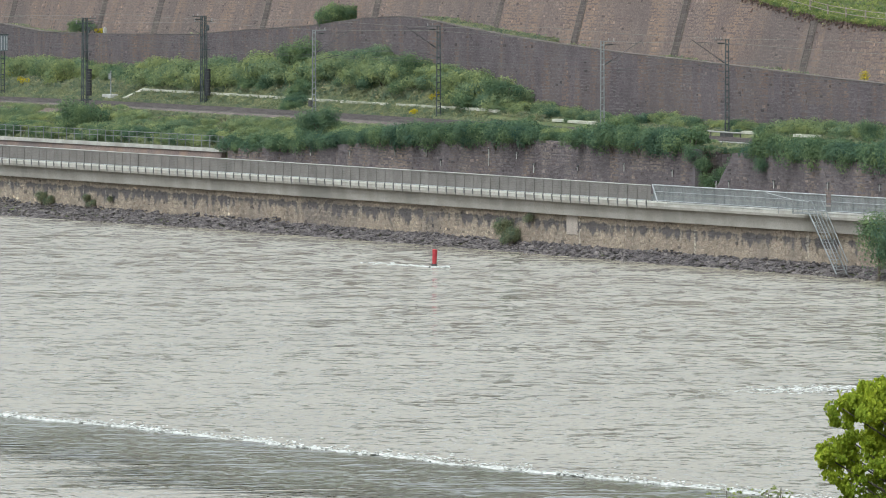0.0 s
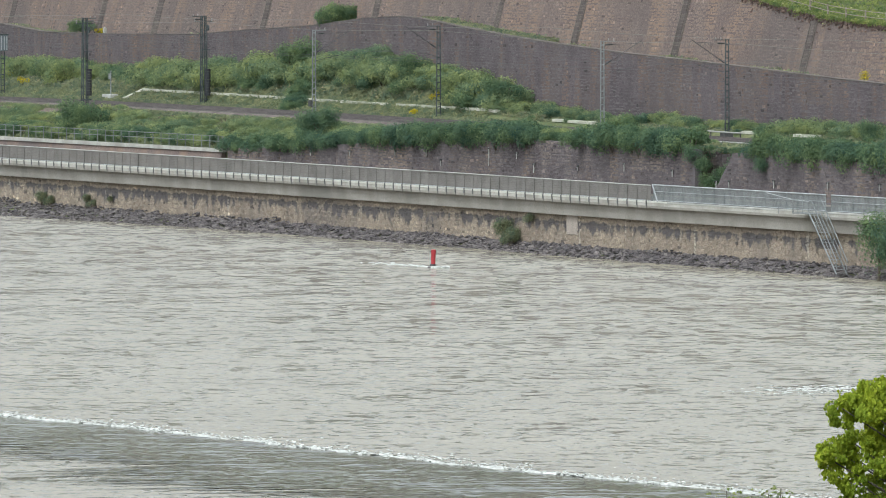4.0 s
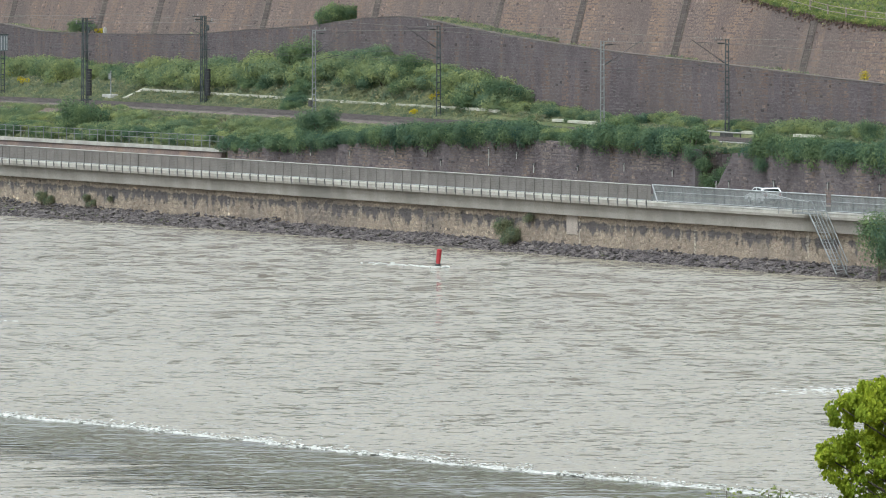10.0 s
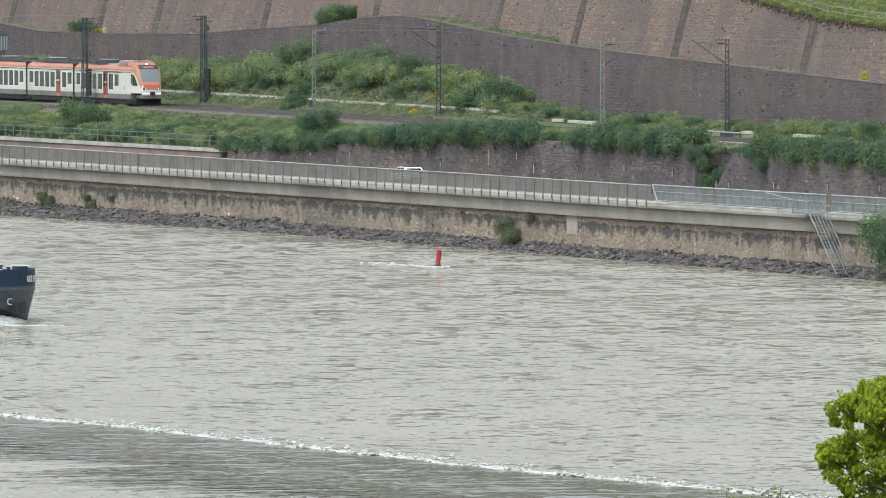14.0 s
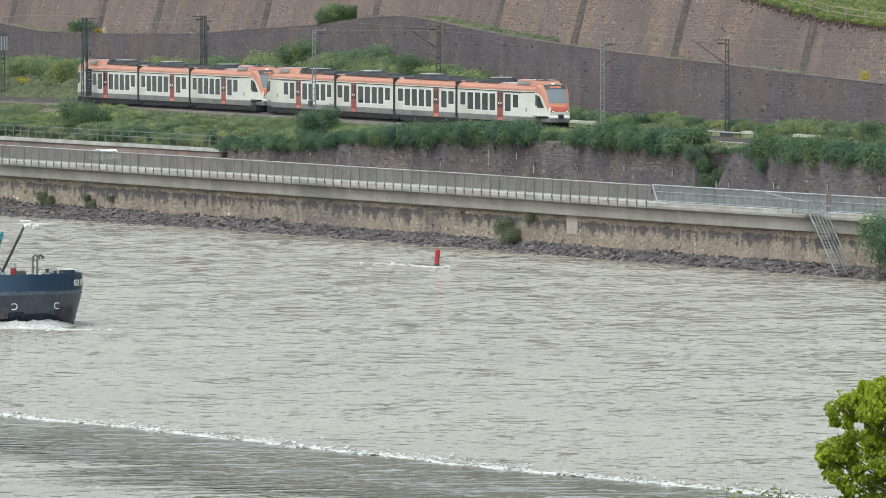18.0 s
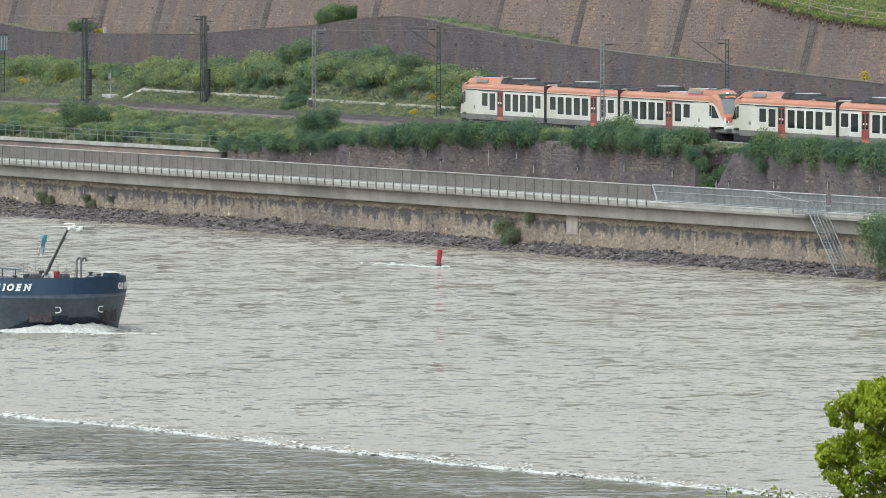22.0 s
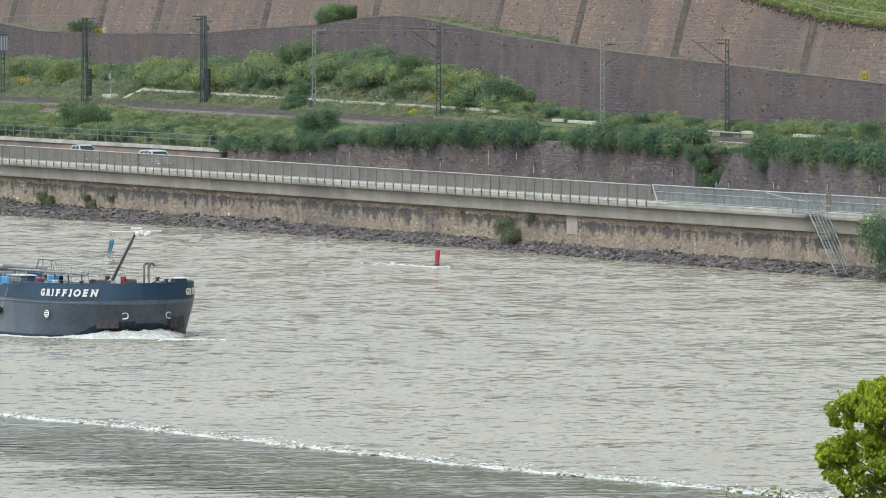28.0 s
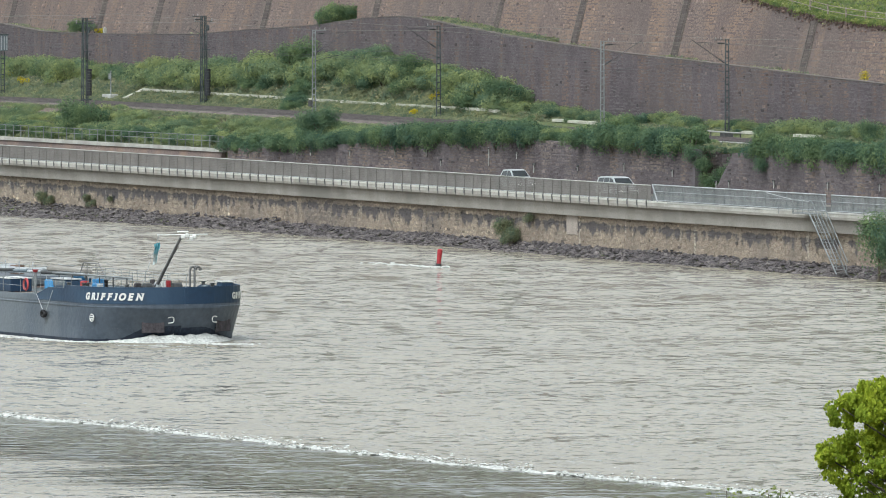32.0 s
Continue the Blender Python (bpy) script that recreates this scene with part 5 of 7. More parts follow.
# ---- motor tanker barge ----
def barge():
    ship = thing("tank_barge", "long grey and dark blue inland tank barge with a blunt bow", "barge")
    L, HB, RAKE = 110.0, 5.7, 0.62
    def half(x, z):
        """Half breadth at x (0 at the stem, negative aft) and height z."""
        r = 6.5
        rake = 0.0 if z > 2.3 else (2.3 - z) * RAKE
        xx = x + rake
        if xx >= 0:
            return 0.0
        if xx > -r:
            return HB * (1 - (1 + xx / r) ** 3) ** (1 / 2.3)
        if xx < -L + 6:
            return HB * max(0.0, (1 - ((-L + 6 - xx) / 6.5) ** 2)) ** 0.5
        return HB
    stations = [0.0] + [-6.5 * (1 - math.cos(math.pi / 2 * i / 18)) - 0.004 for i in range(1, 19)] + [-9, -12, -18, -30, -50, -80, -104, -106, -108, -109, -109.6]
    def band(zs, mat, name, x_aft=-200, label=""):
        for s in (-1, 1):
            b = Build()
            rows = []
            for z, out in zs:
                rake = 0.0 if z > 2.3 else (2.3 - z) * RAKE
                row = []
                for x in stations:
                    if x < x_aft:
                        continue
                    xx = x - rake
                    row.append((xx, s * (half(xx, z) + out), z))
                rows.append(row)
            b.loft(rows, caps=False, closed=False)
            part(name, b, mat, ship, label, smooth=False)
    for s in (-1, 1):
        fine = [0.0] + [-6.5 * (1 - math.cos(math.pi / 2 * i / 60)) - 0.004 for i in range(1, 61)] + [-6.5 - 0.25 * i for i in range(1, 60)] + [-22, -40, -70, -104, -108, -109.6]
        rows = []
        for z in (-0.8, 0.2, 1.0):
            row = []
            for x in fine:
                zz = z if z < 1 else 0.16 + (1.0 * math.exp(-((x + 0.1) / 0.62) ** 2) if s < 0 else 0.85 * math.exp(-((x + 0.1) / 0.5) ** 2)) + 0.16 * noise.noise((x * 2.1, 3, s)) + 0.08 * noise.noise((x * 7, 1, s))
                rake = (2.3 - zz) * RAKE
                row.append((x - rake, s * (half(x - rake, zz) + (0.014 if z > 0 else 0.008)), zz))
            rows.append(row)
        part("bottom_plating", Build().loft(rows, caps=False, closed=False), "boot", ship, "dark navy underwater paint with a ragged edge")
    band([(-0.8, 0), (0.45, 0), (0.95, 0)], "greyhull", "lower_plating", label="grey hull plating")
    band([(0.952, 0), (1.5, 0), (2.3, 0), (2.52, 0.02)], "greyhull", "side_plating", label="grey hull plating")
    band([(2.522, 0.02), (2.6, 0.03), (2.98, 0.0)], "greyhull", "upper_plating", label="grey hull plating")
    # blue raised forecastle bulwark
    for s in (-1, 1):
        rows = []
        xs = [x for x in stations if x > -6.6] + [-7.1, -7.3, -8.6, -10.0, -12.0]
        top = lambda x: 3.72 if x > -7.2 else 3.5 if x > -10.1 else 2.99
        rows = [[(x, s * (half(x, 3) + o), z) for x in xs] for z, o in ((2.60, 0.035), (2.66, 0.06))]
        rows.append([(x, s * (half(x, 3) + 0.02), top(x)) for x in xs])
        rows.append([(x, s * (half(x, 3) - 0.12), top(x) + 0.003) for x in xs])
        rows.append([(x, s * (half(x, 3) - 0.12), 2.7) for x in xs])
        part("bulwark", Build().loft(rows, caps=False, closed=False), "bluehull", ship, "dark blue raised bow bulwark")
        part("gunwale", Build().loft([[(x, s * (half(x, 3) + o), top(x) + z) for x in xs] for o, z in ((0.04, -0.06), (0.05, 0.03), (-0.12, 0.03))], caps=False, closed=False), "bluehull", ship)
        part("rubbing_strake", Build().loft([[(x, s * (half(x, 2.5) + o), z) for x in stations] for o, z in ((0.015, 2.34), (0.05, 2.37), (0.05, 2.43), (0.015, 2.46))], caps=False, closed=False), "greyhull", ship)
    part("stem_plate", Build().box((0.0, 0, 3.17), (0.06, 0.26, 1.12), cut=0.02), "bluehull", ship)
    part("stem_bar", Build().box((-0.02, 0, 2.44), (0.06, 0.26, 0.32), cut=0.02), "greyhull", ship)
    dk = [(x, -half(x, 3) + 0.05, 2.9) for x in stations] + [(x, half(x, 3) - 0.05, 2.9) for x in reversed(stations)]
    part("main_deck", Build().add(dk, [tuple(range(len(dk)))]), "deck", ship)
    # trunk with pipework aft of the forecastle
    part("cargo_trunk", Build().box((-64, 0, 3.25), (72, 8.6, 0.7), cut=0.15), "greyhull", ship)
    for y in (-2.0, -1.0, 0.2, 1.2):
        part("cargo_pipe", Build().tube((-98, y, 4.0), (-27, y, 4.0), 0.14, 8), "galv", ship)
    for k in range(9):
        x = -30 - 8 * k
        part("pipe_manifold", Build().tube((x, -3.8, 4.0), (x, 3.8, 4.0), 0.12, 8), "galv", ship)
        part("valve", Build().tube((x, -2.0, 4.0), (x, -2.0, 4.6), 0.07).tube((x, -2.25, 4.55), (x, -1.75, 4.55), 0.04), "redpaint", ship)
        part("tank_hatch", Build().tube((x - 3, 1.8, 3.6), (x - 3, 1.8, 4.2), 0.5, 12), "deck", ship)
    # side rail of the walkway
    for s in (-1, 1):
        for z in (3.45, 3.95):
            part("guard_rail", Build().tube((-100, s * 5.5, z), (-15.2, s * 5.5, z), 0.022, 5), "palemast", ship)
        for k in range(29):
            x = -15.4 - 3 * k
            part("stanchion", Build().tube((x, s * 5.5, 2.9), (x, s * 5.5, 3.97), 0.025, 5), "palemast", ship)
    # inner catwalk with rail on the forecastle
    part("catwalk", Build().box((-18.5, -0.6, 4.0), (18, 1.6, 0.1)), "galv", ship)
    for k in range(8):
        part("catwalk_post", Build().tube((-30 + 2.4 * k, -1.4, 3.0), (-30 + 2.4 * k, -1.4, 4.75 if k < 4 else 4.3), 0.035, 5), "galv", ship)
    part("hose_rack", Build().box((-17.4, -1.0, 4.4), (6.2, 0.8, 0.32), cut=0.08), "concrete", ship, "grey hose rack")
    part("frame_arch", Build().tube((-14.7, -1.5, 3.9), (-13.8, -1.5, 5.0), 0.045).tube((-13.8, -1.5, 5.0), (-11.2, -1.5, 5.0), 0.045).tube((-11.2, -1.5, 5.0), (-9.8, -1.5, 3.9), 0.045).tube((-13.2, -1.5, 5.0), (-13.2, -1.5, 3.9), 0.03).tube((-11.7, -1.5, 5.0), (-11.7, -1.5, 3.9), 0.03), "poststeel", ship, "grey tube frame on the foredeck")
    # deck house pieces
    part("hatch_house", Build().box((-11.3, -3.9, 3.45), (2.5, 1.1, 1.05), cut=0.08), "bluehull", ship)
    part("house_top", Build().box((-11.3, -3.9, 4.02), (2.6, 1.2, 0.08)), "roofpale", ship, "pale grey top")
    for k in range(4):
        part("house_window", Build().box((-12.22 + 0.61 * k, -4.46, 3.75), (0.48, 0.03, 0.34), cut=0.01), "screen", ship, "small pale window")
    part("deck_pipe", Build().tube((-17.5, -2.2, 4.22), (-4.4, -2.0, 4.22), 0.07, 8), "palemast", ship, "long pale deck pipe")
    for k in range(6):
        part("pipe_support", Build().tube((-16.5 + 2.3 * k, -2.15, 2.9), (-16.5 + 2.3 * k, -2.15, 4.2), 0.05, 6), "darksteel", ship)
    part("red_locker", Build().box((-8.6, -3.7, 3.72), (0.7, 0.4, 0.46), cut=0.05), "redpaint", ship, "red locker")
    part("blue_locker", Build().box((-7.0, -3.4, 3.62), (1.1, 0.5, 0.36), cut=0.05), "blueplastic", ship, "light blue locker")
    part("blue_locker", Build().box((-10.4, -1.9, 3.8), (1.0, 0.5, 0.4), cut=0.05), "blueplastic", ship, "light blue locker")
    part("mast_cable", Build().tube((-6.8, 0.25, 3.0), (-1.4, 0.12, 6.5), 0.02, 5), "darksteel", ship)
    part("blue_locker", Build().box((-12.9, -4.0, 3.5), (1.5, 1.0, 0.8), cut=0.06), "blueplastic", ship, "light blue locker")
    part("blue_locker", Build().box((-14.8, -1.2, 3.8), (1.6, 0.8, 0.5), cut=0.06), "blueplastic", ship, "light blue locker")
    part("dark_locker", Build().box((-19.6, -4.2, 3.35), (2.6, 1.6, 0.9), cut=0.06), "bluehull", ship, "dark blue deck locker")
    part("locker_lid", Build().box((-19.6, -4.2, 3.84), (2.7, 1.7, 0.07)), "white", ship, "white locker lid")
    part("vent_post", Build().tube((-14.7, -4.7, 2.9), (-14.7, -4.7, 4.35), 0.11, 8), "palemast", ship)
    part("vent_cap", Build().tube((-14.7, -4.7, 4.35), (-14.7, -4.7, 4.55), 0.12, 10, 0.24), "redpaint", ship, "red mushroom vent cap")
    part("life_ring", Build().loft([[(-14.6 + 0.38 * math.cos(t) * (1 + 0.22 * math.cos(p)), -5.45 + 0.09 * math.sin(p), 3.55 + 0.38 * math.sin(t) * (1 + 0.22 * math.cos(p))) for p in (0, 1.57, 3.14, 4.71)] for t in [2 * math.pi * i / 16 for i in range(17)]], caps=False), "redpaint", ship, "red life ring")
    part("bow_locker", Build().box((-1.5, 3.55, 3.55), (0.9, 0.9, 0.85), cut=0.06), "bluehull", ship)
    part("locker_top", Build().box((-1.5, 3.55, 4.02), (1.0, 1.0, 0.07)), "white", ship, "white locker lid")
    for (x, y) in ((-1.3, 1.2), (-1.4, 0.9)):
        vp = Build().tube((x, y, 2.9), (x, y, 4.8), 0.08, 8)
        bend = [Vector((x, y + 0.22 - 0.22 * math.cos(a), 4.8 + 0.26 * math.sin(a))) for a in (0, 0.5, 1.0, 1.5, 2.0, 2.6)]
        for a, e in zip(bend, bend[1:]):
            vp.tube(a, e, 0.085, 8)
        part("vent_pipe", vp.tube(bend[-1], bend[-1] + Vector((0, 0.03, -0.12)), 0.12, 8), "poststeel", ship)
    wn_ = part("anchor_winch", Build().box((-4.0, 0, 3.2), (1.8, 3.0, 0.6), cut=0.06), "darksteel", ship, "dark anchor winch")
    for y in (-1.1, 1.1):
        part("winch_drum", Build().tube((-4.0, y - 0.3, 3.6), (-4.0, y + 0.3, 3.6), 0.3, 14), "darksteel", wn_)
    for (x, y) in ((-2.6, -3.2), (-3.3, 3.4), (-6.5, -4.4), (-7.1, -4.4), (-8.5, -4.9), (-7, 4.4)):
        part("bollard", Build().tube((x, y, 2.9), (x, y, 3.85), 0.12, 10).tube((x, y, 3.8), (x, y, 3.88), 0.17, 10), "darksteel", ship)
    part("red_canister", Build().tube((-5.4, 1.1, 2.9), (-5.4, 1.1, 4.0), 0.16, 10), "redpaint", ship, "red canister")
    part("white_canister", Build().tube((-5.2, 0.7, 2.9), (-5.2, 0.7, 4.0), 0.13, 10).tube((-5.2, 0.5, 2.9), (-5.2, 0.5, 3.95), 0.1, 10), "white", ship, "white canisters")
    # bow mast, raked forward, with crossbar and lamps
    foot, head = Vector((-5.7, 0.0, 3.0)), Vector((-0.7, 0.0, 7.2))
    mst = part("bow_mast", Build().tube(foot, head, 0.125, 10, 0.09), "poststeel", ship, "raked grey bow mast")
    part("mast_bracket", Build().tube((-7.9, 0.0, 3.0), foot.lerp(head, 0.22), 0.09).tube((-5.2, -0.9, 3.0), foot.lerp(head, 0.2), 0.07).tube((-5.2, 0.9, 3.0), foot.lerp(head, 0.2), 0.07), "darksteel", mst)
    part("yard", Build().tube((-0.7, -1.8, 7.25), (-0.7, 1.9, 7.25), 0.04, 6), "white", mst, "white crossbar")
    part("radar_bar", Build().box((-0.8, 0.1, 7.45), (0.2, 0.8, 0.1), cut=0.03), "white", mst, "white radar bar")
    for y, z in ((0.0, 7.12), (0.3, 7.18), (0.62, 7.02), (0.85, 7.1)):
        part("signal_lamp", Build().box((-0.55, y, z), (0.24, 0.26, 0.3), cut=0.06), "white", mst)
    part("flag_line", Build().tube((-0.7, -1.7, 7.2), (-3.0, -1.9, 3.8), 0.015, 4), "galv", mst)
    fl = Build()
    rows = []
    for i in range(7):
        f = i / 6
        rows.append([(-0.9 - 0.5 * f + 0.12 * math.sin(3 * j + f * 5), -1.55 - 0.1 * j * (1 - 0.3 * f) + 0.05 * math.sin(f * 9), 6.75 - 1.4 * f - 0.03 * j) for j in range(5)])
    fl.loft(rows, caps=False, closed=False)
    part("flag", fl, "flag", mst, "limp teal and white flag")
    # anchor pockets, marks
    def on_hull(x, z, s, out):
        y = half(x, z)
        t = half(x - 0.05, z)
        return Vector((x, s * (y + out), z)), math.atan2(t - y, 0.05)
    def plate(name, x, z, s, w, h, mat, out, label=""):
        p, a = on_hull(x, z, s, out)
        b = Build().box(p, (w, 0.06, h), Matrix.Rotation(-a * s, 3, "Z"), cut=0.02)
        return part(name, b, mat, ship, label)
    for s in (-1, 1):
        plate("anchor_pocket", -0.86 if s < 0 else -1.32, 1.22, s, 1.55, 1.1, "pocket", 0.1, "dark recessed anchor pocket")
        plate("anchor_shank", -1.0 if s < 0 else -1.3, 0.85, s, 0.2, 0.5, "darksteel", 0.13)
    # white marks painted on the bow
    def hook(x, z, s, turn):
        p, a = on_hull(x, z, s, 0.05)
        b = Build()
        pts = [(-0.38, 0.22), (-0.05, 0.3), (0.16, 0.2), (0.2, 0.0), (0.12, -0.16), (-0.1, -0.22), (-0.36, -0.22)]
        m = Matrix.Rotation(-a * s, 3, "Z")
        v = [p + m @ Vector((q[0] * turn * 0.72, 0.12 * s, q[1] * 0.8)) for q in pts]
        for i in range(len(v) - 1):
            b.tube(v[i], v[i + 1], 0.042, 5)
        part("painted_mark", b, "white", ship, "white painted hook mark")
    hook(-0.52, 1.5, -1, 1)
    hook(-0.76, 1.5, 1, 1)
    p, a = on_hull(-3.5, 1.65, -1, 0.05)
    rg = Build()
    for i in range(16):
        t0, t1 = 2 * math.pi * i / 16, 2 * math.pi * (i + 1) / 16
        rg.tube(p + Vector((0.33 * math.cos(t0), -0.02, 0.24 * math.sin(t0))), p + Vector((0.33 * math.cos(t1), -0.02, 0.24 * math.sin(t1))), 0.04, 5)
    rg.tube(p + Vector((-0.25, -0.02, 0.08)), p + Vector((0.25, -0.02, 0.08)), 0.05, 5).tube(p + Vector((-0.25, -0.02, -0.08)), p + Vector((0.25, -0.02, -0.08)), 0.05, 5)
    part("painted_mark", rg, "white", ship, "white painted ring mark")
    tf = Vector((-10.4, -5.86, 1.7))
    part("tyre_fender", Build().loft([[(tf.x + 0.27 * math.cos(t) * (1 + 0.4 * math.cos(q)), tf.y - 0.1 + 0.15 * math.sin(q), tf.z + 0.2 * math.sin(t) * (1 + 0.4 * math.cos(q))) for q in (0, 1.05, 2.1, 3.14, 4.2, 5.24)] for t in [2 * math.pi * i / 16 for i in range(17)]], caps=False), "black", ship, "black tyre fender on ropes")
    part("fender_rope", Build().tube(tf + Vector((-0.3, -0.05, 0.3)), (-12.0, -5.8, 3.0), 0.025, 5).tube(tf + Vector((0.3, -0.05, 0.2)), (-9.2, -5.8, 3.3), 0.025, 5), "galv", ship)
    for k in range(5):
        part("draught_mark", Build().box((-26 - 0.02 * k, -5.735, 0.9 + 0.2 * k), (0.3, 0.02, 0.08)), "white", ship)
    # foredeck clutter
    rng = random.Random(17)
    for k in range(14):
        x, y = -rng.uniform(3.0, 12.0), rng.uniform(-4.0, 3.5)
        h = rng.uniform(0.6, 1.05)
        part("deck_fitting", Build().box((x, y, 2.9 + h / 2), (rng.uniform(0.2, 0.7), rng.uniform(0.2, 0.6), h), cut=0.05), ("darksteel", "galv", "deck", "rust")[k % 4], ship)
    for x0, x1, y in ((-14.0, -7.4, -5.2), (-7.0, -3.0, -4.2), (-30, -8, 3.6)):
        part("deck_rail", Build().tube((x0, y, 4.3), (x1, y, 4.3), 0.02, 5).tube((x0, y, 3.9), (x1, y, 3.9), 0.014, 5), "palemast", ship)
        n = int((x1 - x0) / 1.3)
        for i in range(n + 1):
            x = x0 + (x1 - x0) * i / n
            part("deck_rail_post", Build().tube((x, y, 2.9), (x, y, 4.3), 0.017, 5), "palemast", ship)
    for k in range(9):
        part("hose", Build().tube((-33 + 2.2 * k, -2.6 + 0.1 * k, 4.15), (-30.9 + 2.2 * k, -2.5 + 0.1 * k, 4.2), 0.12, 7), ("darksteel", "deck", "galv")[k % 3], ship)
    return ship, half

SHIP, HALF = barge()

def hull_text(word, start, z, height, s, shear, step):
    """Letters that stand one by one along the curved bulwark; start: distance from the stem along the rail."""
    pts = [(0.0, 0.0, 0.0)]
    for i in range(1, 900):
        x = -0.012 * i
        y = HALF(x, 3)
        pts.append((pts[-1][0] + math.hypot(x - pts[-1][1], y - pts[-1][2]), x, y))
    ds, xs, ys = [np.array([p[k] for p in pts]) for k in range(3)]
    d = start
    for ch in word:
        cu = bpy.data.curves.new("letter", "FONT")
        cu.body, cu.size, cu.extrude, cu.align_x, cu.shear, cu.offset = ch, height * 1.42, 0.012, "CENTER", shear, 0.034
        tmp = bpy.data.objects.new("letter", cu)
        scene.collection.objects.link(tmp)
        bpy.context.view_layer.update()
        me = bpy.data.meshes.new_from_object(tmp.evaluated_get(bpy.context.evaluated_depsgraph_get()))
        bpy.data.objects.remove(tmp)
        me.materials.clear()
        me.materials.append(MAT["white"])
        slabs = {"R": ((0.07, 0.0, 0.26),), "I": ((0.08, 0.0, 0.34), (0.08, 0.66, 0.34)), "F": ((0.08, 0.0, 0.32), (0.02, 0.66, 0.16)), "E": ((0.02, 0.0, 0.16), (0.02, 0.66, 0.16)), "N": ((0.07, 0.0, 0.26), (0.02, 0.66, 0.16), (0.53, 0.66, 0.26))}.get(ch, ())
        size, lean = height * 1.42, shear
        low = min(v.co.x for v in me.vertices if v.co.y < 0.2 * size) / size
        bm = bmesh.new()
        bm.from_mesh(me)
        for sx, sz, sw in slabs:
            vs = [bm.verts.new(((low + sx + lean * q + o * sw / 2) * size, q * size, 0.013)) for q, o in ((sz - 0.03, -1), (sz - 0.03, 1), (sz + 0.06, 1), (sz + 0.06, -1))]
            bm.faces.new(vs)
        bm.to_mesh(me)
        bm.free()
        wd = max(v.co.x for v in me.vertices) - min(v.co.x for v in me.vertices)
        mid = 0.5 * (max(v.co.x for v in me.vertices) + min(v.co.x for v in me.vertices))
        for v in me.vertices:
            v.co.x = (v.co.x - mid) * step
        d += (-1 if s < 0 else 1) * wd * step / 2
        x, y = float(np.interp(d, ds, xs)), float(np.interp(d, ds, ys))
        xa, ya, xb, yb = [float(np.interp(d + k, ds, q)) for k in (-0.3, 0.3) for q in (xs, ys)]
        tx, ty = xa - xb, ya - yb
        a = math.degrees(math.atan2(ty, tx))
        nx, ny = -ty, tx
        n = math.hypot(nx, ny)
        nx, ny = nx / n * 0.1, ny / n * 0.1
        if s < 0:
            m = pose(x + nx, -(y + ny), z, 90, 0, -a)
        else:
            m = pose(x + nx, y + ny, z, 90, 0, 180 + a)
        part("letter", me, None, SHIP, at=m)
        d += (-1 if s < 0 else 1) * (wd * step / 2 + 0.05)

hull_text("GRIFFIOEN", 7.5, 2.9, 0.44, -1, 0.3, 0.95)
hull_text("GRIFFIOEN", 3.9, 2.9, 0.4, 1, 0.0, 1.04)

def bow_wave():
    w = thing("bow_wave", "white foaming bow wave along the barge hull", "bow wave")
    rng = random.Random(4)
    for s in (-1, 1):
        rows = [[], [], [], []]
        for i in range(150):
            x = -1.2 - 24.0 * (i / 149) ** 1.5
            y = 0.0 if i == 0 else HALF(min(x, -1.37), 0.1) + 0.02
            h = max(-0.02, 0.5 * math.exp(-((x + 1.25) / 0.75) ** 2) + 0.16 * math.exp(-((x + 2.4) / 1.3) ** 2) - 0.02 + 0.13 * noise.noise((x * 0.8, s * 3, 0)) + rng.uniform(-0.03, 0.03))
            o = 0.32 + 0.5 * math.exp(-((x + 1.3) / 1.7) ** 2) + 0.3 * noise.noise((x * 0.7, 5, s)) + 0.02 * abs(x)
            f = 0.9 * math.exp(-((x + 1.2) / 0.6) ** 2)
            o *= min(1.0, i / 8.0)
            rows[0].append((x + f * 0.2, s * y, h * 0.8))
            rows[1].append((x + f * 0.6, s * (y + 0.3 * o), h * rng.uniform(0.85, 1.15)))
            rows[2].append((x + f, s * (y + 0.8 * o), h * rng.uniform(0.4, 0.7)))
            rows[3].append((x + f * 1.6, s * (y + 1.4 * o + rng.uniform(-0.2, 0.3) * min(1, i / 8)), -0.03))
        part("foam_crest", Build().loft(rows, caps=False, closed=False), "foam", w, smooth=True)
        b = Build()
        for i in range(500):
            x = -rng.random() ** 1.7 * 24.0 - 0.8
            d = 0.4 + rng.random() ** 2 * (0.9 + 0.06 * abs(x))
            y = s * (HALF(min(x, -1.38), 0.1) + d)
            r = rng.uniform(0.04, 0.13)
            b.blob((x, y, 0.02), (r * 2.6, r * 1.4, r * 0.4), rng, 0.3)
        part("foam_patch", b, "foam", w, kind="stuff")
    b = Build()
    for i in range(240):
        x = -0.6 + rng.random() ** 1.6 * 5.5
        r = rng.uniform(0.05, 0.16)
        b.blob((x, rng.gauss(0.3, 0.5 + 0.1 * abs(x)) + 0.3 * x, 0.0), (r * 2.6, r * 1.5, r * 0.35), rng, 0.3)
    part("foam_streak", b, "foam", w, kind="stuff")
    return w

WAVE = bow_wave()

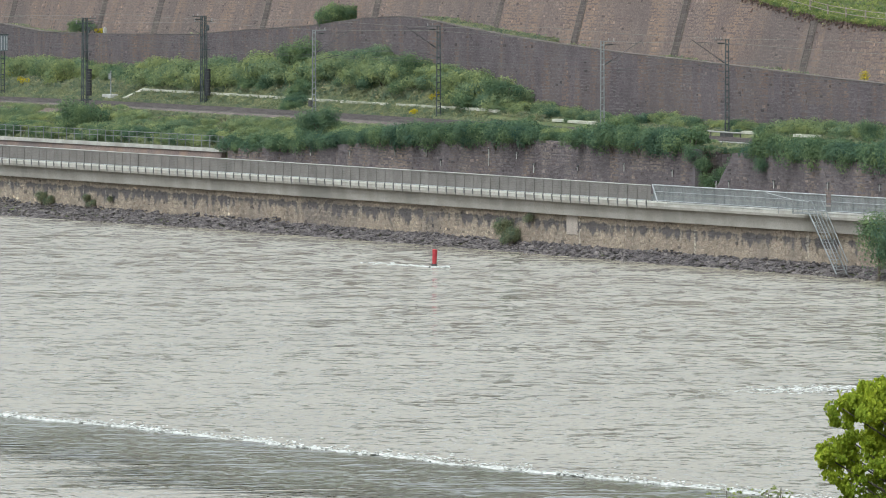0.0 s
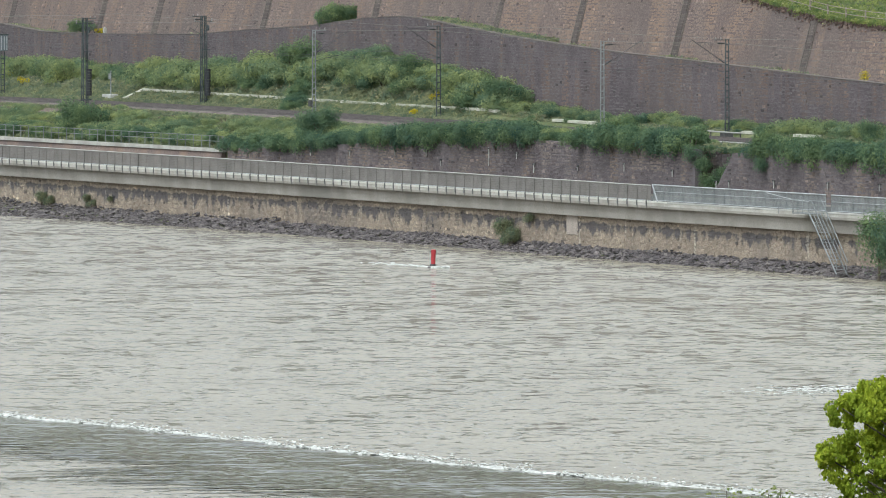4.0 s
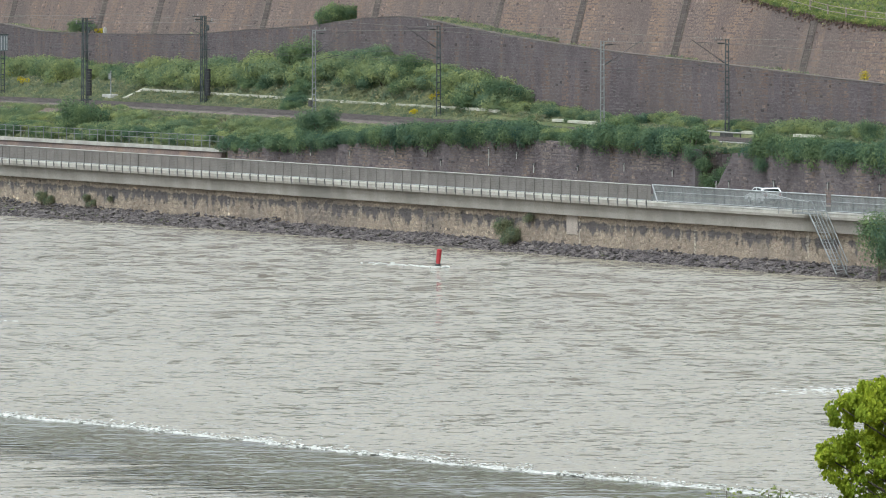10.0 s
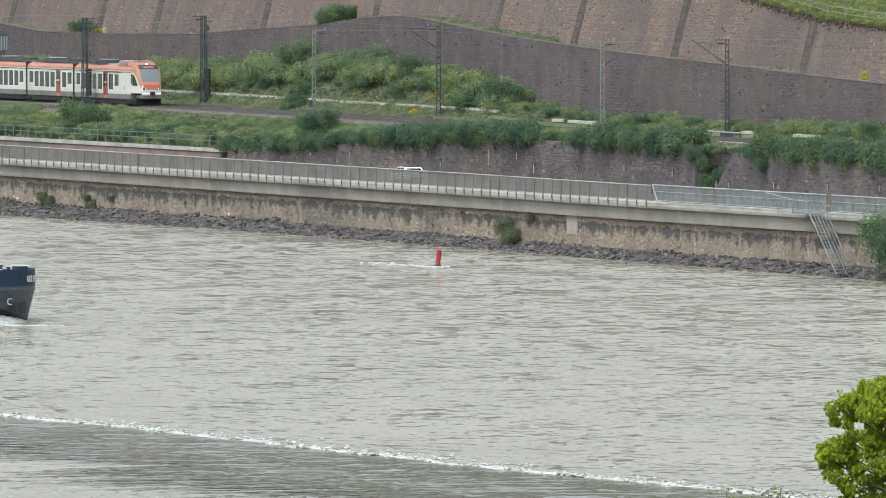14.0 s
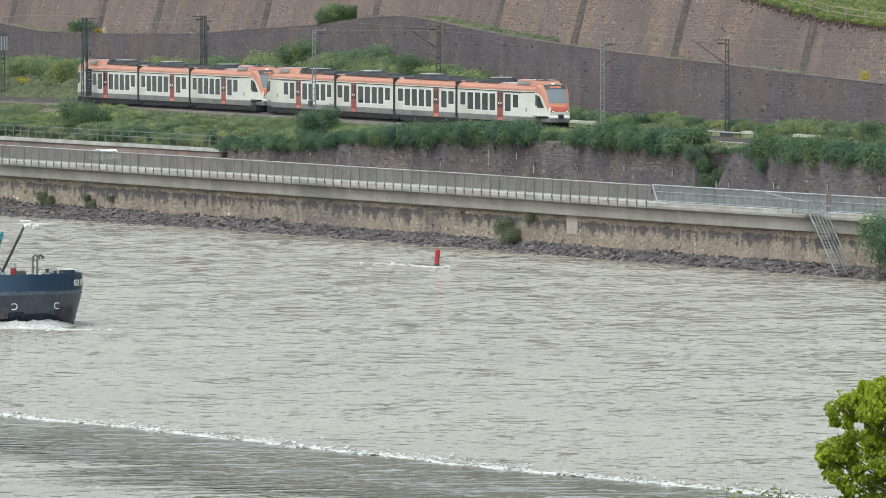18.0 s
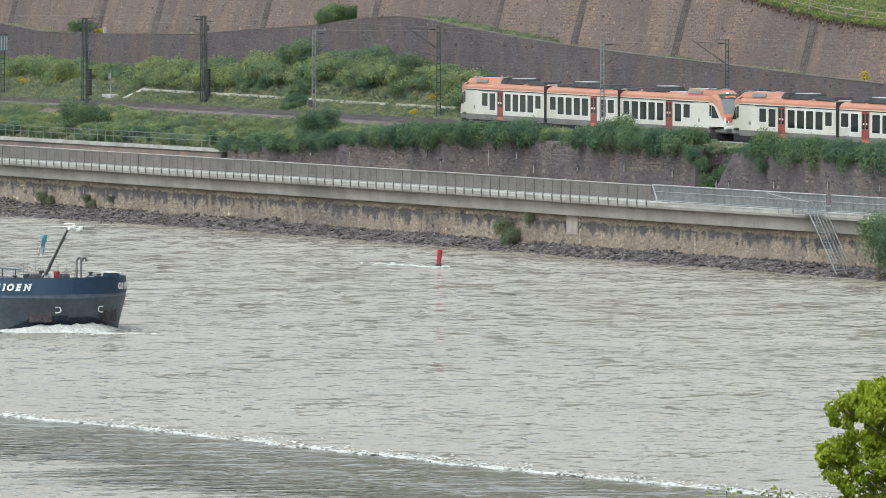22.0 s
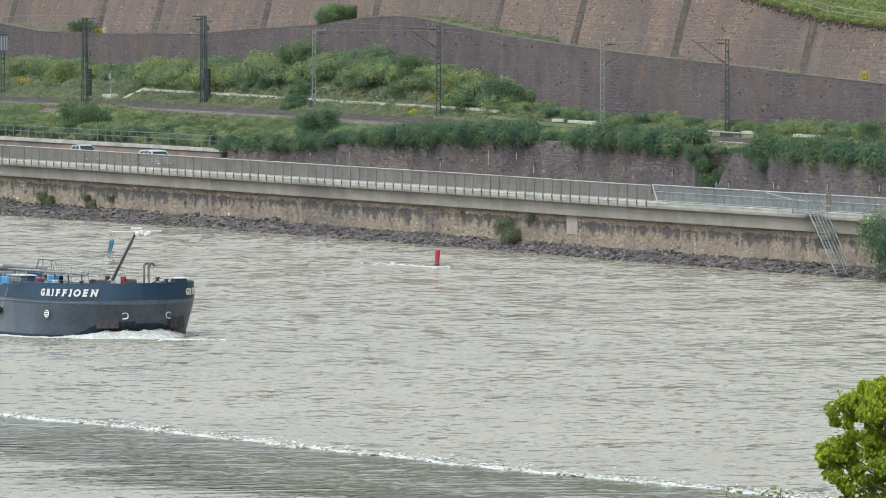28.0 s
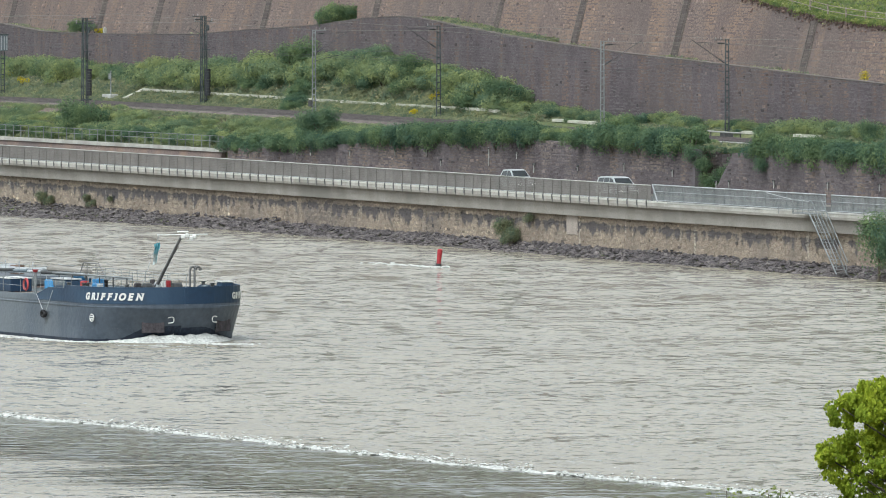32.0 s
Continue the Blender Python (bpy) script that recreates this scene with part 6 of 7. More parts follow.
# ---- buoy ----
def buoy():
    b = thing("buoy", "red cylindrical river buoy leaning in the current", "buoy")
    part("can", Build().tube((0, 0, 0.32), (0, 0, 1.45), 0.175, 14, 0.21).tube((0, 0, 1.45), (0, 0, 1.5), 0.21, 14, 0.16), "redpaint", b)
    part("collar", Build().tube((0, 0, 0.12), (0, 0, 0.319), 0.25, 14), "darksteel", b, "dark band at the base")
    part("float", Build().tube((0, 0, -0.4), (0, 0, 0.119), 0.62, 14, 0.42), "rust", b, "weathered float at the waterline")
    return b
BUOY = buoy()
bw = thing("buoy_wake", "streak of white foam trailing from the buoy", "wake")
rng = random.Random(8)
fb = Build()
for i in range(110):
    d = rng.random() ** 1.4 * 13
    fb.blob((54.2 - d, -23.6 + rng.gauss(0, 0.25 + 0.04 * d) - 0.02 * d, 0.01), (rng.uniform(0.1, 0.35), rng.uniform(0.06, 0.2), 0.035), rng, 0.3)
for i in range(24):
    t = rng.uniform(-1, 2.2)
    fb.blob((55 + 0.7 * math.cos(t), -23.8 + 0.8 * math.sin(t), 0.05), (0.25, 0.2, 0.12), rng, 0.3)
part("foam", fb, "foam", bw)

# ---- standing wave in the foreground ----
def standing_wave():
    w = thing("standing_wave", "long line of white foam on a standing wave", "foam line")
    rng = random.Random(12)
    line = curve_of((120, -170), (277, -145.4), (292, -143.6), (309, -143.3), (327, -142.5), (345, -141.6), (355, -140.5), (362, -139.8), (371, -139.2), (520, -132))
    for k in range(14):
        x0 = 150 + 24 * k
        rows = [[], [], []]
        for i in range(97):
            x = x0 + 24.2 * i / 96
            y = line(x) + 0.9 * noise.noise((x * 0.15, 0, 7)) + 0.35 * noise.noise((x * 0.9, 2, 7))
            a = max(0.0, 0.55 + 0.7 * noise.noise((x * 0.35, 3, 0)) + 0.7 * noise.noise((x * 1.6, 8, 0)))
            rows[0].append((x, y - 0.35 * a - 0.02, -0.02))
            rows[1].append((x, y, 0.15 * min(a, 1.3) + rng.uniform(0, 0.04) - 0.015))
            rows[2].append((x, y + 0.9 * a + 0.02, -0.02))
        part("foam_crest", Build().loft(rows, caps=False, closed=False), "foam", w, smooth=True)
        b = Build()
        for i in range(520):
            x = x0 + 24 * rng.random()
            if rng.random() > 0.62 + 1.2 * noise.noise((x * 0.25, 3, 0)):
                continue
            y = line(x) + 0.9 * noise.noise((x * 0.15, 0, 7)) + rng.expovariate(1.5) - 0.15
            r = rng.uniform(0.025, 0.11)
            b.blob((x, y, 0.04 + 0.08 * rng.random()), (r * 2.0, r * 1.1, r * 0.4), rng, 0.35)
        part("foam", b, "foam", w, kind="stuff")
standing_wave()

fp = thing("foam_patch", "thin patch of white foam on the ruffled river", "foam")
rng = random.Random(14)
b = Build()
for i in range(330):
    d = rng.gauss(0, 1)
    r = rng.uniform(0.03, 0.1)
    q = Vector((0.3904, 0.9207, 0)) * (d * 2.4 + 1.2) + Vector((-0.9207, 0.3904, 0)) * (rng.gauss(0, 2.6) + 1.2 * d)
    b.blob((265.0 + q.x, -88.7 + q.y, 0.02), (r * 2.4, r * 1.4, r * 0.35), rng, 0.3, 0, 1.17)
part("foam", b, "foam", fp, kind="stuff")

# ---- road vehicles ----
def vehicle(name, label, category, prof, width, paint, glass_prof, lamps=True, tall=1.0):
    """Side profile prof of (x, z), pulled in towards the roof; local x is forward."""
    prof = [(x, z * tall) for x, z in prof]
    glass_prof = [[(x, z * tall) for x, z in g] for g in glass_prof]
    c = thing(name, label, category)
    def ww(z):
        return width / 2 * (1.0 if z < 0.95 else 1.0 - 0.16 * (z - 0.95) / 0.6)
    b = Build()
    n = len(prof)
    b.add([(x, -ww(z), z) for x, z in prof] + [(x, ww(z), z) for x, z in prof], [tuple(range(n)), tuple(range(2 * n - 1, n - 1, -1))] + [(i, i + n, (i + 1) % n + n, (i + 1) % n) for i in range(n)])
    part("body", b, paint, c)
    for s in (-1, 1):
        for g in glass_prof:
            part("side_window", Build().add([(x, s * (ww(z) + 0.008), z) for x, z in g], [tuple(range(len(g)))]), "glass", c)
    xs = [p[0] for p in prof]
    fx, rx = max(xs), min(xs)
    top = max(p[1] for p in prof)
    # windscreen lies on the steep edge in front of the roof
    roof = [p for p in prof if p[1] > top - 0.12]
    r0 = max(roof, key=lambda p: p[0])
    hood = [p for p in prof if p[0] > r0[0] + 0.2 and p[1] > 0.75]
    h0 = min(hood, key=lambda p: p[0])
    d = Vector((h0[0] - r0[0], 0, h0[1] - r0[1]))
    nrm = Vector((-d.z, 0, d.x)).normalized() * 0.012
    a, e = Vector((r0[0], 0, r0[1])) + d * 0.08 + nrm, Vector((r0[0], 0, r0[1])) + d * 0.95 + nrm
    part("windscreen", Build().add([(a.x, -ww(a.z) * 0.92, a.z), (a.x, ww(a.z) * 0.92, a.z), (e.x, ww(e.z) * 0.92, e.z), (e.x, -ww(e.z) * 0.92, e.z)], [(0, 1, 2, 3)]), "glass", c)
    for x in (rx + 0.85, fx - 0.9):
        for s in (-1, 1):
            wh = part("wheel", Build().tube((x, s * (width / 2 - 0.2), 0.32), (x, s * (width / 2 + 0.01), 0.32), 0.32, 18), "black", c)
            part("rim", Build().tube((x, s * (width / 2), 0.32), (x, s * (width / 2 + 0.02), 0.32), 0.2, 12), "galv", wh)
    for s in (-0.68, 0.68):
        part("headlight", Build().box((fx - 0.08, s * width / 1.9, 0.68), (0.22, 0.32, 0.17), cut=0.03), "lamp" if lamps else "ceramic", c)
        part("tail_light", Build().box((rx + 0.05, s * width / 1.9, 0.82), (0.12, 0.22, 0.25), cut=0.03), "redpaint", c)
    part("bumper", Build().box((fx - 0.03, 0, 0.42), (0.16, width * 0.95, 0.22), cut=0.04).box((rx + 0.03, 0, 0.42), (0.16, width * 0.95, 0.22), cut=0.04), "darksteel", c)
    return c

EST = [(-2.2, 0.35), (2.2, 0.35), (2.25, 0.6), (2.1, 0.8), (1.1, 0.95), (0.35, 1.42), (-0.3, 1.48), (-1.5, 1.44), (-2.1, 1.0), (-2.22, 0.6)]
EST = [(x * 0.83, z) for x, z in EST]
CAR_A = vehicle("estate_car", "white estate car driving along the riverside road", "car", EST, 1.78, "carwhite", [[(0.7, 0.98), (0.23, 1.36), (-0.29, 1.41), (-0.29, 0.98)], [(-0.37, 0.98), (-0.37, 1.41), (-1.16, 1.37), (-1.54, 1.0)]], lamps=False, tall=0.98)
part("rear_window", Build().add([(-1.2, -0.66, 1.43), (-1.77, -0.74, 1.0), (-1.77, 0.74, 1.0), (-1.2, 0.66, 1.43), (-0.3, -0.68, 1.455), (-0.3, 0.68, 1.455)], [(0, 1, 2, 3), (4, 0, 3, 5)]), "glass", CAR_A, "dark rear window and roof panel")
HATCH = [(-2.0, 0.35), (2.05, 0.35), (2.1, 0.65), (1.95, 0.85), (1.0, 1.05), (0.2, 1.52), (-0.4, 1.58), (-1.5, 1.52), (-1.95, 1.05), (-2.05, 0.6)]
CAR_B = vehicle("delivery_van", "silver-grey small van with its headlamps lit", "van", HATCH, 1.78, "carsilver", [[(0.75, 1.06), (0.15, 1.44), (-0.4, 1.49), (-0.4, 1.06)], [(-0.5, 1.06), (-0.5, 1.49), (-1.4, 1.43), (-1.75, 1.08)]], tall=1.24)
VAN = [(-2.4, 0.35), (2.35, 0.35), (2.42, 0.75), (2.25, 1.0), (1.6, 1.12), (0.85, 1.62), (0.2, 1.7), (-1.8, 1.7), (-2.3, 1.58), (-2.42, 1.1), (-2.42, 0.6)]
CAR_C = vehicle("people_carrier", "silver-white van with side windows and lit headlamps", "van", VAN, 1.86, "carsilver", [[(1.35, 1.14), (0.75, 1.54), (0.2, 1.6), (0.2, 1.12)], [(0.1, 1.12), (0.1, 1.6), (-0.95, 1.6), (-0.95, 1.12)], [(-1.05, 1.12), (-1.05, 1.6), (-2.0, 1.54), (-2.2, 1.12)]], tall=1.07)

# ---- plants ----
def foliage(rng, r, h, leaves, size, lumps=7):
    """Leafy clumps with an uneven outline, standing on z = 0."""
    b = Build()
    cs = [(rng.uniform(-0.55, 0.55) * r, rng.uniform(-0.55, 0.55) * r, h * rng.uniform(0.3, 0.72), rng.uniform(0.35, 0.6) * r) for _ in range(lumps)]
    for i in range(leaves):
        cx, cy, cz, cr = cs[i % lumps]
        d = Vector((rng.gauss(0, 1), rng.gauss(0, 1), rng.gauss(0.15, 0.8))).normalized()
        k = cr * rng.uniform(0.55, 1.12) * (1 + 0.3 * noise.noise((d * 2.3)[:]))
        z = cz + d.z * k * h / (1.6 * r)
        if z < 0.02:
            z = rng.uniform(0.02, 0.4)
        b.leaf((cx + d.x * k, cy + d.y * k, z), size * rng.uniform(0.6, 1.3), rng, 0.5, d)
    return b

def shrub(name, label, group, r, h, leaves, size, mat, seed, category="shrub"):
    rng = random.Random(seed)
    s = thing(name, label, category, group, at=pose(0, 0, -500))
    st = Build()
    for k in range(4):
        a = rng.uniform(0, 6.28)
        st.tube((0, 0, -0.3), (math.cos(a) * r * 0.45, math.sin(a) * r * 0.45, h * 0.6), 0.06, 5, 0.025)
    part("stem", st, "bark", s)
    part("foliage", foliage(rng, r, h, leaves, size), mat, s)
    return s

def scatter(protos, spots):
    """The first spots take the prototypes themselves, the others copies."""
    used = set()
    for i, (k, x, y, z, turn, sc) in enumerate(spots):
        k = k % len(protos)
        m = pose(x, y, z, 0, 0, turn) @ Matrix.Diagonal((sc, sc, sc, 1))
        if k not in used:
            protos[k].matrix_basis = m
            used.add(k)
        else:
            ob = copy_thing(protos[k], pose(x, y, z, 0, 0, turn))
            ob.matrix_basis = m

rng = random.Random(21)
hedge = [shrub("hedge_shrub", "dense dark green hedge shrub on the retaining wall", "hedge shrubs", 1.5, 2.3, 2400, 0.14, "hedge", s) for s in (1, 2, 3, 4)]
spots = []
def hedge_scale(x):
    if 25.6 < x < 39.6:
        return 0.32
    if -7.0 < x < 2.5:
        return 0.62
    return 1.18 if x > -40 else 0.95
for x in np.arange(-80, 100, 1.35):
    h = hedge_scale(x) * (1 + 0.16 * noise.noise((x * 0.22, 1, 0)))
    spots.append((rng.randrange(4), x, 12.5 - 0.5 * h + rng.uniform(-0.3, 0.3), LOW_TOP(x) - 0.95 * h, rng.uniform(0, 360), h * rng.uniform(0.85, 1.15)))
for x in np.arange(-78, 98, 1.9):
    if 22 < x < 40.5 or -9 < x < 3:
        continue
    spots.append((rng.randrange(4), x, 14.6 + rng.uniform(-0.3, 0.6), LOW_TOP(x) - 0.4, rng.uniform(0, 360), rng.uniform(0.7, 0.95)))
scatter(hedge, spots)

bush = [shrub("bush", "broad mid-green bush on the railway bank", "bank bushes", 2.7, 2.6, 3000, 0.19, "bush", s) for s in (11, 12, 13, 14)]
spots = []
for i in range(150):
    x = rng.uniform(-250, -44)
    y0, y1 = track(x) + 9.8, HIGH(x) - 0.8
    f = rng.random() ** 0.6
    y = y0 + (y1 - y0) * f
    if f < 0.25 and rng.random() < 0.5:
        continue
    spots.append((rng.randrange(4), x, y, bank_z(x, y) - 0.2, rng.uniform(0, 360), rng.uniform(0.55, 1.1) * (1.0 if x < -60 else 0.6)))
for i in range(38):
    x = -150 + 96 * (i + rng.random()) / 38
    y = HIGH(x) - rng.uniform(1.0, 3.0)
    spots.append((rng.randrange(4), x, y, bank_z(x, y) - 0.1, rng.uniform(0, 360), rng.uniform(0.55, 0.9) * (1.0 if x < -72 else 0.7)))
for i in range(70):
    x = -48 + 120 * (i + rng.random()) / 70
    y = HIGH(x) - rng.uniform(0.7, 2.6)
    spots.append((rng.randrange(4), x, y, bank_z(x, y) - 0.25, rng.uniform(0, 360), rng.uniform(0.36, 0.62) * (1.25 if x > 0 else 0.9) * (1 + 0.5 * noise.noise((x * 0.12, 7, 0)))))
for i in range(40):
    x = rng.uniform(-46, 70)
    y = rng.uniform(track(x) + 9.5, HIGH(x) - 0.6)
    spots.append((rng.randrange(4), x, y, bank_z(x, y) - 0.2, rng.uniform(0, 360), rng.uniform(0.3, 0.5)))
scatter(bush, spots)
ivy = [shrub("dark_thicket", "dark blue-green thicket on the railway bank", "dark thickets", 2.3, 2.5, 2800, 0.17, "hedge", s) for s in (18, 19, 20)]
spots = []
for i in range(75):
    x = rng.uniform(-245, 60)
    y = HIGH(x) - rng.uniform(0.8, 4.5)
    spots.append((rng.randrange(3), x, y, bank_z(x, y) - 0.2, rng.uniform(0, 360), rng.uniform(0.4, 0.8) * (1.0 if x < -60 else 0.7)))
for i in range(14):
    # a dark band of growth that climbs the bank
    f = (i + rng.random()) / 14
    x, y = -111 - 7.5 * f + rng.uniform(-1, 1), 30.5 + 6.0 * f
    spots.append((rng.randrange(3), x, y, bank_z(x, y) - 0.1, rng.uniform(0, 360), rng.uniform(0.5, 0.75)))
for i in range(46):
    x = rng.uniform(-195, -80)
    y = rng.uniform(12.6, 15.2)
    lo, hi = LOW_TOP(x), track_z(x) - 0.8
    spots.append((rng.randrange(3), x, y, lo + (hi - lo) * (y - 12) / max(2.0, track(x) - 16.2) - 0.3, rng.uniform(0, 360), rng.uniform(0.4, 0.72)))
scatter(ivy, spots)
bramble = [shrub("bramble_thicket", "low light green bramble thicket below the railway", "bramble thickets", 2.4, 1.9, 2600, 0.155, "bush", s) for s in (15, 16, 17)]
spots = []
# below the railway at the low end of the bank
for i in range(190):
    x = rng.uniform(-195, -52)
    y = rng.uniform(12.8, track(x) - 4.6)
    lo, hi = LOW_TOP(x), track_z(x) - 0.8
    z = lo + (hi - lo) * (y - 12) / max(2.0, track(x) - 16.2)
    spots.append((rng.randrange(3), x, y, z - 0.25, rng.uniform(0, 360), rng.uniform(0.45, 0.8)))
for i in range(70):
    x = rng.uniform(-52, 75)
    if 24 < x < 41:
        continue
    y = rng.uniform(13.6, max(14.2, track(x) - 4.4))
    spots.append((rng.randrange(3), x, y, LOW_TOP(x) - 0.15, rng.uniform(0, 360), rng.uniform(0.35, 0.6)))
for i in range(9):
    x = -14.5 + 10.5 * (i + rng.random()) / 9
    y = rng.uniform(13.2, 15.6)
    spots.append((rng.randrange(3), x, y, LOW_TOP(x) - 0.1, rng.uniform(0, 360), rng.uniform(0.5, 0.72)))
scatter(bramble, spots)

dark = shrub("dark_bush", "dark green bush beside the railway", "dark bushes", 2.2, 3.0, 3600, 0.15, "hedge", 31)
scatter([dark], [(0, 28.9, 13.0, 4.9, 20, 0.7), (0, 30.4, 13.2, 5.6, 120, 0.7), (0, 32.4, 13.6, 6.6, 60, 0.6), (0, -127.6, 16.0, 7.0, 0, 1.25), (0, -62.4, 14.0, 5.9, 70, 1.0), (0, -61.6, 13.6, 8.1, 160, 1.0), (0, -63.0, 14.4, 7.4, 10, 1.05), (0, -61.2, 12.9, 6.6, 30, 0.8), (0, 42.0, 12.3, 7.9, 10, 0.85), (0, 42.6, 11.4, 6.9, 40, 0.55), (0, 27.2, 12.0, 7.4, 40, 0.62), (0, 28.0, 12.2, 6.6, 100, 0.55), (0, -126.0, 16.0, 7.2, 50, 1.0), (0, -123.2, 36.5, 12.6, 140, 1.35), (0, 2.3, 14.4, 8.2, 200, 1.10), (0, -215.6, 49.8, 15.6, 0, 0.62), (0, -218.6, 50.1, 15.5, 60, 0.55), (0, -62.0, 32.5, 10.9, 10, 0.90), (0, 20.0, 32.0, 9.0, 50, 0.70), (0, 41.2, 13.1, 8.1, 50, 0.95), (0, -236.0, 43.0, 11.3, 80, 1.00), (0, -88.0, 34.5, 12.6, 80, 1.00)])

terrace_bush = shrub("bush", "rounded mid-green bush on top of the stone wall", "", 2.2, 3.2, 6500, 0.17, "hedge", 37)
terrace_bush.matrix_basis = pose(-124.2, HIGH(-124.2) + 1.6, HIGH_TOP(-124.2) - 0.75, 0, 7, 40)
copy_thing(terrace_bush, pose(-127.6, HIGH(-127.6) + 1.5, HIGH_TOP(-127.6) - 0.55, 4, 0, 150) @ Matrix.Scale(0.66, 4))
river_shrub = shrub("river_shrub", "bushy grey-green shrub at the foot of the river wall", "river shrubs", 1.5, 2.2, 2200, 0.13, "weed", 41)
scatter([river_shrub], [(0, 15.4, EDGE(15) + 0.1, 0.9, 0, 0.95), (0, 17.0, EDGE(17) + 0.2, 0.5, 30, 0.8), (0, 18.0, EDGE(18) - 0.3, 0.5, 90, 0.6), (0, 20.5, EDGE(20) + 0.4, 2.4, 40, 0.45), (0, -101.5, EDGE(-101) + 0.3, 0.95, 0, 0.62), (0, -99.6, EDGE(-100) + 0.4, 0.8, 50, 0.5), (0, -89.5, EDGE(-89) + 0.5, 1.3, 0, 0.45), (0, -88.2, EDGE(-88) + 0.5, 0.9, 80, 0.4), (0, -83.5, EDGE(-83) + 0.6, 1.5, 20, 0.33)])

def small_tree(x, y, z, h, r, seed, mat, label):
    rng = random.Random(seed)
    t = thing("tree", label, "tree", at=pose(x, y, z))
    part("trunk", Build().tube((0, 0, -0.5), (0.1, 0, h * 0.5), 0.13, 8, 0.08), "bark", t)
    for k in range(6):
        a = k * 1.05
        part("limb", Build().tube((0.05, 0, h * (0.2 + 0.05 * k)), (math.cos(a) * r * 0.6, math.sin(a) * r * 0.6, h * (0.45 + 0.07 * k)), 0.06, 6, 0.02), "bark", t)
    part("crown", foliage(rng, r, h * 0.95, 5200, 0.17, 14), mat, t)
small_tree(97.0, EDGE(97) - 2.2, 0.4, 5.6, 2.3, 51, "hedge", "young light green tree growing at the river wall")
small_tree(100.5, EDGE(100) - 1.8, 0.4, 6.0, 2.4, 52, "hedge", "young light green tree growing at the river wall")

def weeds():
    """Grass and herbs on the banks and ledges."""
    rng = random.Random(61)
    b = Build()
    def tuft(x, y, z, s):
        for k in range(5):
            b.leaf((x + rng.uniform(-0.25, 0.25), y + rng.uniform(-0.25, 0.25), z + rng.uniform(0.03, 0.35) * s), 0.22 * s * rng.uniform(0.6, 1.4), rng, 0.0, Vector((rng.gauss(0.5, 0.5), rng.gauss(-0.2, 0.5), 0.5)), 0.36)
    for i in range(46000):
        x = rng.uniform(-250, 75)
        y0, y1 = track(x) + 7.5, HIGH(x) - 0.25
        f = rng.random()
        y = y0 + (y1 - y0) * f
        if x > -60 and (f > 0.8 or f < 0.28):
            continue
        tuft(x, y, bank_z(x, y) - 0.05, rng.uniform(0.7, 1.6) * (0.6 if y < track(x) + 9.4 or x > -50 else 1.0))
    for i in range(14000):
        x = rng.uniform(-200, 90)
        y = rng.uniform(12.1, track(x) - 3.4)
        lo, hi = LOW_TOP(x) - 0.1, track_z(x) - 0.8
        tuft(x, y, lo + max(0, hi - lo) * min(1, (y - 12) / max(2.0, track(x) - 16.2)), rng.uniform(0.6, 1.2))
    for i in range(6500):
        x = rng.uniform(-220, 20)
        if noise.noise((x * 0.12, 4, 1)) > 0.3:
            continue
        y = track(x) - rng.uniform(3.4, 5.0)
        tuft(x, y, track_z(x) - 0.62 + 0.1 * noise.noise((x * 0.3, 0, 3)), rng.uniform(0.6, 1.1))
    for i in range(9000):
        x = rng.uniform(-240, 60)
        low = 0.35 if x > -52 else 0.0
        tuft(x, track(x) + rng.uniform(5.9, 8.2), track_z(x) - low - rng.uniform(0.1, 0.35), rng.uniform(0.6, 1.0) - low)
    solid("weeds", b, "weed", "yellowish green grass and weeds on the railway bank", "grass", kind="stuff")
    b2 = Build()
    b = b2
    for i in range(2600):
        x = rng.uniform(-300, 60)
        if noise.noise((x * 0.05, 0, 2)) < 0.12:
            continue
        tuft(x, HIGH(x) + rng.uniform(0.7, 2.9), HIGH_TOP(x) - 0.28, rng.uniform(0.5, 1.1))
    for i in range(1500):
        x = rng.uniform(-95, -62)
        tuft(x, HIGH(x) + rng.uniform(0.4, 2.9), HIGH_TOP(x) - 0.25, rng.uniform(0.6, 1.3))
    solid("ledge_grass", b2, "weed", "strip of grass on the wall ledge", "grass", kind="stuff")
    b = Build()
    for i in range(22000):
        x = rng.uniform(-60, 60)
        d = rng.random() ** 1.5 * 34
        tt = TERRACE_TOP(x)
        yy = terrace_y(x, tt) + 0.8 + d
        zz = tt - 0.1 + (d * 0.2 if d < 5 else 1.0 + (d - 5) * 0.382)
        tuft(x, yy, zz, rng.uniform(0.5, 1.2))
    for i in range(1800):
        x = rng.uniform(-45, 40)
        z = TERRACE_TOP(x) + 0.25 - rng.expovariate(6.0) * (0.5 + noise.noise((x * 0.35, 6, 0)))
        tuft(x, terrace_y(x, z) - 0.12, z - 0.1, rng.uniform(0.5, 1.0))
    solid("vineyard_grass", b, "vine", "light green vineyard growth on the upper terrace", "vineyard", kind="stuff")

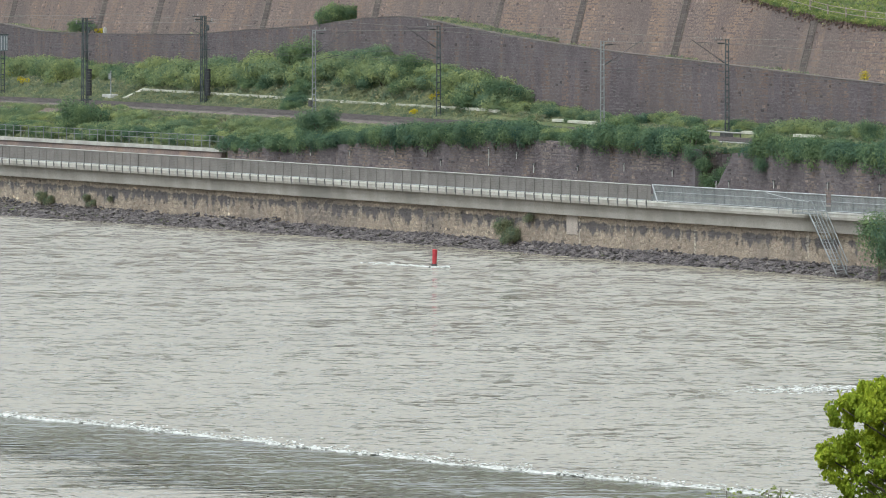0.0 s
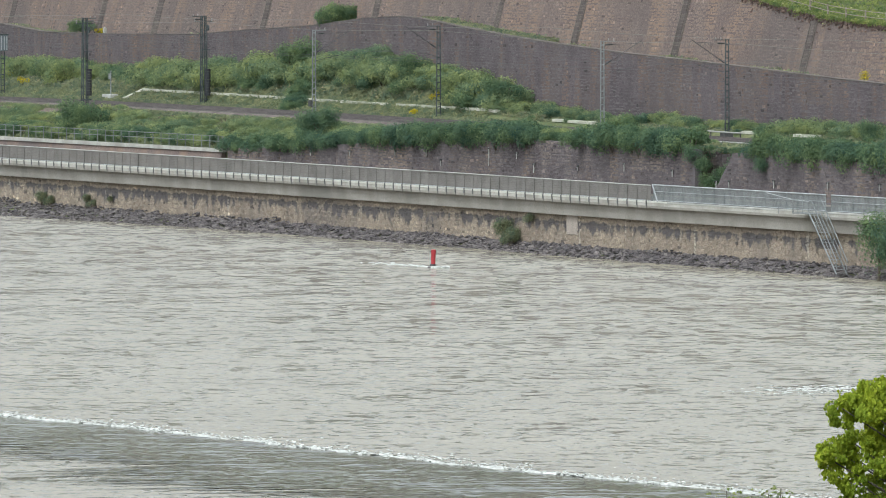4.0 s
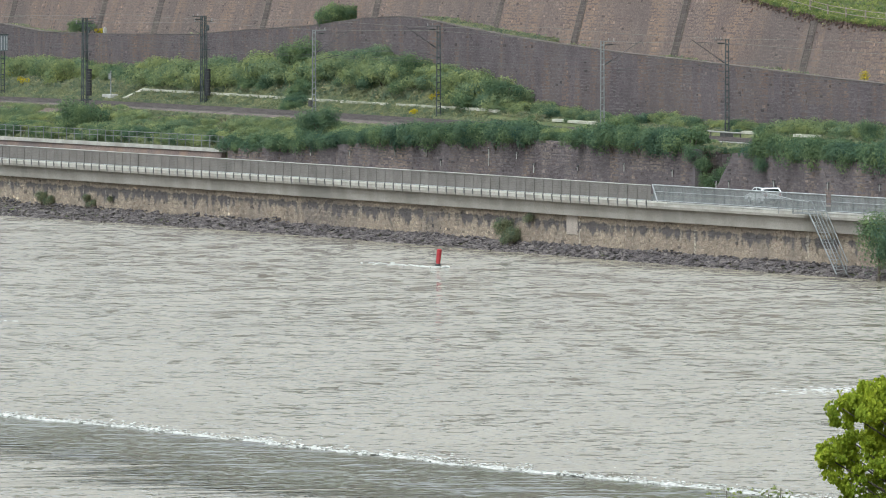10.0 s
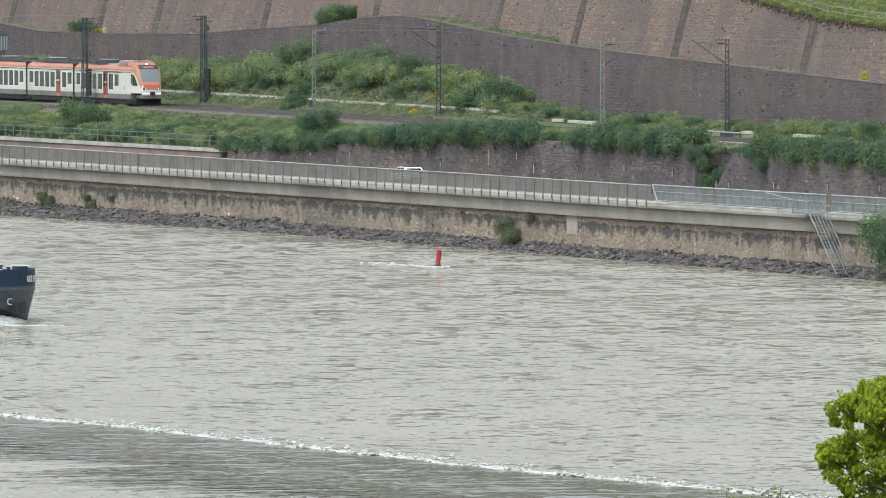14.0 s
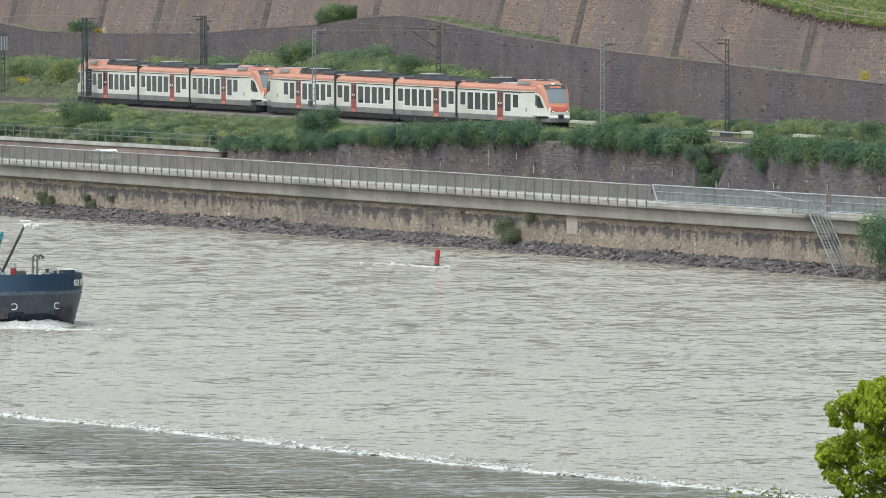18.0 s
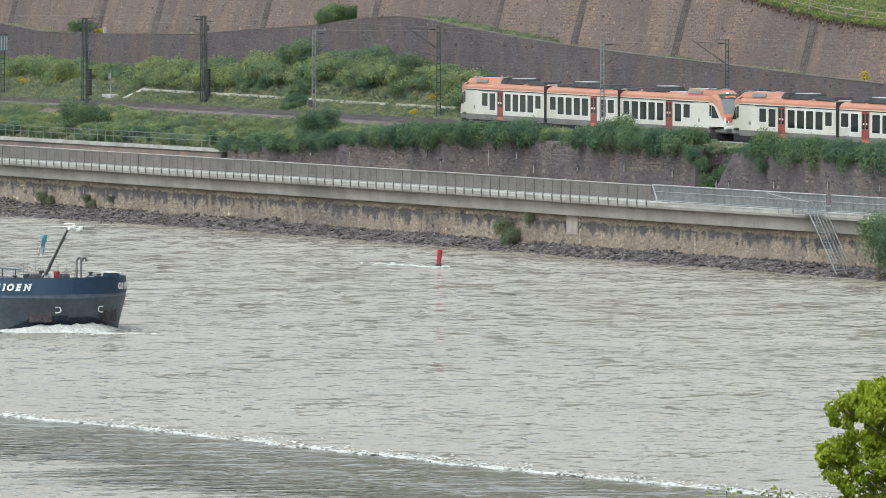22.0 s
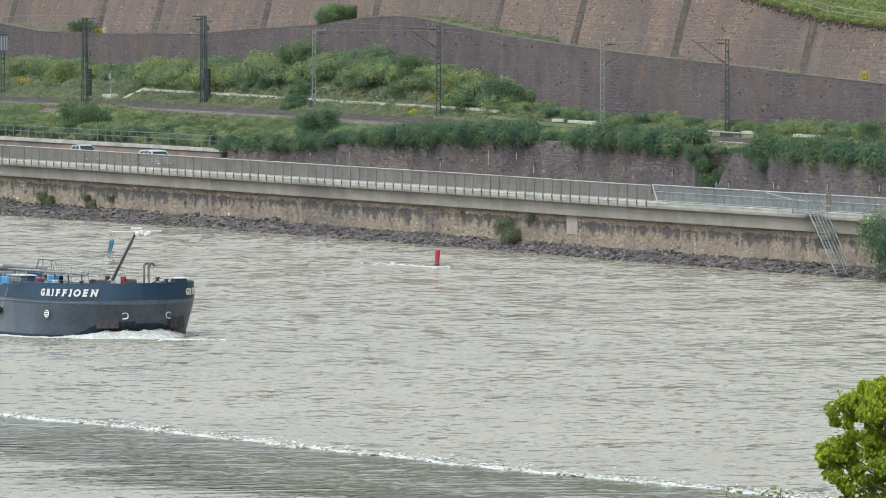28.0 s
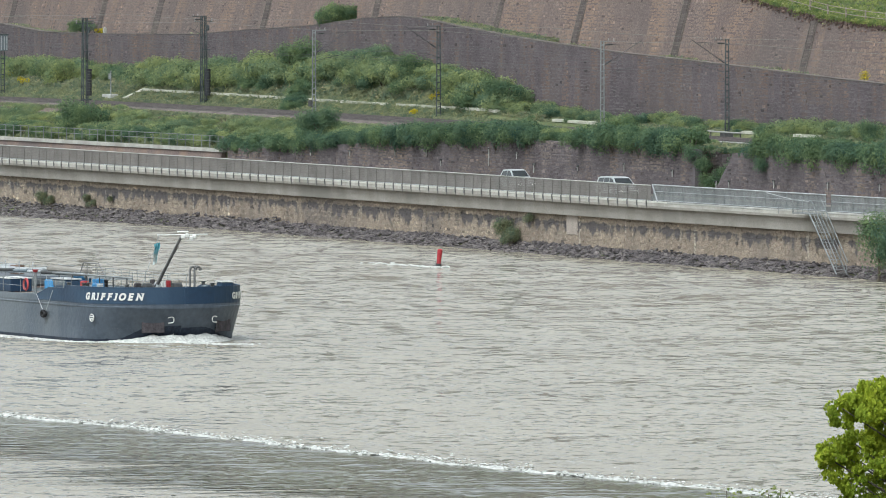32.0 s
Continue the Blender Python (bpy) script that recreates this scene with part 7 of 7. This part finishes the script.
weeds()
def bloom(x, y, z, r, seed):
    rng = random.Random(seed)
    s = thing("broom_shrub", "small broom shrub in yellow bloom", "shrub", "yellow shrubs", at=pose(x, y, z))
    part("stem", Build().tube((0, 0, -0.2), (0.1, 0, r), 0.04, 5), "bark", s)
    part("blossom", foliage(rng, r, r * 1.5, 360, 0.1, 5), "yellow", s)
bloom(-78.3, 32.4, 10.9, 0.75, 71)
bloom(-226.1, 45.1, 10.6, 0.8, 72)
bloom(-212.4, 41.4, 10.1, 0.9, 73)
bloom(9.1, HIGH(9.1) + 1.7, HIGH_TOP(9.1) - 0.3, 0.8, 74)
bloom(-78.5, 30.3, 9.6, 0.5, 75)
bloom(-85.1, 30.0, 9.0, 0.5, 76)

bloom(-214.6, HIGH(-214.6) + 2.5, HIGH_TOP(-214.6) - 0.1, 0.5, 77)
bloom(-212.6, HIGH(-212.6) + 2.6, HIGH_TOP(-212.6) - 0.1, 0.45, 78)
ms = thing("marker_stone", "pale upright marker stone on the wall ledge", "marker stone")
part("stone", Build().loft([[(-211.2 - w, HIGH(-211) + 2.5 - w, z), (-211.2 + w, HIGH(-211) + 2.5 - w, z), (-211.2 + w, HIGH(-211) + 2.5 + w, z), (-211.2 - w, HIGH(-211) + 2.5 + w, z)] for w, z in ((0.16, HIGH_TOP(-211) - 0.4), (0.15, HIGH_TOP(-211) + 0.55), (0.08, HIGH_TOP(-211) + 0.7))]), "kerbface", ms)

# terrace guard rail
gr = thing("guard_rail", "pale two-rail fence along the upper terrace", "fence")
for i, x in enumerate(np.arange(-22, 16, 4.0)):
    z = TERRACE_TOP(x)
    part("post", Build().box((x, terrace_y(x, z) + 1.2, z + 0.5), (0.12, 0.12, 1.3)), "wood", gr)
    x2 = x + 4
    z2 = TERRACE_TOP(x2)
    for k in (0.55, 1.05):
        part("rail", Build().tube((x, terrace_y(x, z) + 1.15, z + k), (x2, terrace_y(x2, z2) + 1.15, z2 + k), 0.035, 5), "wood", gr)

# broken red rubble along the terrace edge
def edge_rubble():
    rng = random.Random(84)
    b = Build()
    for i in range(1500):
        x = rng.uniform(-50, 45)
        z = TERRACE_TOP(x) - rng.expovariate(5.5) + 0.05
        r = rng.uniform(0.05, 0.13)
        b.blob((x, terrace_y(x, z) - 0.02, z), (r * 1.4, r * 0.8, r), rng, 0.35, 0, rng.uniform(0, 3))
    solid("edge_rubble", b, "rubble", "crumbling reddish rubble along the terrace edge", "rubble", kind="stuff")
edge_rubble()

# riprap at the water's edge
def riprap():
    rng = random.Random(81)
    b = Build()
    for i in range(6800):
        x = rng.uniform(-185, 125)
        f = rng.random()
        e, s = EDGE(x) + 0.85, SHORE(x) - 0.2
        y = s + (e - s) * f
        z = -0.12 + 0.85 * f
        r = rng.uniform(0.08, 0.27) * (1.3 if rng.random() < 0.1 else 1.0)
        b.blob((x, y, z), (r * rng.uniform(0.9, 1.5), r * rng.uniform(0.8, 1.3), r * rng.uniform(0.4, 0.7)), rng, 0.38, 0, rng.uniform(0, 3))
    for i in range(5200):
        x = rng.uniform(-185, 125)
        e, s = EDGE(x) + 0.9, SHORE(x) - 0.1
        f = rng.random()
        r = rng.uniform(0.05, 0.13)
        b.blob((x, s + (e - s) * f, -0.04 + 0.82 * f), (r * 1.4, r * 1.1, r * 0.6), rng, 0.38, 0, rng.uniform(0, 3))
    for i in range(2600):
        # rubble heaped against the foot of the wall
        x = rng.uniform(-185, 125)
        top = 0.55 + 0.5 * max(0.0, noise.noise((x * 0.11, 4, 0)) + 0.35) * (1.5 if x < -40 else 0.7)
        f = rng.random()
        r = rng.uniform(0.06, 0.19)
        b.blob((x, EDGE(x) + 0.84 - 0.5 * (1 - f), 0.55 + (top - 0.35) * f), (r * 1.3, r, r * 0.7), rng, 0.38, 0, rng.uniform(0, 3))
    solid("riprap", b, "riprap", "dark angular stones along the waterline", "stones", kind="stuff")
riprap()

# ---- tree on the near bank ----
def near_tree():
    rng = random.Random(91)
    R = Vector((0.3904, 0.9207, 0))
    F = Vector((-0.9207, 0.3904, 0))
    base = EYE + F * 200 + R * 9.9
    gz = 7.0
    t = thing("tree", "leafy bright green tree on the near bank", "tree", at=pose(base.x, base.y, gz))
    part("trunk", Build().tube((0, 0, -0.6), (0.1, 0.1, 5.0), 0.28, 10, 0.2).tube((0.1, 0.1, 5.0), (0, 0, 11.2), 0.2, 10, 0.08), "bark", t)
    cents = []
    def lump(right, up, fwd, r):
        cents.append((R * right + F * fwd + Vector((0, 0, up - gz)), r))
    # crown lobes: to the right, height over the water, depth
    for q in ((-2.42, 19.9, 0, 0.34), (-2.15, 20.02, 0.2, 0.4), (-1.75, 20.15, 0, 0.42), (-1.3, 20.15, 0.2, 0.46), (-1.9, 19.85, -0.4, 0.34), (-1.45, 19.75, 0.3, 0.45), (-1.7, 19.5, 0.4, 0.3),
              (-2.55, 19.12, 0.1, 0.34), (-2.2, 19.25, -0.2, 0.36), (-1.85, 19.2, 0.2, 0.4), (-1.4, 19.3, 0, 0.42), (-2.15, 18.95, 0.3, 0.36), (-1.7, 18.85, -0.3, 0.42), (-1.25, 18.8, 0.3, 0.46), (-2.1, 18.5, 0, 0.36), (-1.6, 18.4, 0.1, 0.45), (-1.1, 18.3, -0.3, 0.5), (-2.0, 18.1, 0.1, 0.4), (-1.4, 17.8, 0.5, 0.7), (-2.75, 19.0, 0.0, 0.2), (-2.6, 18.7, 0.1, 0.24),
              (-0.8, 20.1, 0, 0.55), (-0.9, 19.5, -0.2, 0.5), (-0.8, 18.9, 0.3, 0.55), (0.2, 20.2, 0.4, 0.9), (1.1, 20.0, -0.3, 0.9), (1.9, 19.5, 0.2, 0.9), (0.3, 19.3, -1.2, 1.0), (0.2, 19.1, 1.3, 1.0), (2.1, 18.4, 0, 0.9), (-0.4, 18.1, -1.2, 0.9), (0.9, 17.8, 1.2, 1.0), (-1.6, 16.9, 0.2, 0.9),
              (0.0, 16.8, -1.0, 1.0), (1.5, 17.0, 0.4, 1.0), (-0.5, 16.7, 1.2, 0.9), (-0.6, 15.7, 0.3, 0.9), (0.8, 15.8, -0.5, 0.9)):
        lump(*q)
    small = []
    for c, r in cents:
        for k in range(4):
            d = Vector((rng.gauss(0, 1), rng.gauss(0, 1), rng.gauss(0, 0.7))).normalized()
            small.append((c + d * r * rng.uniform(0.75, 1.05), r * rng.uniform(0.25, 0.42)))
    for c, r in cents:
        s = Vector((0.05, 0.05, max(4.5, c.z - 2.0)))
        part("limb", Build().tube(s, s.lerp(c, 0.6) + Vector((0, 0, 0.15)), 0.05, 6, 0.025).tube(s.lerp(c, 0.6) + Vector((0, 0, 0.15)), c, 0.025, 5, 0.01), "bark", t)
    b = Build()
    for c, r in [(c, r * 0.95) for c, r in cents] + small:
        for k in range(int(2900 * r * r) + (330 if r > 0.28 else 85)):
            d = Vector((rng.gauss(0, 1), rng.gauss(0, 1), rng.gauss(0.1, 0.85))).normalized()
            kk = r * rng.random() ** 0.4 * (1 + 0.35 * noise.noise((d * 2.2 + c)[:]))
            p = c + Vector((d.x, d.y, d.z * 0.75 - 0.12 * (d.x * d.x + d.y * d.y))) * kk
            if noise.noise((p * 2.4)[:]) < -0.16:
                continue
            size = rng.uniform(0.045, 0.092)
            face = Vector((d.x * 0.5 + rng.gauss(0, 0.6), d.y * 0.5 + rng.gauss(0, 0.6), d.z * 0.5 + 0.35 + rng.gauss(0, 0.5))).normalized()
            tip = face.cross(Vector((rng.uniform(-1, 1), rng.uniform(-1, 1), 0.3 * rng.uniform(-1, 1)))).normalized()
            tip = (-tip if tip.z > 0 else tip) - Vector((0, 0, 0.7))
            w = face.cross(tip).normalized()
            tip = tip.normalized()
            # a lobed leaf, folded along its midrib
            pt = lambda u, v, q: p + tip * (u * size) + w * (v * size) - face * (q * size)
            b.add([pt(-0.45, 0, 0), pt(-0.25, 0.42, 0.1), pt(0.08, 0.3, 0.06), pt(0.2, 0.46, 0.14), pt(0.55, 0, 0.05), pt(0.2, -0.46, 0.14), pt(0.08, -0.3, 0.06), pt(-0.25, -0.42, 0.1)],
                  [(0, 1, 2, 4), (2, 3, 4), (0, 4, 6, 7), (4, 5, 6)])
    part("crown", b, "tree", t)
    # a lower sapling whose tip stands beside it
    base2 = EYE + F * 190 + R * 5.6
    s = thing("sapling", "thin sapling tip with small light leaves on the near bank", "sapling", at=pose(base2.x, base2.y, 8.0))
    st, lf = Build(), Build()
    for k, (dx, top) in enumerate(((0.42, 10.95), (-0.55, 10.9), (-0.1, 10.8), (0.2, 10.85))):
        st.tube((0, 0, -0.4), R * dx + Vector((0, 0, top)), 0.05, 6, 0.01)
        for i in range(260):
            f = rng.random() ** 0.6
            p = (R * dx + Vector((0, 0, top))) * (0.72 + 0.28 * f)
            lf.leaf(p + Vector((rng.gauss(0, 0.16), rng.gauss(0, 0.12), rng.gauss(0, 0.06))), rng.uniform(0.05, 0.1), rng)
    part("stem", st, "bark", s)
    part("foliage", lf, "vine", s)

near_tree()

# ---- the single stones of the walls ----
for wall, singles, mat in PIECES:
    for vs, fs in singles:
        c = Vector(vs[4])
        ob = part("stone", Build().add([Vector(v) - c for v in vs], fs), mat, wall, at=Matrix.Translation(c))

# ---- what moves ----
XS = np.arange(-420.0, 320.0, 1.0)
ARC = np.concatenate([[0.0], np.cumsum([math.hypot(1.0, rail_line(a + 1) - rail_line(a)) for a in XS[:-1]])])

def on_track(s):
    x = float(np.interp(s, ARC, XS))
    return x, rail_line(x), track_z(x)

def rear_arc(t):
    # it comes in a little faster than it passes
    return ARC_AT_19 + TRAIN_SPEED * (t - 19.0) - 0.5 * max(0.0, 14.0 - t)

ARC_AT_19 = 293.05
TRAIN_SPEED = 27.65

def motions():
    for ob, off in cars:
        rows = []
        for i in range(0, 65):
            t = i * 0.5
            s = rear_arc(t) + off
            a, b = Vector(on_track(s - 6)), Vector(on_track(s + 6))
            m = 0.5 * (a + b)
            if s < 20 or s > 700:
                k = max(0, 20 - s) + min(0, 700 - s)
                m = Vector(on_track(min(max(s, 20), 700))) + Vector((-k, 0, 0))
                a, b = Vector((0, 0, 0)), Vector((1, -0.06 if s < 20 else 0.04, 0))
            d = b - a
            rows.append((t, pose(m.x, m.y, m.z + 0.34, 0, -math.degrees(math.atan2(d.z, d.x)), math.degrees(math.atan2(d.y, d.x)))))
        walk(ob, rows)
    def ship_at(t):
        run = SHIP_V * (t - 32) - 0.16 * max(0.0, 18 - t)
        return SHIP_X + run, SHIP_Y + run * math.tan(radians(SHIP_YAW))
    walk(SHIP, [(t, pose(*ship_at(t), 0.02 * math.sin(t * 0.9), 0, 0, SHIP_YAW)) for t in range(0, 33)])
    walk(WAVE, [(t, pose(*ship_at(t), 0.02 * math.sin(t * 2.1), 0, 0.03 * math.sin(1.7 * t), SHIP_YAW)) for t in np.arange(0, 32.01, 0.5)])
    sway = (-5, -1, 1, -1, -1, -4, -7, -8, -7, -5, -4, -4, -2, -2, -5, -7, -7, -5, -2, 1, 1, -4, -5, -4, 2, 2, 1, -1, 1, 2, 0, -1, -3, -4, -2, -2, -1, -1, -1, 1, 2, 1, 1, 1, 2, 1, 1, 4, 2, 2, 2, -1, -3, -4, -5, -4, -1, -4, -5, -2, 1, 1, -1, 1, 2)
    rows = []
    for i, d in enumerate(sway):
        rows.append((i * 0.5, pose(54.6 + 0.025 * d, -23.7 + 0.04 * d, 0.03 * math.sin(i * 1.3), -4 - 0.3 * d, 4 + 0.6 * d, 0)))
    walk(BUOY, rows)
    walk(fp, [(t, pose(0.1 * t, 0.12 * t, z)) for t, z in ((0.0, 0.03), (1.5, 0.0), (3.0, 0.03), (5.0, -0.01), (6.5, 0.02), (8.0, -0.01), (10.0, -0.03), (12.0, -0.2), (32.0, -0.2))])
    walk(WATER, [(0.0, pose(40, 0, 0)), (32.0, pose(-18, 0, 0))])
    for ob, pts, y, turn in ((CAR_A, CAR_A_X, 8.9, 180), (CAR_B, CAR_B_X, 5.6, 0), (CAR_C, CAR_C_X, 5.6, 0)):
        walk(ob, [(t, pose(x, y, ROAD_Z, 0, 0, turn)) for t, x in pts])

SHIP_X, SHIP_Y, SHIP_V, SHIP_YAW = 185.2, -97.3, 1.91, 2.5
CAR_A_X = ((0.0, 245.0), (9.0, 67.0), (9.5, 57.0), (11.0, 27.9), (13.0, -10.1), (17.0, -86.1), (19.0, -122.6), (22.0, -178.0), (32.0, -362.0))
CAR_B_X = ((0.0, -831.0), (28.0, -101.0), (32.0, 3.2))
CAR_C_X = ((0.0, -831.0), (28.0, -82.5), (32.0, 24.6))
motions()
